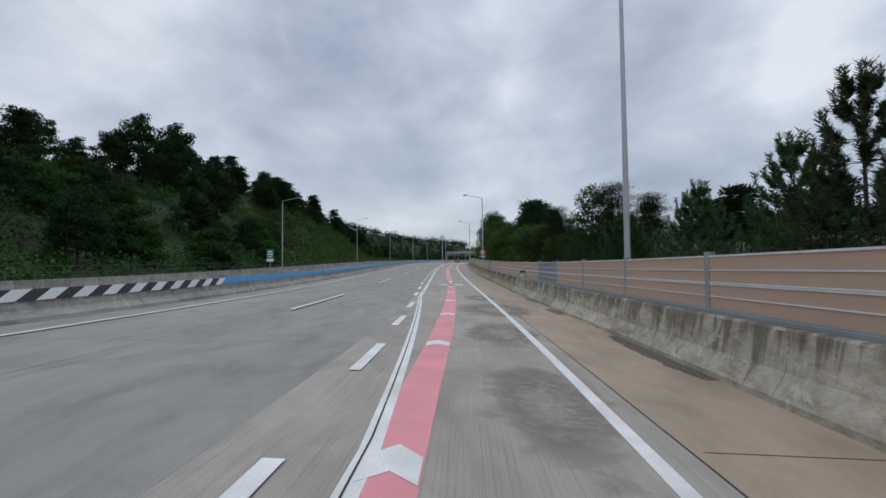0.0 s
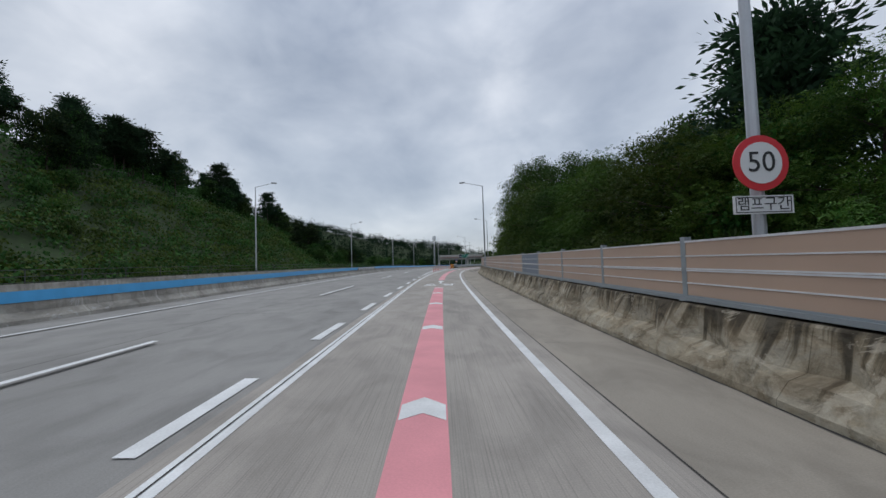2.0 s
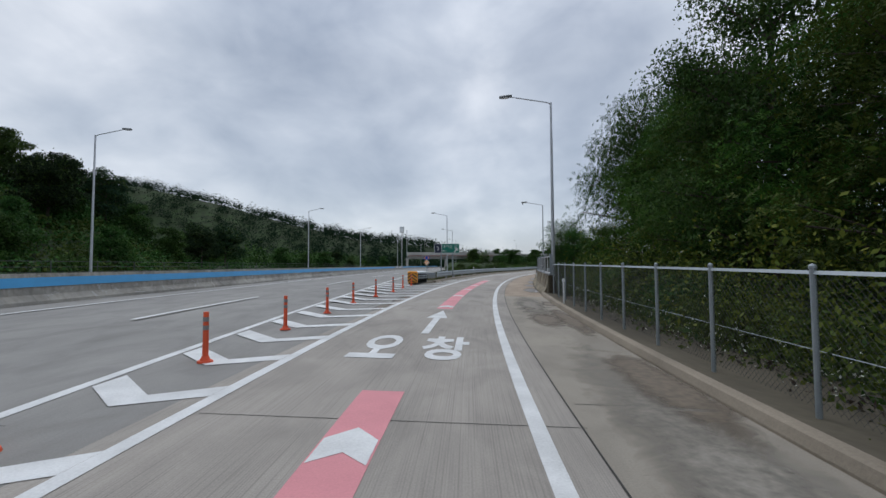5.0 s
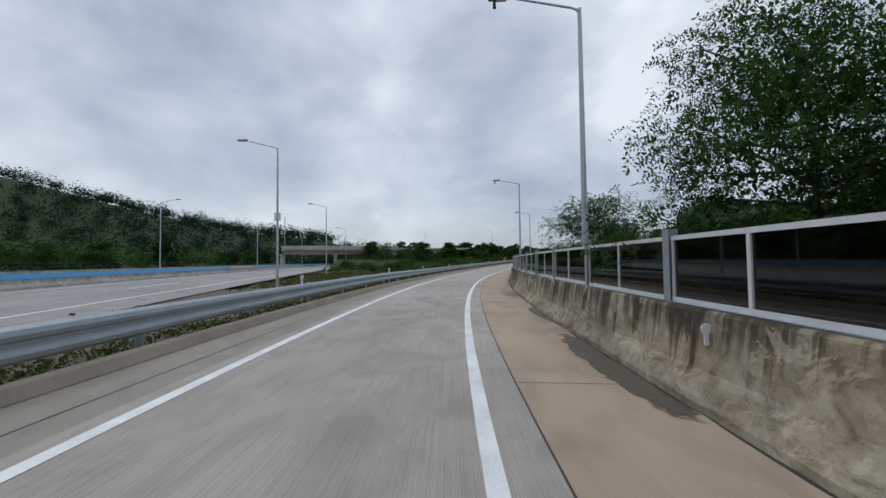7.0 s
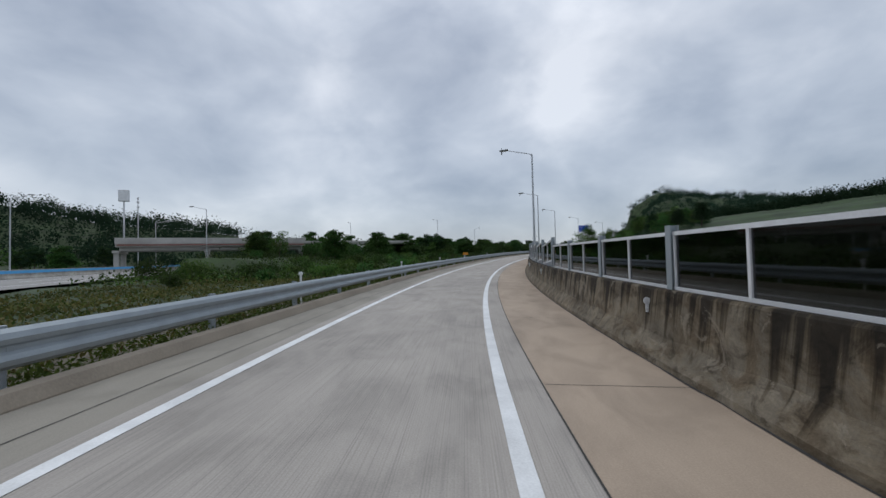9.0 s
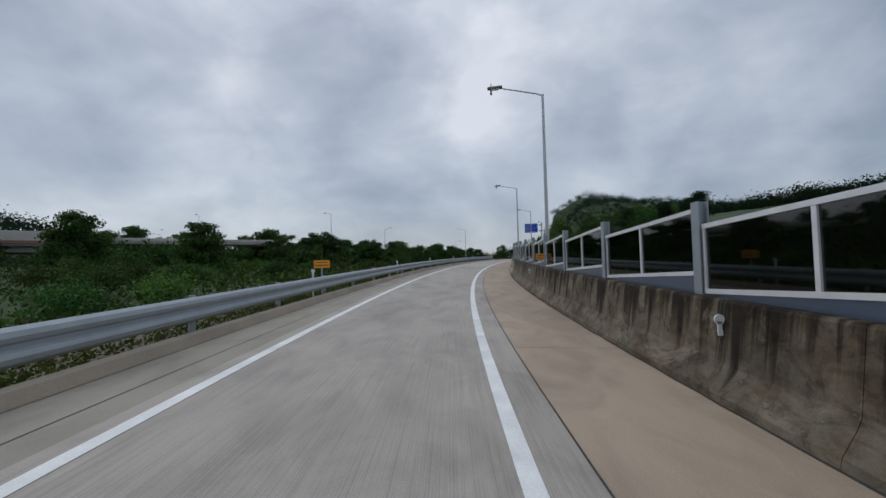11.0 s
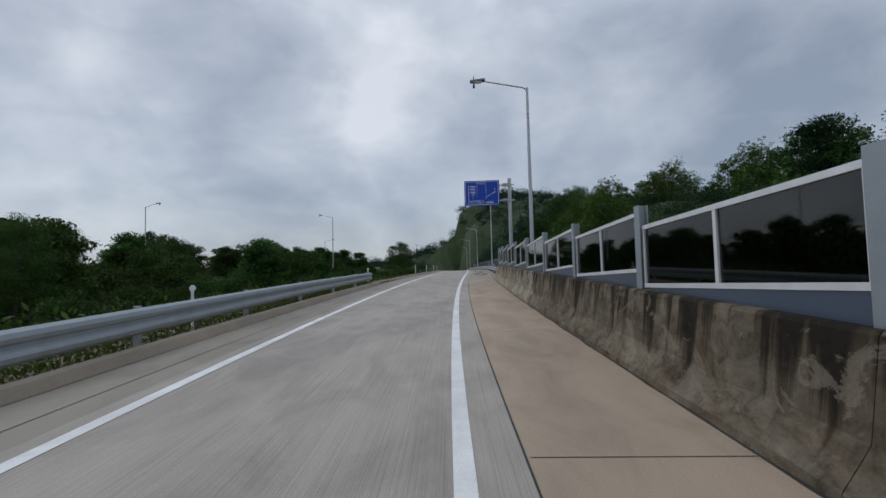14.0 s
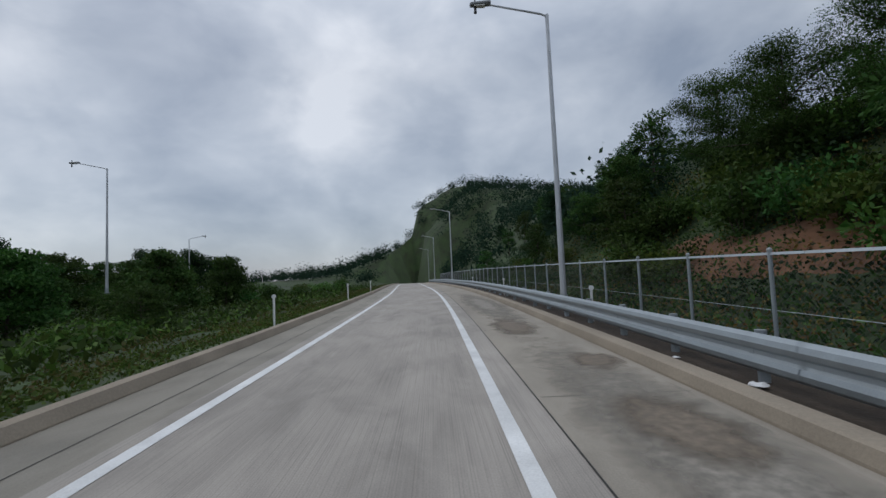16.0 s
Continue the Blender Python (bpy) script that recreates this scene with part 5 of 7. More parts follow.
# toll sign on a cantilever pole
root = tagged(empty("toll_sign", ramp_pose(330.8, 0.0, 0.0)), "large blue toll plaza lane sign on a cantilever pole", "traffic sign")
bm = bmesh.new(); tube(bm, (3.93, 0.1, -0.4), (3.93, 0.1, 7.95), 0.15, 0.145, 20); part("pole", bm, LAMP_GREY, root)
bm = bmesh.new(); bmesh.ops.create_uvsphere(bm, u_segments=16, v_segments=8, radius=0.15, matrix=Matrix.Translation((3.93, 0.1, 7.95)) @ Matrix.Diagonal((1, 1, 0.35, 1))); part("cap", bm, LAMP_GREY, root)
for z in (7.45, 6.2):
    bm = bmesh.new(); tube(bm, (2.2, 0.0, z), (4.3, 0.0, z), 0.055, seg=10); part("arm", bm, LAMP_GREY, root)
    bm = bmesh.new()
    tube(bm, (3.4, 0.0, z), (3.68, 0.0, z), 0.13, 0.15, 8)
    for a in range(4):
        q = Vector((0, math.cos(a * math.pi / 2 + 0.78) * 0.14, math.sin(a * math.pi / 2 + 0.78) * 0.14))
        tube(bm, Vector((3.36, 0, z)) + q, Vector((3.95, 0.05, z)) + q * 1.15, 0.02, seg=6)
    part("clamp", bm, GALV, root)
bm = bmesh.new(); sign_box(bm, 2.8, 2.02, -0.12, 0.05, 1.70, 6.83); pl = part("panel", bm, BLUE_PLATE, root)
bm = bmesh.new()
cx, cz, w, h = 1.70, 6.83, 2.66, 1.88
for x0, x1, z0, z1 in ((cx - w / 2 + .06, cx + w / 2 - .06, cz + h / 2 - 0.035, cz + h / 2), (cx - w / 2 + .06, cx + w / 2 - .06, cz - h / 2, cz - h / 2 + 0.035), (cx - w / 2, cx - w / 2 + 0.035, cz - h / 2 + .06, cz + h / 2 - .06), (cx + w / 2 - 0.035, cx + w / 2, cz - h / 2 + .06, cz + h / 2 - .06)):
    box(bm, x0, x1, -0.126, -0.12, z0, z1)
for sx in (-1, 1):
    for sz in (-1, 1):
        c = Vector((cx + sx * (w / 2 - 0.05), -0.123, cz + sz * (h / 2 - 0.05)))
        vs = [c + Vector((sx * 0.05, 0, -sz * 0.012)), c + Vector((sx * 0.015, 0, -sz * 0.012)), c + Vector((-sx * 0.012, 0, sz * 0.015)), c + Vector((-sx * 0.012, 0, sz * 0.05))]
        bm.faces.new([bm.verts.new(v + Vector((0, -0.002, 0))) for v in vs])
part("border", bm, WHITE_PAINT, pl)
words("요 금 소", 0.17, WHITE_PAINT, pl, facing(1.68, -0.124, 7.62), depth=0.003)
bm = bmesh.new(); box(bm, 0.62, 0.655, -0.126, -0.12, 6.0, 7.5); part("lane_edge", bm, WHITE_PAINT, pl)
for x, z0 in ((1.32, 6.5), (2.03, 6.75)):
    bm = bmesh.new()
    for i in range(7 if x < 2 else 6):
        box(bm, x - 0.013, x + 0.013, -0.126, -0.12, z0 + 0.14 * i, z0 + 0.14 * i + 0.085)
    part("dashed_line", bm, WHITE_PAINT, pl)
for z in (7.34, 7.12, 6.89):
    bm = bmesh.new()
    pts = [(0.79, -0.05), (0.98, 0.0), (1.17, -0.05), (1.17, 0.05), (0.98, 0.09), (0.79, 0.05)]
    vs = [bm.verts.new((x, -0.124, z + q)) for x, q in pts]
    bm.faces.new((vs[0], vs[1], vs[4], vs[5])); bm.faces.new((vs[1], vs[2], vs[3], vs[4]))
    part("chevron", bm, WHITE_PAINT, pl)
bm = bmesh.new(); box(bm, 0.965, 0.995, -0.126, -0.12, 6.36, 6.82)
for sgn in (-1, 1):
    tube(bm, (0.98, -0.123, 6.82), (0.98 + sgn * 0.12, -0.123, 6.68), 0.012, seg=4)
part("arrow", bm, WHITE_PAINT, pl)
bm = bmesh.new(); box(bm, 2.02, 2.05, -0.126, -0.12, 6.3, 6.52); tube(bm, (2.035, -0.123, 6.52), (2.74, -0.123, 6.86), 0.016, seg=4); box(bm, 2.725, 2.755, -0.126, -0.12, 6.86, 7.22)
part("lane_shape", bm, WHITE_PAINT, pl)
words("하이패스", 0.24, WHITE_PAINT, pl, Matrix.Translation((1.3, -0.123, 6.1)) @ FACE)
bm = bmesh.new(); box(bm, 2.03, 2.6, -0.126, -0.12, 6.02, 6.1); tube(bm, (2.2, -0.123, 6.18), (2.58, -0.123, 6.14), 0.012, seg=4); part("logo_shape", bm, WHITE_PAINT, pl)


def amber_sign(m, label, w, h, post):
    root = tagged(empty("amber_sign", m), label, "traffic sign", "amber plates by the ramp")
    bm = bmesh.new(); sign_box(bm, w, h, -0.02, 0.01); pl = part("plate", bm, AMBER, root)
    for z, k in ((0.22 * h, 0.75), (-0.22 * h, 0.8)):
        bm = bmesh.new(); box(bm, -w / 2 * k, w / 2 * k, -0.024, -0.02, z - 0.05 * h, z + 0.05 * h); part("text_bar", bm, BLACK_PAINT, pl)
    bm = bmesh.new(); box(bm, -w / 2, w / 2, -0.023, -0.02, -0.1 * h, -0.06 * h); part("divider", bm, BLACK_PAINT, pl)
    bm = bmesh.new(); tube(bm, (0.0, 0.01, -post), (0.0, 0.01, 0), 0.03, seg=8); part("post", bm, GALV, root)


amber_sign(ramp_pose(247.9, -6.0, 1.22, 10), "amber warning plate on a post behind the guard rail", 0.62, 0.30, 1.5)
amber_sign(ramp_pose(248.2, 2.76, 1.52, -4), "small amber plate on the concrete barrier", 0.42, 0.25, 0.47)

# ---- crash cushion at the nose ----
root = tagged(empty("crash_cushion", ramp_pose(136.9, -6.16, 0.0, 4)), "steel crash cushion with a black and amber chevron nose", "crash cushion")
bm = bmesh.new()
box(bm, -0.36, 0.36, -0.02, 0.25, 0.08, 0.93, 0.06)
nose = part("nose", bm, AMBER, root, "amber nose panel with black chevrons")
for i in range(4):
    bm = bmesh.new()
    z = 0.08 + 0.24 * i
    pts = [(-0.34, z - 0.16), (0, z + 0.10), (0.34, z - 0.16), (0.34, z - 0.05), (0, z + 0.22), (-0.34, z - 0.05)]
    pts = [(x, min(0.9, max(0.1, q))) for x, q in pts]
    vs = [bm.verts.new((x, -0.026, q)) for x, q in pts]
    bm.faces.new((vs[0], vs[1], vs[4], vs[5])); bm.faces.new((vs[1], vs[2], vs[3], vs[4]))
    part("chevron", bm, BLACK_PAINT, nose)
for i in range(5):
    y0 = 0.25 + 0.95 * i
    for sgn in (-1, 1):
        bm = bmesh.new()
        wid = 0.34 + 0.035 * i
        for j, (z0, z1) in enumerate(((0.36, 0.5), (0.52, 0.66), (0.70, 0.86))):
            q = [(0, z0), (0.06, z0 + 0.035), (0.06, z1 - 0.035), (0, z1)]
            rows = [[bm.verts.new((sgn * (wid + d), y, z)) for d, z in q] for y in (y0, y0 + 1.05)]
            for a in range(3):
                bm.faces.new((rows[0][a], rows[0][a + 1], rows[1][a + 1], rows[1][a]))
        part("side_beam", bm, GALV, root)
    bm = bmesh.new(); box(bm, -0.33, 0.33, y0 + 0.9, y0 + 0.96, 0.05, 0.88); part("diaphragm", bm, IRON, root)
bm = bmesh.new()
n = 8
rows = [[bm.verts.new((math.cos(math.pi * a / n) * (0.34 + 0.03 * k), 0.25 + 0.95 * k, 0.86 + 0.09 * math.sin(math.pi * a / n))) for a in range(n + 1)] for k in range(6)]
for k in range(5):
    for a in range(n):
        bm.faces.new((rows[k][a], rows[k][a + 1], rows[k + 1][a + 1], rows[k + 1][a]))
part("cover", bm, SILVER, root)
bm = bmesh.new(); box(bm, -0.3, 0.3, 0.1, 5.1, 0.0, 0.08); part("base_rail", bm, IRON, root)
bm = bmesh.new()
rows = [[bm.verts.new(v) for v in ((0.52, 5.0, z), (0.62, 6.4, z), (0.72, 8.2, z))] for z in (0.36, 0.8)]
for a in range(2):
    bm.faces.new((rows[0][a], rows[0][a + 1], rows[1][a + 1], rows[1][a]))
part("transition_plate", bm, GALV, root)

# ---- flexible orange posts in the gore ----
post = tagged(empty("flexible_post"), "orange flexible delineator post with grey bands", "delineator", "orange posts in the gore")
bm = bmesh.new(); tube(bm, (0, 0, 0), (0, 0, 0.03), 0.12, 0.11, 16); tube(bm, (0, 0, 0.03), (0, 0, 0.1), 0.08, 0.05, 16); part("base", bm, ORANGE, post)
bm = bmesh.new(); tube(bm, (0, 0, 0.1), (0, 0, 0.78), 0.045, 0.04, 14); part("tube", bm, ORANGE, post)
for z in (0.50, 0.63):
    bm = bmesh.new(); tube(bm, (0, 0, z), (0, 0, z + 0.07), 0.046, seg=14); part("band", bm, mat("grey_band", (0.25, 0.24, 0.24), 0.4), post, "grey reflective band")
for i in range(11):
    s = 103.1 + 3.22 * i
    o = -5.35 - 0.5 * max(0.0, min(1.0, (s - 129) / 6))
    o = max(o, -3.75 + (gore_o(s) + 3.63) * 0.52)
    m = ramp_pose(s, o, 0.0)
    if i == 0:
        post.matrix_basis = m
    else:
        copy_thing(post, m)

# ---- white marker posts and barrier reflectors ----
mark = tagged(empty("marker_post"), "white plastic marker post with a round head", "delineator", "marker posts by the ramp")
bm = bmesh.new(); tube(bm, (0, 0, -0.2), (0, 0, 0.86), 0.028, 0.034, 10); part("stake", bm, WHITE_PAINT, mark)
bm = bmesh.new(); bmesh.ops.create_cone(bm, cap_ends=True, segments=16, radius1=0.065, radius2=0.065, depth=0.04, matrix=Matrix.Translation((0, 0, 0.9)) @ Matrix.Rotation(radians(90), 4, "X")); part("reflector", bm, WHITE_PAINT, mark)
spots = [(123.4, 2.62, 0.1, 1.0), (344, -5.6, 0.1, 1.0), (355.5, -5.6, 0.1, 1.0), (368.5, -5.6, 0.1, 1.0), (382, -5.6, 0.1, 1.0)]
spots += [(s, -5.85, 0.10, 1.05) for s in (163.0, 177.5, 190, 204, 219, 233, 246.5, 262.4, 276, 290, 305, 323.0)]
spots += [(s, 3.5, 0.1, 1.0) for s in (340.7, 353.5, 367, 381)]
for i, (s, o, z, k) in enumerate(spots):
    m = ramp_pose(s, o, z)
    if i == 0:
        mark.matrix_basis = m
    else:
        copy_thing(mark, m)

refl = tagged(empty("barrier_reflector"), "white bracket reflector bolted to the barrier", "reflector", "reflectors on the barrier")
bm = bmesh.new()
tube(bm, (0, 0.0, 0.09), (0, 0.02, 0.09), 0.06, 0.06, 16)
box(bm, -0.025, 0.025, 0.0, 0.02, -0.06, 0.07); box(bm, -0.02, 0.14, 0.0, 0.02, -0.10, -0.055)
part("bracket", bm, WHITE_PAINT, refl)
i = 0
for s in (21.5, 60.8, 139.8, 152.8, 166.2, 183.5, 198, 212, 222, 235.8, 251, 264, 279.6, 294.7, 310.6, 327.2):
    m = ramp_pose(s, 2.60 if s < 100 else 2.62, 0.80 if s > 100 else 0.84, 0)
    if i == 0:
        refl.matrix_basis = m
    else:
        copy_thing(refl, m)
    i += 1
# the black back and sill paint in the shade inside the drain opening
bm = bmesh.new(); box(bm, -0.02, 0.02, -0.165, 0.165, -0.1, 0.21, 0.004)
drain = tagged(empty("drain_hole", ramp_pose(325.1, 2.78, 0.0)), "drain opening in the barrier foot, its shade painted black", "drain")
part("back", bm, IRON, drain)
bm = bmesh.new(); box(bm, -0.3, -0.02, -0.165, 0.165, -0.1, 0.006, 0.004)
part("sill", bm, IRON, drain)

# ---- overpass, tower and the far road ----
root = tagged(empty("overpass"), "concrete overpass crossing the expressway far ahead", "bridge")
def slab(x0, x1, y0, y1, z0, z1, name, material=DECK):
    bm = bmesh.new(); box(bm, x0, x1, y0, y1, z0, z1, 0.05); return part(name, bm, material, root)


slab(-4, 34, 298, 306, 10.3, 11.0, "deck"); slab(-4, 34, 297.7, 298, 10.9, 12.2, "parapet"); slab(-4, 34, 306, 306.3, 10.9, 12.0, "parapet")
for y in (299, 301.5, 304.5):
    slab(-3.5, 33.5, y, y + 0.6, 9.5, 10.3, "girder")
slab(-3.6, 33.6, 297.55, 297.7, 10.55, 10.8, "fascia_rail", mat("rust_red", (0.28, 0.12, 0.10), 0.8, var=0.3, scale=0.5))
slab(34, 62, 298, 304, 10.7, 11.0, "approach_slab"); slab(34, 62, 297.8, 298, 11.0, 11.5, "approach_parapet")
for x in (-4.5, 12.5, 32.5):
    for y in (299, 304.2):
        slab(x, x + 0.9, y, y + 0.9, 3.0, 9.0, "column")
    slab(x - 0.2, x + 1.1, 298.6, 305.6, 9.0, 9.55, "cross_beam")

root = tagged(empty("mast", pose(-7.0, 318, 3)), "tall steel telecom mast with a panel box on top", "mast")
bm = bmesh.new(); tube(bm, (0, 0, 0), (0, 0, 19.5), 0.22, 0.15, 12); part("shaft", bm, LAMP_GREY, root)
bm = bmesh.new(); box(bm, -1.1, 1.1, -0.6, 0.6, 19.5, 22.3, 0.05); part("head", bm, SILVER, root)
bm = bmesh.new(); tube(bm, (2.3, 3, 0), (2.3, 3, 20.5), 0.13, 0.09, 10); part("second_shaft", bm, LAMP_GREY, root)
bm = bmesh.new()
for z in (18.2, 19.4, 20.4):
    box(bm, 2.05, 2.55, 2.85, 3.15, z, z + 0.6)
part("antenna", bm, SILVER, root)


# ---- small litter ----
def crumpled(name, label, s, o, z, size, material, seed):
    """A crushed scrap lying on the ground."""
    r = random.Random(seed)
    bm = bmesh.new()
    bmesh.ops.create_icosphere(bm, subdivisions=2, radius=1.0)
    for v in bm.verts:
        v.co = Vector((v.co.x * size * r.uniform(0.7, 1.2), v.co.y * size * 0.6 * r.uniform(0.7, 1.2), max(-0.2, v.co.z) * size * 0.35 * r.uniform(0.5, 1.3)))
    root = tagged(empty(name, ramp_pose(s, o, z, r.uniform(0, 180))), label, "litter", "scraps of litter")
    part("scrap", bm, material, root)


crumpled("paper_scrap", "crushed white paper scrap under the guard rail", 346.9, 3.02, 0.15, 0.12, WHITE_PAINT, 1)
crumpled("paper_scrap", "small pale scrap under the guard rail", 348.6, 3.0, 0.14, 0.06, WHITE_PAINT, 2)
crumpled("paper_scrap", "white paper scrap beside the barrier foot", 131.9, 2.25, 0.02, 0.09, WHITE_PAINT, 3)


# ---- vegetation ----
def leaf_mesh(name, centres, size, material, seed, up=0.35, long=1.0, outward=None):
    """Many small rhombic leaves, one island each; outward turns them to the face of their crown."""
    rng = np.random.default_rng(seed)
    n = len(centres)
    a = rng.normal(size=(n, 3)); a /= np.linalg.norm(a, axis=1, keepdims=True)
    b = rng.normal(size=(n, 3)); b[:, 2] *= 1 - up
    b -= (b * a).sum(1, keepdims=True) * a; b /= np.linalg.norm(b, axis=1, keepdims=True)
    if outward is not None:
        f = outward + rng.normal(size=(n, 3)) * 0.45
        f /= np.linalg.norm(f, axis=1, keepdims=True)
        a -= (a * f).sum(1, keepdims=True) * f; a /= np.linalg.norm(a, axis=1, keepdims=True)
        b = np.cross(f, a) * 1.3
    k = size * rng.uniform(0.6, 1.35, (n, 1))
    v = np.empty((n, 4, 3))
    v[:, 0], v[:, 1], v[:, 2], v[:, 3] = centres - a * k * long, centres + b * k * 0.5, centres + a * k * long, centres - b * k * 0.5
    return quad_mesh(name, v, material)


def quad_mesh(name, v, material):
    n = len(v)
    me = bpy.data.meshes.new(name)
    me.vertices.add(n * 4); me.loops.add(n * 4); me.polygons.add(n)
    me.vertices.foreach_set("co", v.ravel())
    me.loops.foreach_set("vertex_index", np.arange(n * 4))
    me.polygons.foreach_set("loop_start", np.arange(n) * 4)
    me.update(calc_edges=True)
    me.materials.append(material)
    return me


def limb_mesh(name, segs):
    bm = bmesh.new()
    for a, b, r0, r1 in segs:
        tube(bm, a, b, r0, r1, 5)
    me = bpy.data.meshes.new(name)
    bm.to_mesh(me); bm.free()
    me.materials.append(BARK)
    return me


def spray_mesh(name, centres, outward, length, size, material, seed, leaflets=8):
    """Feathery compound leaves: pairs of leaflets along a drooping stalk, one island a leaflet."""
    rng = np.random.default_rng(seed)
    n = len(centres)
    d = outward / (np.linalg.norm(outward, axis=1, keepdims=True) + 1e-6) + rng.normal(size=(n, 3)) * 0.55
    d[:, 2] = d[:, 2] * 0.6 - 0.15
    d /= np.linalg.norm(d, axis=1, keepdims=True)
    side = np.cross(d, rng.normal(size=(n, 3)) * 0.5 + np.array([0, 0, 1.0]))
    side /= np.linalg.norm(side, axis=1, keepdims=True) + 1e-6
    quads = []
    for i in range(leaflets):
        f = (i // 2 + 0.6) / (leaflets / 2)
        sgn = 1 if i % 2 else -1
        k = size * rng.uniform(0.7, 1.3, (n, 1))
        a = side * sgn * 0.9 + d * 0.5 + rng.normal(size=(n, 3)) * 0.18
        b = np.cross(a, np.cross(d, side)) * 0.42
        root = centres + d * length * f
        root[:, 2] -= length * 0.25 * f * f
        v = np.empty((n, 4, 3))
        v[:, 0], v[:, 1], v[:, 2], v[:, 3] = root, root + (a + b) * k, root + a * k * 2, root + (a - b) * k
        quads.append(v)
    return quad_mesh(name, np.concatenate(quads), material)


def broad_tree(height, width, leaves, size, material, seed, bare=0.3, label="leafy green broadleaf tree", droop=0.0, limbs=16, spray=0.0, fill=11):
    """Trunk, forking limbs and clumps of leaves round the limb ends, with gaps between them."""
    rng = random.Random(seed)
    nr = np.random.default_rng(seed)
    segs, tips = [], []
    base = height * bare
    top = Vector((rng.uniform(-0.4, 0.4), rng.uniform(-0.4, 0.4), height * 0.8))
    fork = Vector((top.x * 0.3, top.y * 0.3, base))
    segs.append((Vector((0, 0, -0.4)), fork, 0.02 * height, 0.014 * height))
    segs.append((fork, top, 0.014 * height, 0.004 * height))
    for i in range(limbs):
        f = (i + rng.random()) / limbs * 0.97
        p = fork.lerp(top, f)
        a = i * 2.4 + rng.uniform(-0.5, 0.5)
        r = width * 0.5 * (1 - 0.6 * f ** 1.6) * rng.uniform(0.6, 1.12)
        q = p + Vector((math.cos(a) * r, math.sin(a) * r, height * rng.uniform(-0.02, 0.15)))
        segs.append((p, q, 0.006 * height, 0.002 * height))
        tips += [(q, 0.8), (p.lerp(q, 0.62), 1.1)]
        b = a + rng.choice((-0.6, 0.6))
        q2 = p.lerp(q, 0.55) + Vector((math.cos(b) * r * 0.45, math.sin(b) * r * 0.45, height * rng.uniform(0.0, 0.1)))
        segs.append((p.lerp(q, 0.5), q2, 0.003 * height, 0.0012 * height))
        tips.append((q2, 0.75))
    tips += [(top + Vector((0, 0, height * 0.1)), 0.7), (top, 0.9)]
    per = leaves // len(tips)
    pts, out = [], []
    for q, k in tips:
        s = np.array([0.135 * width, 0.135 * width, 0.06 * height]) * k * rng.uniform(0.8, 1.25)
        g = nr.normal(size=(per, 3))
        g *= np.clip(np.abs(nr.normal(0.82, 0.26, (per, 1))), 0, 1.12) / np.linalg.norm(g, axis=1, keepdims=True)
        c = np.array(q) + g * s * 1.25
        c[:, 2] -= droop * ((c[:, 0] - q.x) ** 2 + (c[:, 1] - q.y) ** 2)
        pts.append(c)
        o = g * np.array([1, 1, 0.5]); o[:, :2] += np.array(q)[:2] / width * 1.5
        out.append(o)
    core = 0.7 if fill > 30 else 0.8
    inner = np.concatenate([np.array(q) * np.array([core, core, 0.97]) + nr.normal(size=(fill, 3)) * np.array([0.075 * width, 0.075 * width, 0.035 * height]) for q, k in tips])
    root = tagged(empty("tree"), label, "tree")
    ob = new("trunk", limb_mesh("trunk", segs)); ob.parent = root
    pts, out = np.concatenate(pts), np.concatenate(out)
    if spray:
        pts, out = pts[::8], out[::8]
        me = spray_mesh("crown", pts, out, spray, size, material, seed)
    else:
        me = leaf_mesh("crown", pts, size, material, seed)
    ob = new("crown", me); ob.parent = root
    ob = new("inner_foliage", leaf_mesh("inner_foliage", inner, max(0.085, size * 1.35, 0.012 * width if fill > 30 else 0.0), LEAF_BROAD, seed + 1)); ob.parent = root
    return root


def pine_tree(height, width, leaves, seed, label="dark green pine tree", size=0.13):
    """An old pine: bare lower trunk, spreading limbs and uneven pads of needles."""
    rng = random.Random(seed)
    nr = np.random.default_rng(seed)
    segs = [(Vector((0, 0, -0.4)), Vector((0, 0, height * 0.97)), 0.016 * height, 0.003 * height)]
    pts = []
    whorls = 7
    per = leaves // (whorls * 5)
    for i in range(whorls):
        f = i / (whorls - 1)
        z = height * (0.42 + 0.56 * f)
        for j in range(5):
            a = j * 1.257 + i * 0.8 + rng.uniform(-0.4, 0.4)
            r = width * 0.5 * (1.05 - 0.7 * f) * rng.uniform(0.45, 1.15)
            q = Vector((math.cos(a) * r, math.sin(a) * r, z + rng.uniform(-0.02, 0.05) * height))
            segs.append((Vector((0, 0, z)), q, 0.005 * height, 0.0015 * height))
            g = nr.normal(size=(per, 3)) * np.array([0.12 * width, 0.12 * width, 0.024 * height]) * rng.uniform(0.7, 1.2)
            pts.append(np.array(q) * np.array([0.82, 0.82, 1]) + g)
    root = tagged(empty("pine_tree"), label, "tree")
    ob = new("trunk", limb_mesh("trunk", segs)); ob.parent = root
    ob = new("crown", leaf_mesh("crown", np.concatenate(pts), size, LEAF_PINE, seed, 0.0, 1.5)); ob.parent = root
    return root


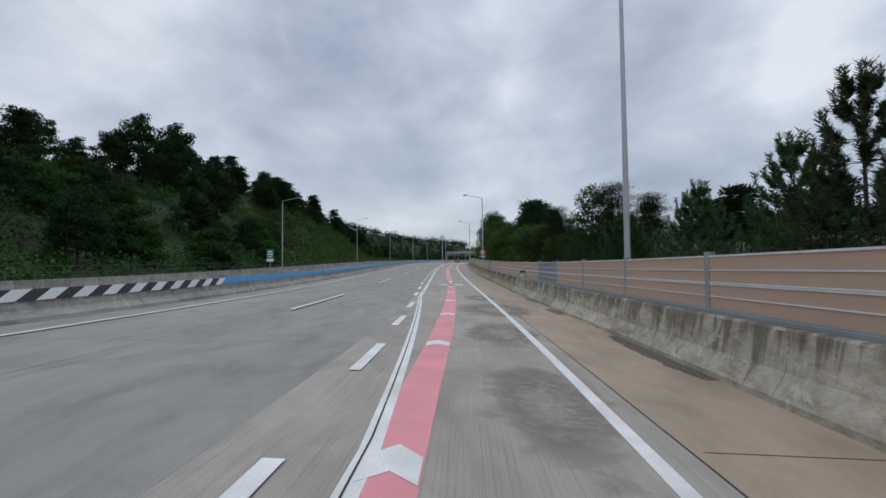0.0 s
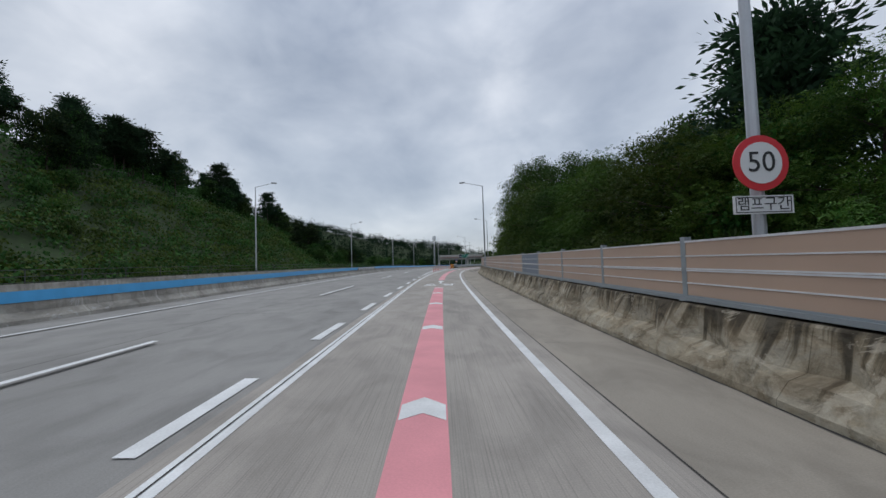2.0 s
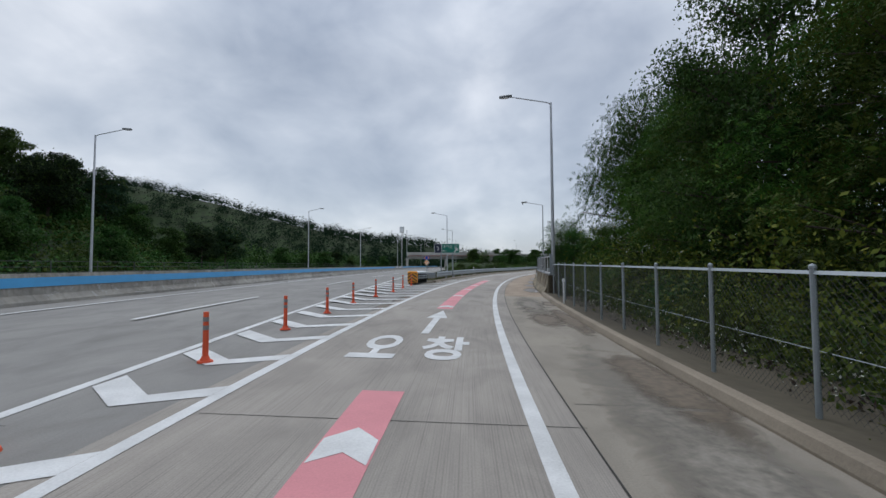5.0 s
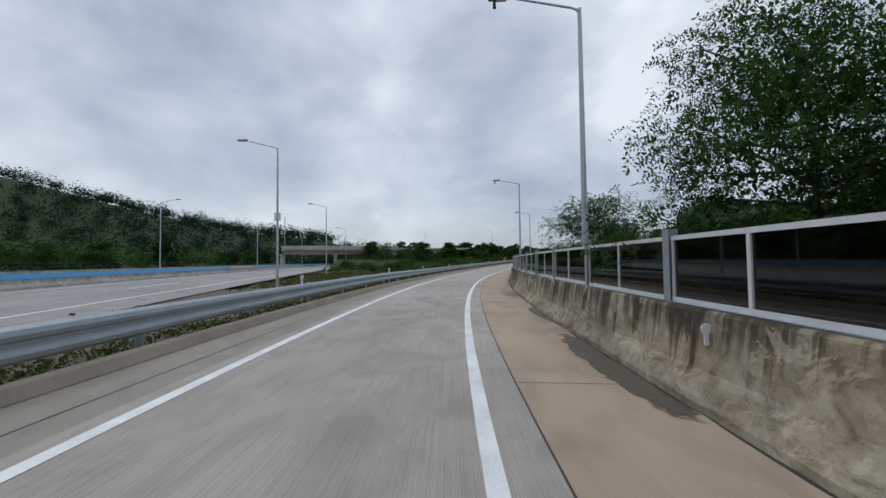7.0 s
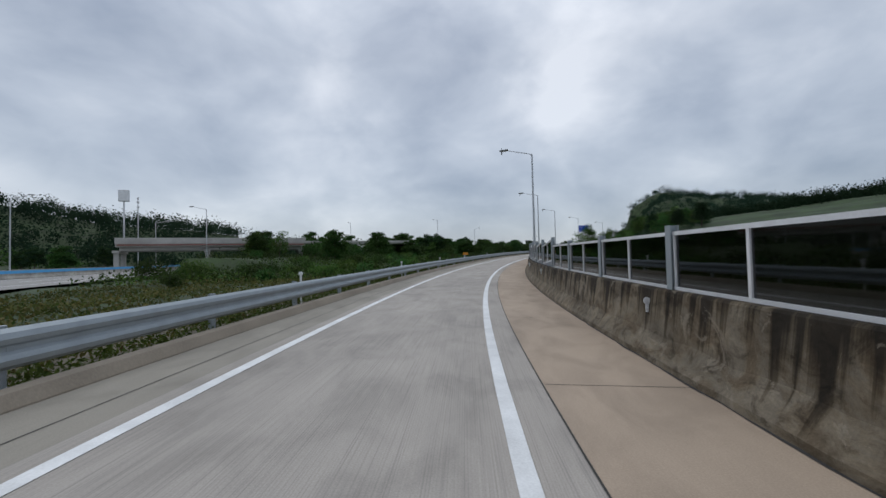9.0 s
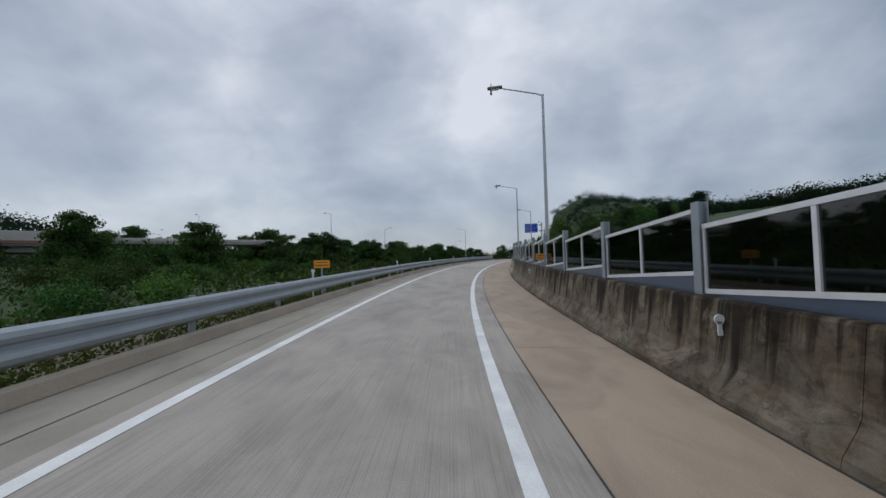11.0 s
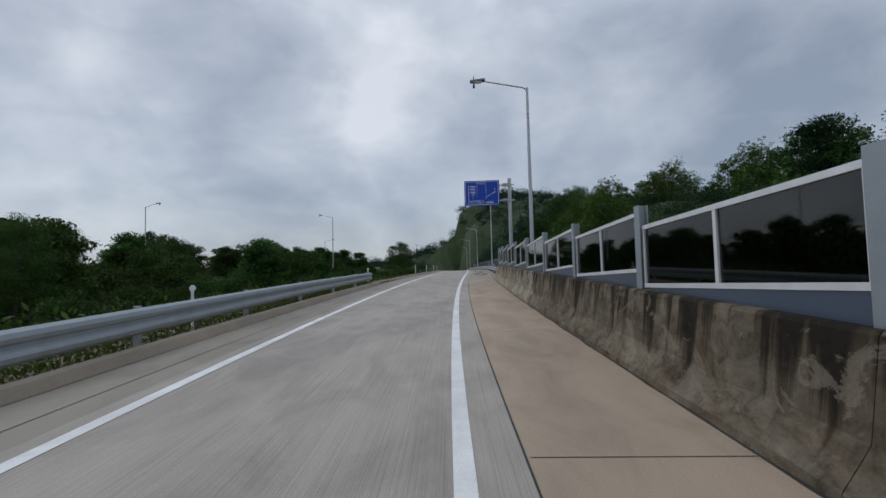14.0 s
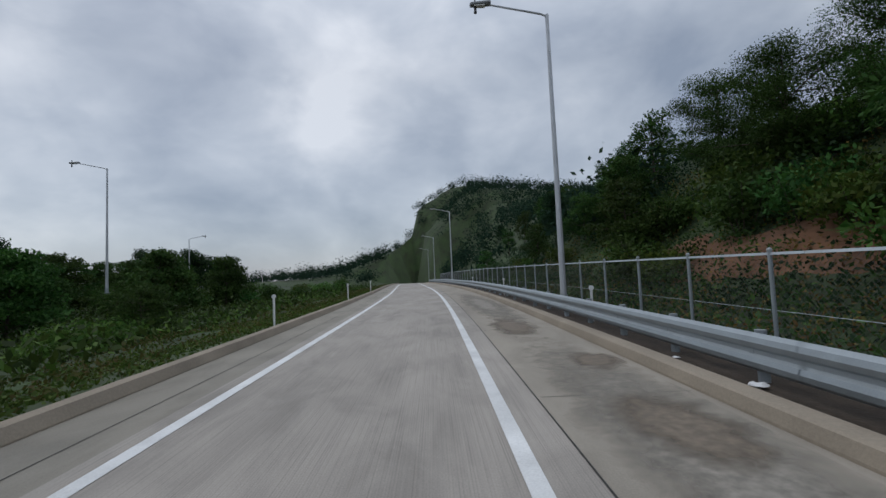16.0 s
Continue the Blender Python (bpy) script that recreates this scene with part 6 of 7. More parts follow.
def young_pine_tree(height, width, seed, label="young pine with upright candle shoots"):
    """Whorls of limbs that bend upwards into bottle-brush shoots."""
    rng = random.Random(seed)
    nr = np.random.default_rng(seed)
    segs, pts, aim = [(Vector((0, 0, -0.4)), Vector((0, 0, height)), 0.014 * height, 0.004)], [], []

    def brush(a, b, n):
        u = nr.uniform(0, 1, (n, 1))
        d = np.array(b) - np.array(a)
        d /= np.linalg.norm(d)
        out = nr.normal(size=(n, 3))
        out -= (out @ d)[:, None] * d
        out /= np.linalg.norm(out, axis=1, keepdims=True)
        pts.append(np.array(a) * (1 - u) + np.array(b) * u)
        aim.append(out * 0.75 + d * 0.65)

    brush((0, 0, height * 0.55), (0, 0, height), 260)
    for i in range(10):
        f = i / 9
        z = height * (0.06 + 0.82 * f)
        for j in range(6):
            a = j * 1.047 + i * 0.7 + rng.uniform(-0.3, 0.3)
            r = width * 0.5 * (1.0 - 0.85 * f ** 1.3) * rng.uniform(0.6, 1.12)
            c, e = math.cos(a), math.sin(a)
            k = Vector((c * r * 0.62, e * r * 0.62, z + 0.06 * r))
            q = Vector((c * r, e * r, z + 0.42 * r + 0.03 * height * rng.uniform(0.5, 1.6)))
            segs += [(Vector((0, 0, z)), k, 0.012, 0.008), (k, q, 0.009, 0.004)]
            brush(k * 0.6 + Vector((0, 0, 0.4 * z)), k, 60)
            brush(k, q, 120)
            for w in (-0.55, 0.55):
                tip = k + Vector((math.cos(a + w) * r * 0.34, math.sin(a + w) * r * 0.34, 0.26 * r + 0.02 * height))
                segs.append((k, tip, 0.007, 0.004))
                brush(k, tip, 90)
            brush(q, q + Vector((c * 0.02, e * 0.02, 0.05 * height * rng.uniform(0.6, 1.5))), 50)
    c, d = np.concatenate(pts), np.concatenate(aim)
    n = len(c)
    d = d / np.linalg.norm(d, axis=1, keepdims=True) * nr.uniform(0.10, 0.19, (n, 1))
    w = np.cross(d, nr.normal(size=(n, 3))); w *= 0.011 / np.linalg.norm(w, axis=1, keepdims=True)
    v = np.stack([c - w, c + w, c + d + w * 0.4, c + d - w * 0.4], 1)
    root = tagged(empty("pine_tree"), label, "tree")
    ob = new("trunk", limb_mesh("trunk", segs)); ob.parent = root
    ob = new("crown", quad_mesh("crown", v, LEAF_NEEDLE)); ob.parent = root
    return root


def bush(height, width, leaves, size, material, seed, label="dense dark green roadside bush"):
    rng = random.Random(seed)
    nr = np.random.default_rng(seed)
    segs, pts = [], []
    for i in range(9):
        a, r = i * 2.4, width * 0.42 * math.sqrt(rng.random())
        q = Vector((math.cos(a) * r, math.sin(a) * r, height * rng.uniform(0.45, 0.85)))
        segs.append((Vector((q.x * 0.2, q.y * 0.2, -0.3)), q, 0.03, 0.01))
        n = leaves // 9
        g = nr.normal(size=(n, 3)); g *= np.clip(np.abs(nr.normal(0.85, 0.25, (n, 1))), 0, 1.15) / np.linalg.norm(g, axis=1, keepdims=True)
        pts.append(np.array(q) * np.array([1, 1, 0.75]) + g * np.array([0.26 * width, 0.26 * width, 0.3 * height]))
    c = np.concatenate(pts)
    c = c[c[:, 2] > -0.2]
    root = tagged(empty("bush"), label, "bush")
    ob = new("trunk", limb_mesh("trunk", segs)); ob.parent = root
    ob = new("foliage", leaf_mesh("foliage", c, size, material, seed)); ob.parent = root
    return root


made = {}


def plant(kind, maker, x, y, z, turn, scale, group="", label=""):
    """The first of a kind is built, the rest are copies of it."""
    m = pose(x, y, z, 0, 0, turn) @ Matrix.Diagonal((scale[0], scale[0], scale[1], 1))
    if kind not in made:
        made[kind] = maker()
    ob = copy_thing(made[kind], Matrix.Identity(4))
    ob.matrix_basis = m
    if group:
        ob["group"] = group
    if label:
        ob["label"] = label
    return ob


KINDS = {
    "near_a": lambda: broad_tree(10.0, 7.4, 34000, 0.058, LEAF_BROAD, 11, 0.08, "tall dense broadleaf tree with dark green leaves", 0.03, 24, 0.0, 60),
    "near_b": lambda: broad_tree(9.4, 7.0, 40000, 0.055, LEAF_LIGHT, 26, 0.06, "tall locust tree with drooping feathery leaves", 0.05, 24, 0.40, 60),
    "broad_a": lambda: broad_tree(8.0, 6.0, 3900, 0.135, LEAF_BROAD, 27, 0.10, limbs=18),
    "broad_b": lambda: broad_tree(9.0, 5.4, 3900, 0.135, LEAF_BROAD, 12, 0.10, limbs=18),
    "light_a": lambda: broad_tree(7.0, 5.6, 5600, 0.09, LEAF_LIGHT, 13, 0.10, "light green locust tree with feathery leaves", 0.04, 16, 0.4),
    "light_b": lambda: broad_tree(6.0, 4.6, 4400, 0.085, LEAF_LIGHT, 14, 0.12, "light green feathery-leaved tree", 0.05, 13, 0.36),
    "near_c": lambda: broad_tree(8.4, 8.6, 52000, 0.052, LEAF_BROAD, 36, 0.24, "dark feathery-leaved locust tree with open crown", 0.02, 30, 0.36, 34),
    "round": lambda: broad_tree(4.0, 4.4, 11000, 0.06, LEAF_BROAD, 28, 0.05, "round dense shrub-like tree in the weeds", 0.05, 22, 0.0, 30),
    "pine_a": lambda: pine_tree(9.0, 6.0, 6500, 16),
    "pine_b": lambda: pine_tree(8.0, 4.6, 6000, 17),
    "pine_near": lambda: pine_tree(8.0, 4.6, 36000, 17, "dark green pine behind the noise wall", 0.032),
    "young_pine": lambda: young_pine_tree(6.0, 4.6, 18),
    "young_pine_b": lambda: young_pine_tree(5.4, 4.8, 54),
    "bush_a": lambda: bush(3.2, 3.6, 1300, 0.15, LEAF_BROAD, 19),
    "bush_b": lambda: bush(2.4, 3.2, 1200, 0.125, LEAF_LIGHT, 20, "light green roadside bush"),
    "bush_c": lambda: bush(3.0, 3.4, 2300, 0.105, LEAF_BROAD, 29, "dense dark green bush behind the wall"),
    "bush_d": lambda: bush(2.6, 3.2, 2300, 0.095, LEAF_LIGHT, 30, "bright green bush behind the wall"),
    "far_b": lambda: pine_tree(9.5, 5.6, 4600, 22, "dark pine on the ridge", 0.17),
    "ridge": lambda: broad_tree(9.0, 6.4, 6500, 0.15, LEAF_PINE, 61, 0.2, "dark woodland tree on the ridge", 0.0, 20, 0.0, 26),
    "slope": lambda: broad_tree(7.5, 6.6, 6500, 0.15, LEAF_BROAD, 62, 0.03, "dark green tree on the wooded slope", 0.0, 24, 0.0, 30),
}
rng = random.Random(5)


def zone(n, kinds, place, lo, hi, group):
    """n plants of mixed kinds where place() says."""
    for i in range(n):
        for _ in range(20):
            x, y = place()
            _, off, _ = road_coords(np.array([x]), np.array([y]))
            across = x - main_x(min(y, 420))
            if not -9.0 < float(off[0]) < 5.2 - 0.6 * ("bush" in kinds[0]) and not (-24.0 < across < 4.0 and y < 325):
                break
        else:
            continue
        z = float(ground_z(np.array([x]), np.array([y]))[0])
        k = kinds[rng.randrange(len(kinds))]
        s = rng.uniform(lo, hi)
        plant(k, KINDS[k], x, y, z, rng.uniform(0, 360), (s * rng.uniform(0.9, 1.15), s), group)


def by_ramp(s0, s1, o0, o1):
    def f():
        p = ramp(rng.uniform(s0, s1), rng.uniform(o0, o1))
        return p.x, p.y
    return f


def by_main(y0, y1, o0, o1):
    def f():
        p = main(rng.uniform(y0, y1), rng.uniform(o0, o1))
        return p.x, p.y
    return f


def row(spots, group, label=""):
    for s, o, k, sc, tall in spots:
        p = ramp(s, o)
        plant(k, KINDS[k], p.x, p.y, float(ground_z(np.array([p.x]), np.array([p.y]))[0]), rng.uniform(0, 360), (sc, tall), group)


# right of the exit lane
row([(30, 9.8, "near_b", 0.72, 0.66), (33.5, 11.0, "pine_near", 0.95, 0.8), (37, 9.8, "near_b", 0.75, 0.68), (41, 11.0, "pine_near", 0.9, 0.88), (44, 9.8, "near_b", 0.8, 0.7), (47.5, 10.4, "near_b", 0.85, 0.74), (50.5, 9.2, "near_b", 0.85, 0.7)], "trees behind the noise wall")
row([(-7.4, 9.6, "young_pine", 1.25, 1.2), (-3.6, 10.6, "young_pine_b", 1.2, 1.2), (0.0, 9.2, "young_pine", 0.95, 0.95), (3.5, 10.8, "young_pine_b", 1.05, 1.0), (7.5, 8.8, "young_pine", 0.9, 0.88), (12, 9.6, "young_pine_b", 0.95, 1.0), (16.5, 9.0, "young_pine", 0.8, 0.85), (-11.5, 10.8, "young_pine_b", 1.2, 1.25)], "young pines behind the noise wall")
zone(14, ["young_pine", "pine_near", "young_pine_b"], by_ramp(8, 36, 9.5, 15), 0.65, 0.9, "trees behind the noise wall")
zone(12, ["pine_a", "broad_a", "pine_b"], by_ramp(-20, 44, 14, 26), 0.48, 0.66, "trees behind the noise wall")
zone(12, ["light_a", "broad_a", "light_b"], by_ramp(30, 60, 8, 12), 0.6, 0.8, "trees behind the noise wall")
row([(53 + 3.5 * i, 8.3 + 0.9 * (i % 2) + 0.5 * math.sin(i * 2.1), ("near_b", "near_a", "near_b", "near_b")[i % 4], (0.95 if i < 9 else 1.12) + 0.1 * math.sin(i * 1.7), float(np.interp(i, [0, 4, 8, 10, 11, 12, 13], [0.74, 0.9, 1.1, 1.4, 1.45, 0.95, 0.8])) + 0.07 * math.sin(i * 2.9)) for i in range(14)], "trees behind the noise wall")
row([(102 + 3.3 * i, 9.0 + 0.8 * (i % 2) + 0.06 * i, ("near_a", "near_b", "near_b")[i % 3], 1.0 + 0.08 * math.sin(i * 1.3), float(np.interp(i, [0, 3, 5, 8], [0.85, 0.88, 1.1, 1.22])) + 0.1 * math.sin(i * 2.3)) for i in range(9)], "trees behind the fence")
zone(16, ["broad_a", "broad_b", "pine_a"], by_ramp(40, 138, 12.5, 22), 0.9, 1.2, "trees on the right slope")
zone(16, ["bush_a", "bush_b"], by_ramp(-26, 60, 5.8, 8.5), 0.6, 0.9, "undergrowth behind the wall")
zone(20, ["bush_c", "bush_d"], by_ramp(58, 96, 5.4, 7.0), 0.7, 1.0, "undergrowth behind the wall")
zone(30, ["bush_d", "bush_d", "bush_c"], by_ramp(98, 141, 4.9, 6.6), 0.55, 0.85, "undergrowth behind the fence")
row([(137.6, 9.0, "near_c", 0.85, 1.6), (134.5, 9.4, "near_b", 0.95, 0.95), (139.5, 9.8, "near_b", 0.72, 0.8), (136, 12.5, "near_b", 1.0, 1.25), (134, 11.5, "near_a", 1.0, 1.3), (150, 9.5, "light_b", 0.7, 0.62), (142.5, 8.0, "near_a", 0.66, 0.5), (155.0, 5.8, "near_c", 0.68, 0.84), (166.5, 5.7, "near_c", 0.6, 0.6), (174, 8.2, "near_a", 0.5, 0.46), (179, 9.5, "near_a", 0.45, 0.42), (153.5, 8.6, "light_a", 0.85, 0.75), (158, 9.5, "light_a", 0.9, 0.8), (148, 8.0, "light_b", 0.7, 0.7), (289, 7.2, "light_a", 0.72, 0.72), (293, 10, "light_b", 0.9, 0.9),
     (358.2, 13.4, "near_a", 0.72, 0.6), (363.2, 14.2, "near_a", 0.68, 0.58), (354.6, 14.6, "near_a", 0.66, 0.58), (369.5, 12.6, "slope", 0.62, 0.62), (371, 12, "slope", 0.55, 0.5), (293.4, 8.6, "near_b", 0.66, 0.75), (343.8, 11.6, "near_b", 0.66, 0.5), (346.6, 15.2, "near_b", 0.62, 0.46), (341, 9.5, "light_b", 0.6, 0.55), (349, 17, "light_a", 0.7, 0.7), (364, 9.5, "broad_a", 0.6, 0.55), (346.2, -7.9, "round", 0.82, 1.12)], "single trees beside the ramp")
zone(14, ["bush_a", "bush_b"], by_ramp(146, 182, 5.5, 11), 0.6, 1.0, "bushes behind the glass wall")
zone(12, ["bush_a"], by_ramp(182, 282, 11, 22), 0.5, 0.75, "bushes behind the glass wall")
zone(12, ["light_a", "broad_a", "light_b"], by_ramp(298, 334, 8, 15), 0.4, 0.6, "trees on the slope above the ramp")
zone(16, ["broad_a", "broad_b", "light_a", "pine_a"], by_ramp(306, 344, 15, 34), 0.5, 0.7, "trees on the slope above the ramp")
zone(10, ["light_a", "light_b"], by_ramp(340, 352, 20, 34), 0.6, 0.85, "trees on the slope above the ramp")
zone(26, ["slope", "broad_b", "pine_b", "broad_a"], by_ramp(362, 440, 9, 40), 0.45, 0.68, "trees on the slope above the ramp")
zone(10, ["bush_b"], by_ramp(340, 430, 5.6, 9), 0.4, 0.7, "undergrowth behind the fence")
# left of the ramp
zone(50, ["bush_c", "bush_d", "bush_c"], by_ramp(226, 345, -34, -13), 0.6, 0.95, "bushes below the ramp")
zone(34, ["slope", "slope", "light_b"], by_ramp(264, 345, -62, -34), 0.7, 0.95, "small trees below the ramp")
zone(24, ["bush_a"], by_ramp(262, 345, -58, -32), 1.1, 1.5, "bushes below the ramp")
zone(30, ["bush_a", "bush_a", "bush_b"], by_ramp(345, 440, -40, -11), 0.6, 1.05, "bushes left of the ramp")
zone(22, ["slope", "broad_a", "light_b"], by_ramp(356, 440, -52, -26), 0.6, 0.85, "small trees left of the ramp")
zone(26, ["slope", "ridge", "slope"], by_ramp(306, 430, -58, -33), 0.8, 1.02, "taller trees left of the ramp")
zone(24, ["bush_a", "bush_b"], by_main(215, 290, 8, 40), 0.4, 0.7, "bushes between ramp and overpass")
row([(318, -24, "near_a", 0.62, 0.66), (326, -30, "near_a", 0.7, 0.72), (322, -19, "round", 1.1, 1.15), (333, -26, "near_a", 0.6, 0.6), (312, -36, "slope", 1.0, 0.95), (338, -34, "slope", 0.9, 0.95), (352, -22, "round", 1.2, 1.3), (360, -30, "slope", 0.8, 0.85), (366, -16, "round", 0.8, 0.85), (300, -42, "slope", 1.0, 1.0)], "taller trees left of the ramp")
# left slope of the expressway
zone(50, ["slope", "slope", "ridge"], by_main(-10, 68, -46, -25.5), 0.6, 0.85, "woods on the left slope")
zone(40, ["ridge", "far_b", "slope"], by_main(24, 150, -58, -43), 0.6, 0.85, "woods on the left ridge")
zone(16, ["far_b", "ridge"], by_main(66, 150, -45, -41), 0.65, 0.95, "woods on the left ridge")
zone(18, ["ridge", "slope"], by_main(140, 182, -52, -27), 0.6, 0.95, "woods on the left slope")
zone(26, ["slope", "ridge"], by_main(185, 325, -60, -27), 0.5, 0.9, "trees beyond the opposite road")
zone(22, ["bush_a", "bush_b"], by_main(66, 175, -40, -23.5), 0.5, 1.0, "bushes on the left slope")


# ---- woods and undergrowth too many to count ----
def cover(name, label, n, place, size, material, height, seed, clump=1):
    """Foliage spread over the ground within a region."""
    r = np.random.default_rng(seed)
    x, y = place(r, n)
    s, o, _ = road_coords(x, y)
    mo = x - main_x_of(np.clip(y, -80, 420))
    keep = ~((o > -5.45) & (o < 3.6)) & ~((mo > -22.5) & (mo < 2.9) & (y < 430)) & ~((y < 141) & (o < 0) & (mo > 0))
    x, y, s, o = x[keep], y[keep], s[keep], o[keep]
    z = ground_z(x, y)
    bank = (o > -8.2) & (o < -5.0) & (s > 144)
    z = np.where(bank, np.interp(s, SG, RZ) - np.interp(s, SC, E) / 100 * o - 0.35 + 0.45 * (o + 8.2) / 2.8, z)
    k = clump
    x, y, z = np.repeat(x, k), np.repeat(y, k), np.repeat(z, k)
    c = np.stack([x + np.clip(r.normal(0, 0.6 * height, len(x)), -height, height), y + np.clip(r.normal(0, 0.6 * height, len(x)), -height, height), z + np.abs(r.normal(0.35, 0.45, len(x))) * height], 1)
    ob = new(name, leaf_mesh(name, c, size, material, seed))
    return tagged(ob, label, "foliage", kind="stuff")


def strip_main(y0, y1, o0, o1):
    def f(r, n):
        y, o = r.uniform(y0, y1, n), r.uniform(o0, o1, n)
        return main_x_of(y) + o, y
    return f


def strip_ramp(s0, s1, o0, o1):
    def f(r, n):
        s, o = r.uniform(s0, s1, n), r.uniform(o0, o1, n)
        a = np.interp(s, SG, TH)
        return np.interp(s, SG, RX) + np.cos(a) * o, np.interp(s, SG, RY) - np.sin(a) * o
    return f


def rect(x0, x1, y0, y1):
    return lambda r, n: (r.uniform(x0, x1, n), r.uniform(y0, y1, n))


def canopy(name, label, n, place, radius, height, per, size, material, seed, edge=9.0, left=12.0):
    """Woods seen from afar: many uneven crowns side by side, leafy at their rims."""
    r = np.random.default_rng(seed)
    x, y = place(r, n)
    s, o, _ = road_coords(x, y)
    mo = x - main_x_of(np.clip(y, -80, 420))
    keep = ~((o > -left) & (o < edge)) & ~((mo > -22.4 - radius) & (mo < 7) & (y < 322))
    x, y = x[keep], y[keep]
    n = len(x)
    k = r.uniform(0.55, 1.3, n)
    z = ground_z(x, y) + height * k * 0.28
    g = r.normal(size=(n, per, 3)); g[:, :, 2] = np.abs(g[:, :, 2]) * 1.1 - 0.45
    g /= np.linalg.norm(g, axis=2, keepdims=True)
    g *= r.uniform(0.2, 1.08, (n, per, 1)) ** 0.6
    spread = k[:, None] * np.array([radius, radius, height * 0.55])
    c = np.stack([x, y, z], 1)
    turned = g.copy(); turned[:, :, 2] = turned[:, :, 2] * 0.8 + 0.3
    ob = new(name, leaf_mesh(name, (c[:, None] + g * spread[:, None]).reshape(-1, 3), size, material, seed, outward=turned.reshape(-1, 3)))
    return tagged(ob, label, "woods", kind="stuff")


canopy("slope_shrubs", "low dense shrubs covering the left slope", 2100, strip_main(-20, 185, -60, -23.5), 2.1, 2.2, 58, 0.17, LEAF_BROAD, 31)
canopy("slope_shrubs", "lighter creepers and shrubs on the left slope", 900, strip_main(60, 165, -42, -23.5), 1.9, 1.5, 70, 0.16, LEAF_LIGHT, 32)
canopy("far_woods", "trees behind the left ridge", 300, strip_main(100, 175, -110, -52), 2.6, 5.0, 70, 0.3, LEAF_PINE, 50)
cover("undergrowth", "tangled undergrowth on the right slope", 9000, strip_ramp(-30, 142, 4.4, 15), 0.11, LEAF_BROAD, 0.8, 33, 4)
cover("undergrowth", "undergrowth behind the glass wall", 6000, strip_ramp(142, 300, 5, 40), 0.2, LEAF_BROAD, 0.8, 34, 4)
for s0, s1, n in ((326, 350, 210), (350, 366, 110), (366, 402, 230)):
    canopy("slope_shrubs", "green shrubs on the slope above the ramp", n // 2, strip_ramp(s0, s1, 6.3, 30), 1.0, 1.4, 200, 0.06, LEAF_BROAD, 51 + n, 6.0)
    canopy("slope_shrubs", "dark shrubs on the slope above the ramp", n, strip_ramp(s0, s1, 6.3, 34), 1.2, 1.6, 200, 0.065, LEAF_PINE, 52 + n, 6.0)
cover("undergrowth", "undergrowth on the slope above the ramp", 11000, strip_ramp(290, 400, 4.8, 30), 0.075, LEAF_PINE, 0.5, 35, 5)
cover("undergrowth", "dry reddish weeds on the slope above the ramp", 3500, strip_ramp(344, 378, 5.0, 16), 0.06, LEAF_DRY, 0.3, 46, 5)
cover("undergrowth", "dense low scrub left of the ramp", 17000, strip_ramp(222, 440, -60, -9.5), 0.17, LEAF_BROAD, 0.9, 36, 4)
cover("undergrowth", "lighter scrub left of the ramp", 8000, strip_ramp(222, 440, -40, -9.0), 0.13, LEAF_LIGHT, 0.7, 47, 4)
cover("undergrowth", "yellow-green weeds left of the ramp", 18000, strip_ramp(144, 430, -12, -5.9), 0.055, LEAF_GRASS, 0.20, 37, 4)
cover("undergrowth", "green grass below the kerb left of the ramp", 9000, strip_ramp(318, 400, -9.5, -5.6), 0.05, LEAF_LIGHT, 0.13, 48, 4)
cover("undergrowth", "weeds between ramp and main road", 11000, strip_ramp(146, 240, -30, -7.5), 0.10, LEAF_GRASS, 0.25, 38, 6)
cover("undergrowth", "dark tangled weeds behind the slope fence", 5200, strip_ramp(331, 430, 4.6, 8.5), 0.08, LEAF_BROAD, 0.5, 57, 5)
cover("undergrowth", "brown dry weeds behind the slope fence", 2200, strip_ramp(331, 400, 4.6, 9.5), 0.06, LEAF_DRY, 0.35, 58, 4)
zone(16, ["slope", "broad_a"], by_ramp(318, 400, -52, -24), 0.75, 0.95, "taller trees left of the ramp")
# the tallest trees across the opposite road
for y, o, tall in ((53, -44, 1.3), (48, -46, 1.2), (58, -45.5, 1.15)):
    p = main(y, o)
    plant("ridge", KINDS["ridge"], p.x, p.y, float(ground_z(np.array([p.x]), np.array([p.y]))[0]), rng.uniform(0, 360), (1.1, tall), "trees on the left hill")
row([(26.5, 10.2, "near_b", 0.7, 0.48), (22.5, 9.6, "young_pine", 0.9, 0.7), (29, 12.5, "near_a", 0.8, 0.5), (19.5, 10.5, "near_b", 0.7, 0.42)], "trees behind the noise wall")
row([(153.0, 6.4, "near_a", 0.5, 0.6), (330, 9.4, "near_b", 0.5, 0.7), (322, 9.0, "near_b", 0.6, 0.6)], "single trees beside the ramp")
zone(30, ["bush_a", "bush_b"], by_ramp(338, 364, 8, 15), 0.6, 0.9, "undergrowth behind the fence")
cover("verge_weeds", "short weeds under the guard rail", 7000, strip_ramp(144, 326, -6.6, -5.5), 0.045, LEAF_LIGHT, 0.16, 53, 5)
cover("verge_weeds", "dry brown weeds behind the kerb and fence", 5000, strip_ramp(95, 131, 3.05, 4.4), 0.05, LEAF_BROWN, 0.32, 63, 5)
cover("undergrowth", "yellow-green thicket above the fence", 1500, strip_ramp(96, 134, 5.2, 6.4), 0.06, LEAF_YELLOW, 2.1, 64, 16)
cover("undergrowth", "leafy green thicket behind the fence", 2600, strip_ramp(96, 134, 4.6, 6.2), 0.055, LEAF_LIGHT, 1.2, 65, 14)
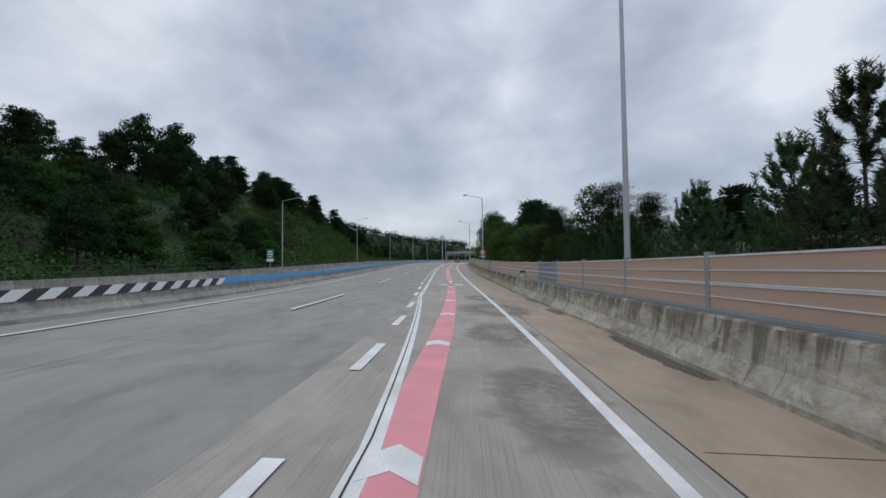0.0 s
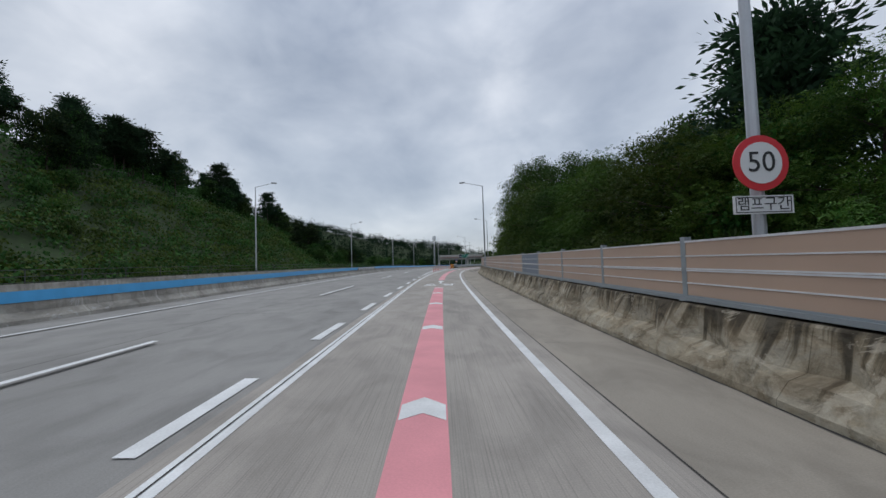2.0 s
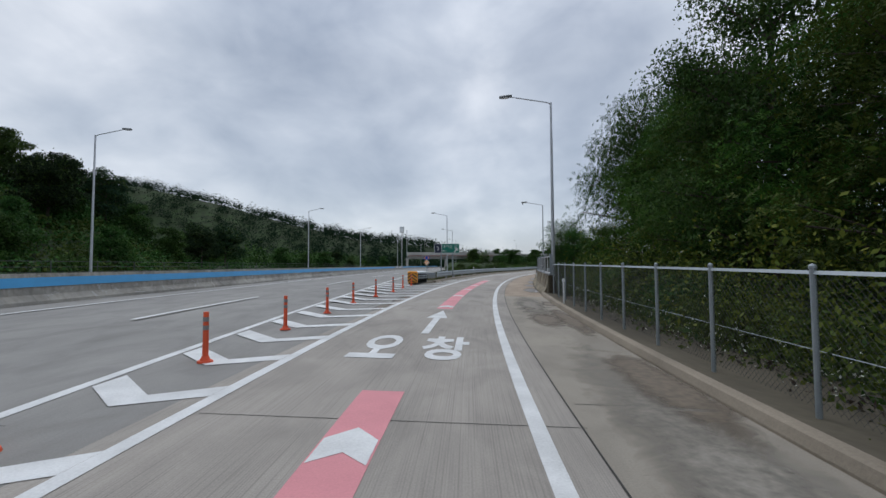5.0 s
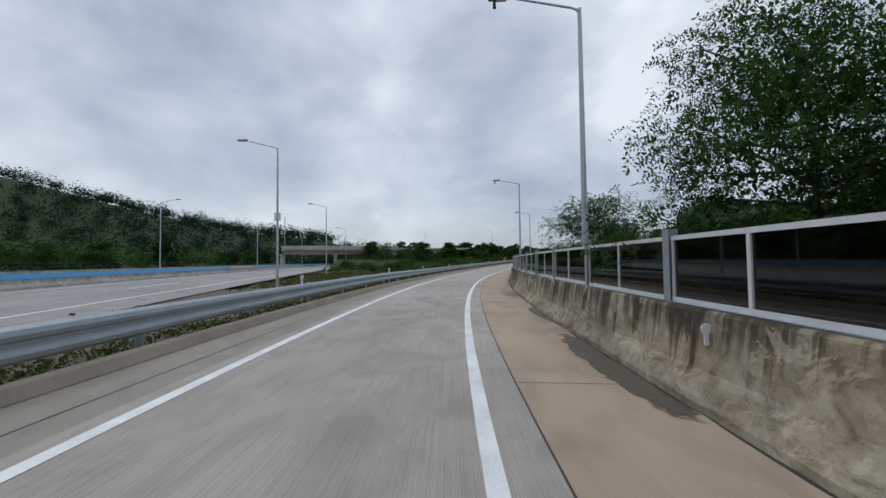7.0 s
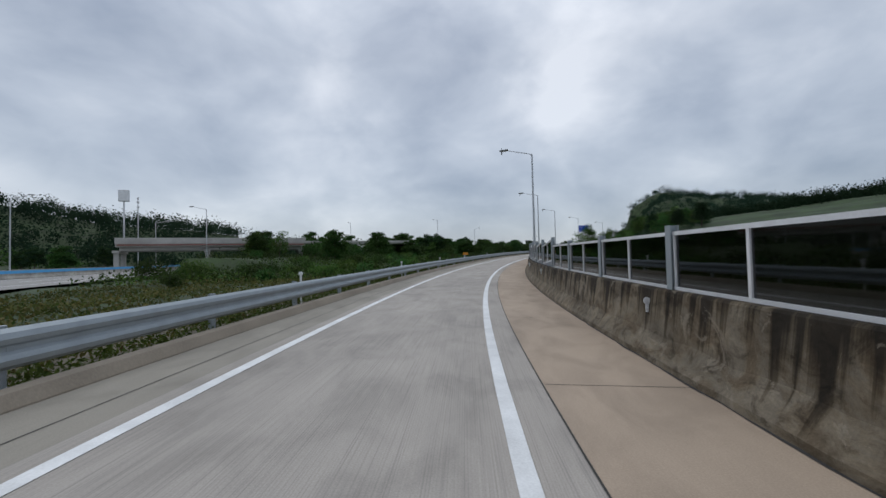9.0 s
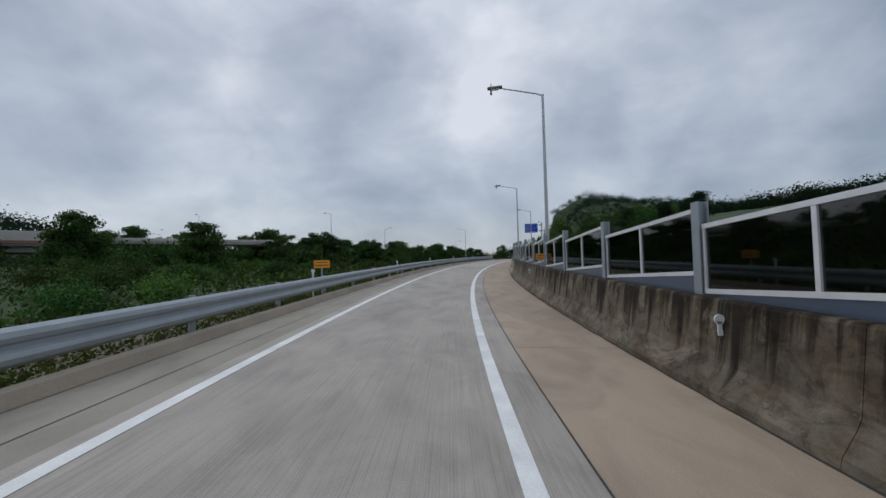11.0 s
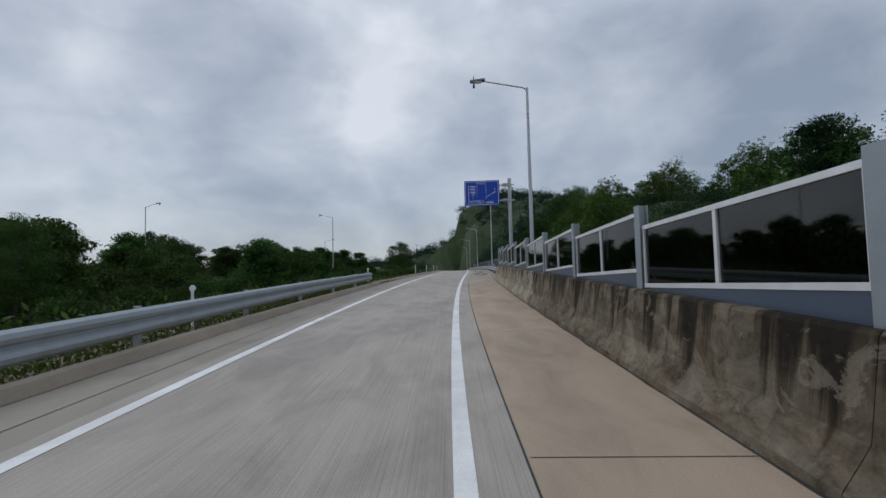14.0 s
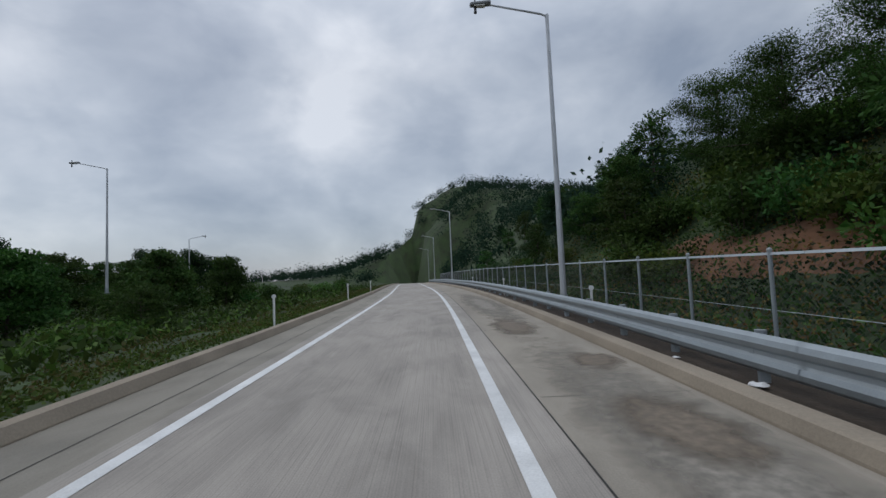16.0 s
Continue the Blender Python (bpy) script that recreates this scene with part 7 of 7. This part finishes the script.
cover("undergrowth", "small white flowers in the thicket", 420, strip_ramp(104, 130, 4.0, 5.0), 0.03, PETAL, 0.75, 66, 6)
cover("verge_weeds", "weeds in the earth behind the kerb", 2500, strip_ramp(96, 131, 3.1, 5.0), 0.06, LEAF_BROAD, 0.25, 39, 4)
canopy("far_woods", "dark wooded ridge beyond the overpass", 1600, rect(-330, 60, 330, 440), 4.2, 8.0, 76, 0.42, LEAF_HAZY, 41)
canopy("far_woods", "dark wooded hill that the ramp heads for", 1250, rect(205, 370, 315, 470), 3.0, 5.6, 100, 0.30, LEAF_HAZY, 42)
canopy("far_woods", "wooded rise right of the ramp", 800, rect(165, 300, 190, 300), 2.8, 5.2, 100, 0.28, LEAF_HAZY, 43)
canopy("far_woods", "woods on the far left hills", 1000, rect(-330, -60, 180, 330), 4.4, 8.0, 60, 0.46, LEAF_HAZY, 44)
canopy("far_woods", "scrub beyond the overpass", 700, rect(20, 210, 305, 470), 2.6, 4.2, 80, 0.28, LEAF_HAZY, 45, left=55.0)
canopy("far_woods", "woods beyond the opposite road", 500, strip_main(182, 330, -120, -34), 3.2, 6.4, 90, 0.32, LEAF_BROAD, 49)

# bare red soil on the slope
verts, faces = [], []
rows_s, rows_o = frange(351.0, 363.0, 0.6), frange(8.0, 10.7, 0.3)
for i, s in enumerate(rows_s):
    for j, o in enumerate(rows_o):
        p = ramp(s, o + 0.3 * math.sin(s))
        edge = math.hypot((s - 357) / 6, (o - 9.35) / 1.15)
        p.z = float(ground_z(np.array([p.x]), np.array([p.y]))[0]) + 0.06 + 0.10 * math.sin(i * 1.3 + j) * math.cos(j * 0.9) + 0.22 * (1 - edge ** 2)
        verts.append(p)
n = len(rows_o)
for i in range(len(rows_s) - 1):
    for j in range(n - 1):
        faces.append((i * n + j, i * n + j + 1, (i + 1) * n + j + 1, (i + 1) * n + j))
tagged(mesh_object("bare_soil", verts, faces, SOIL_RED, True), "bare red-brown soil showing on the slope", "soil", kind="structure")

# the first plant of each kind was only the pattern for its copies
for kind in list(made):
    for o in (*made[kind].children_recursive, made[kind]):
        bpy.data.objects.remove(o)
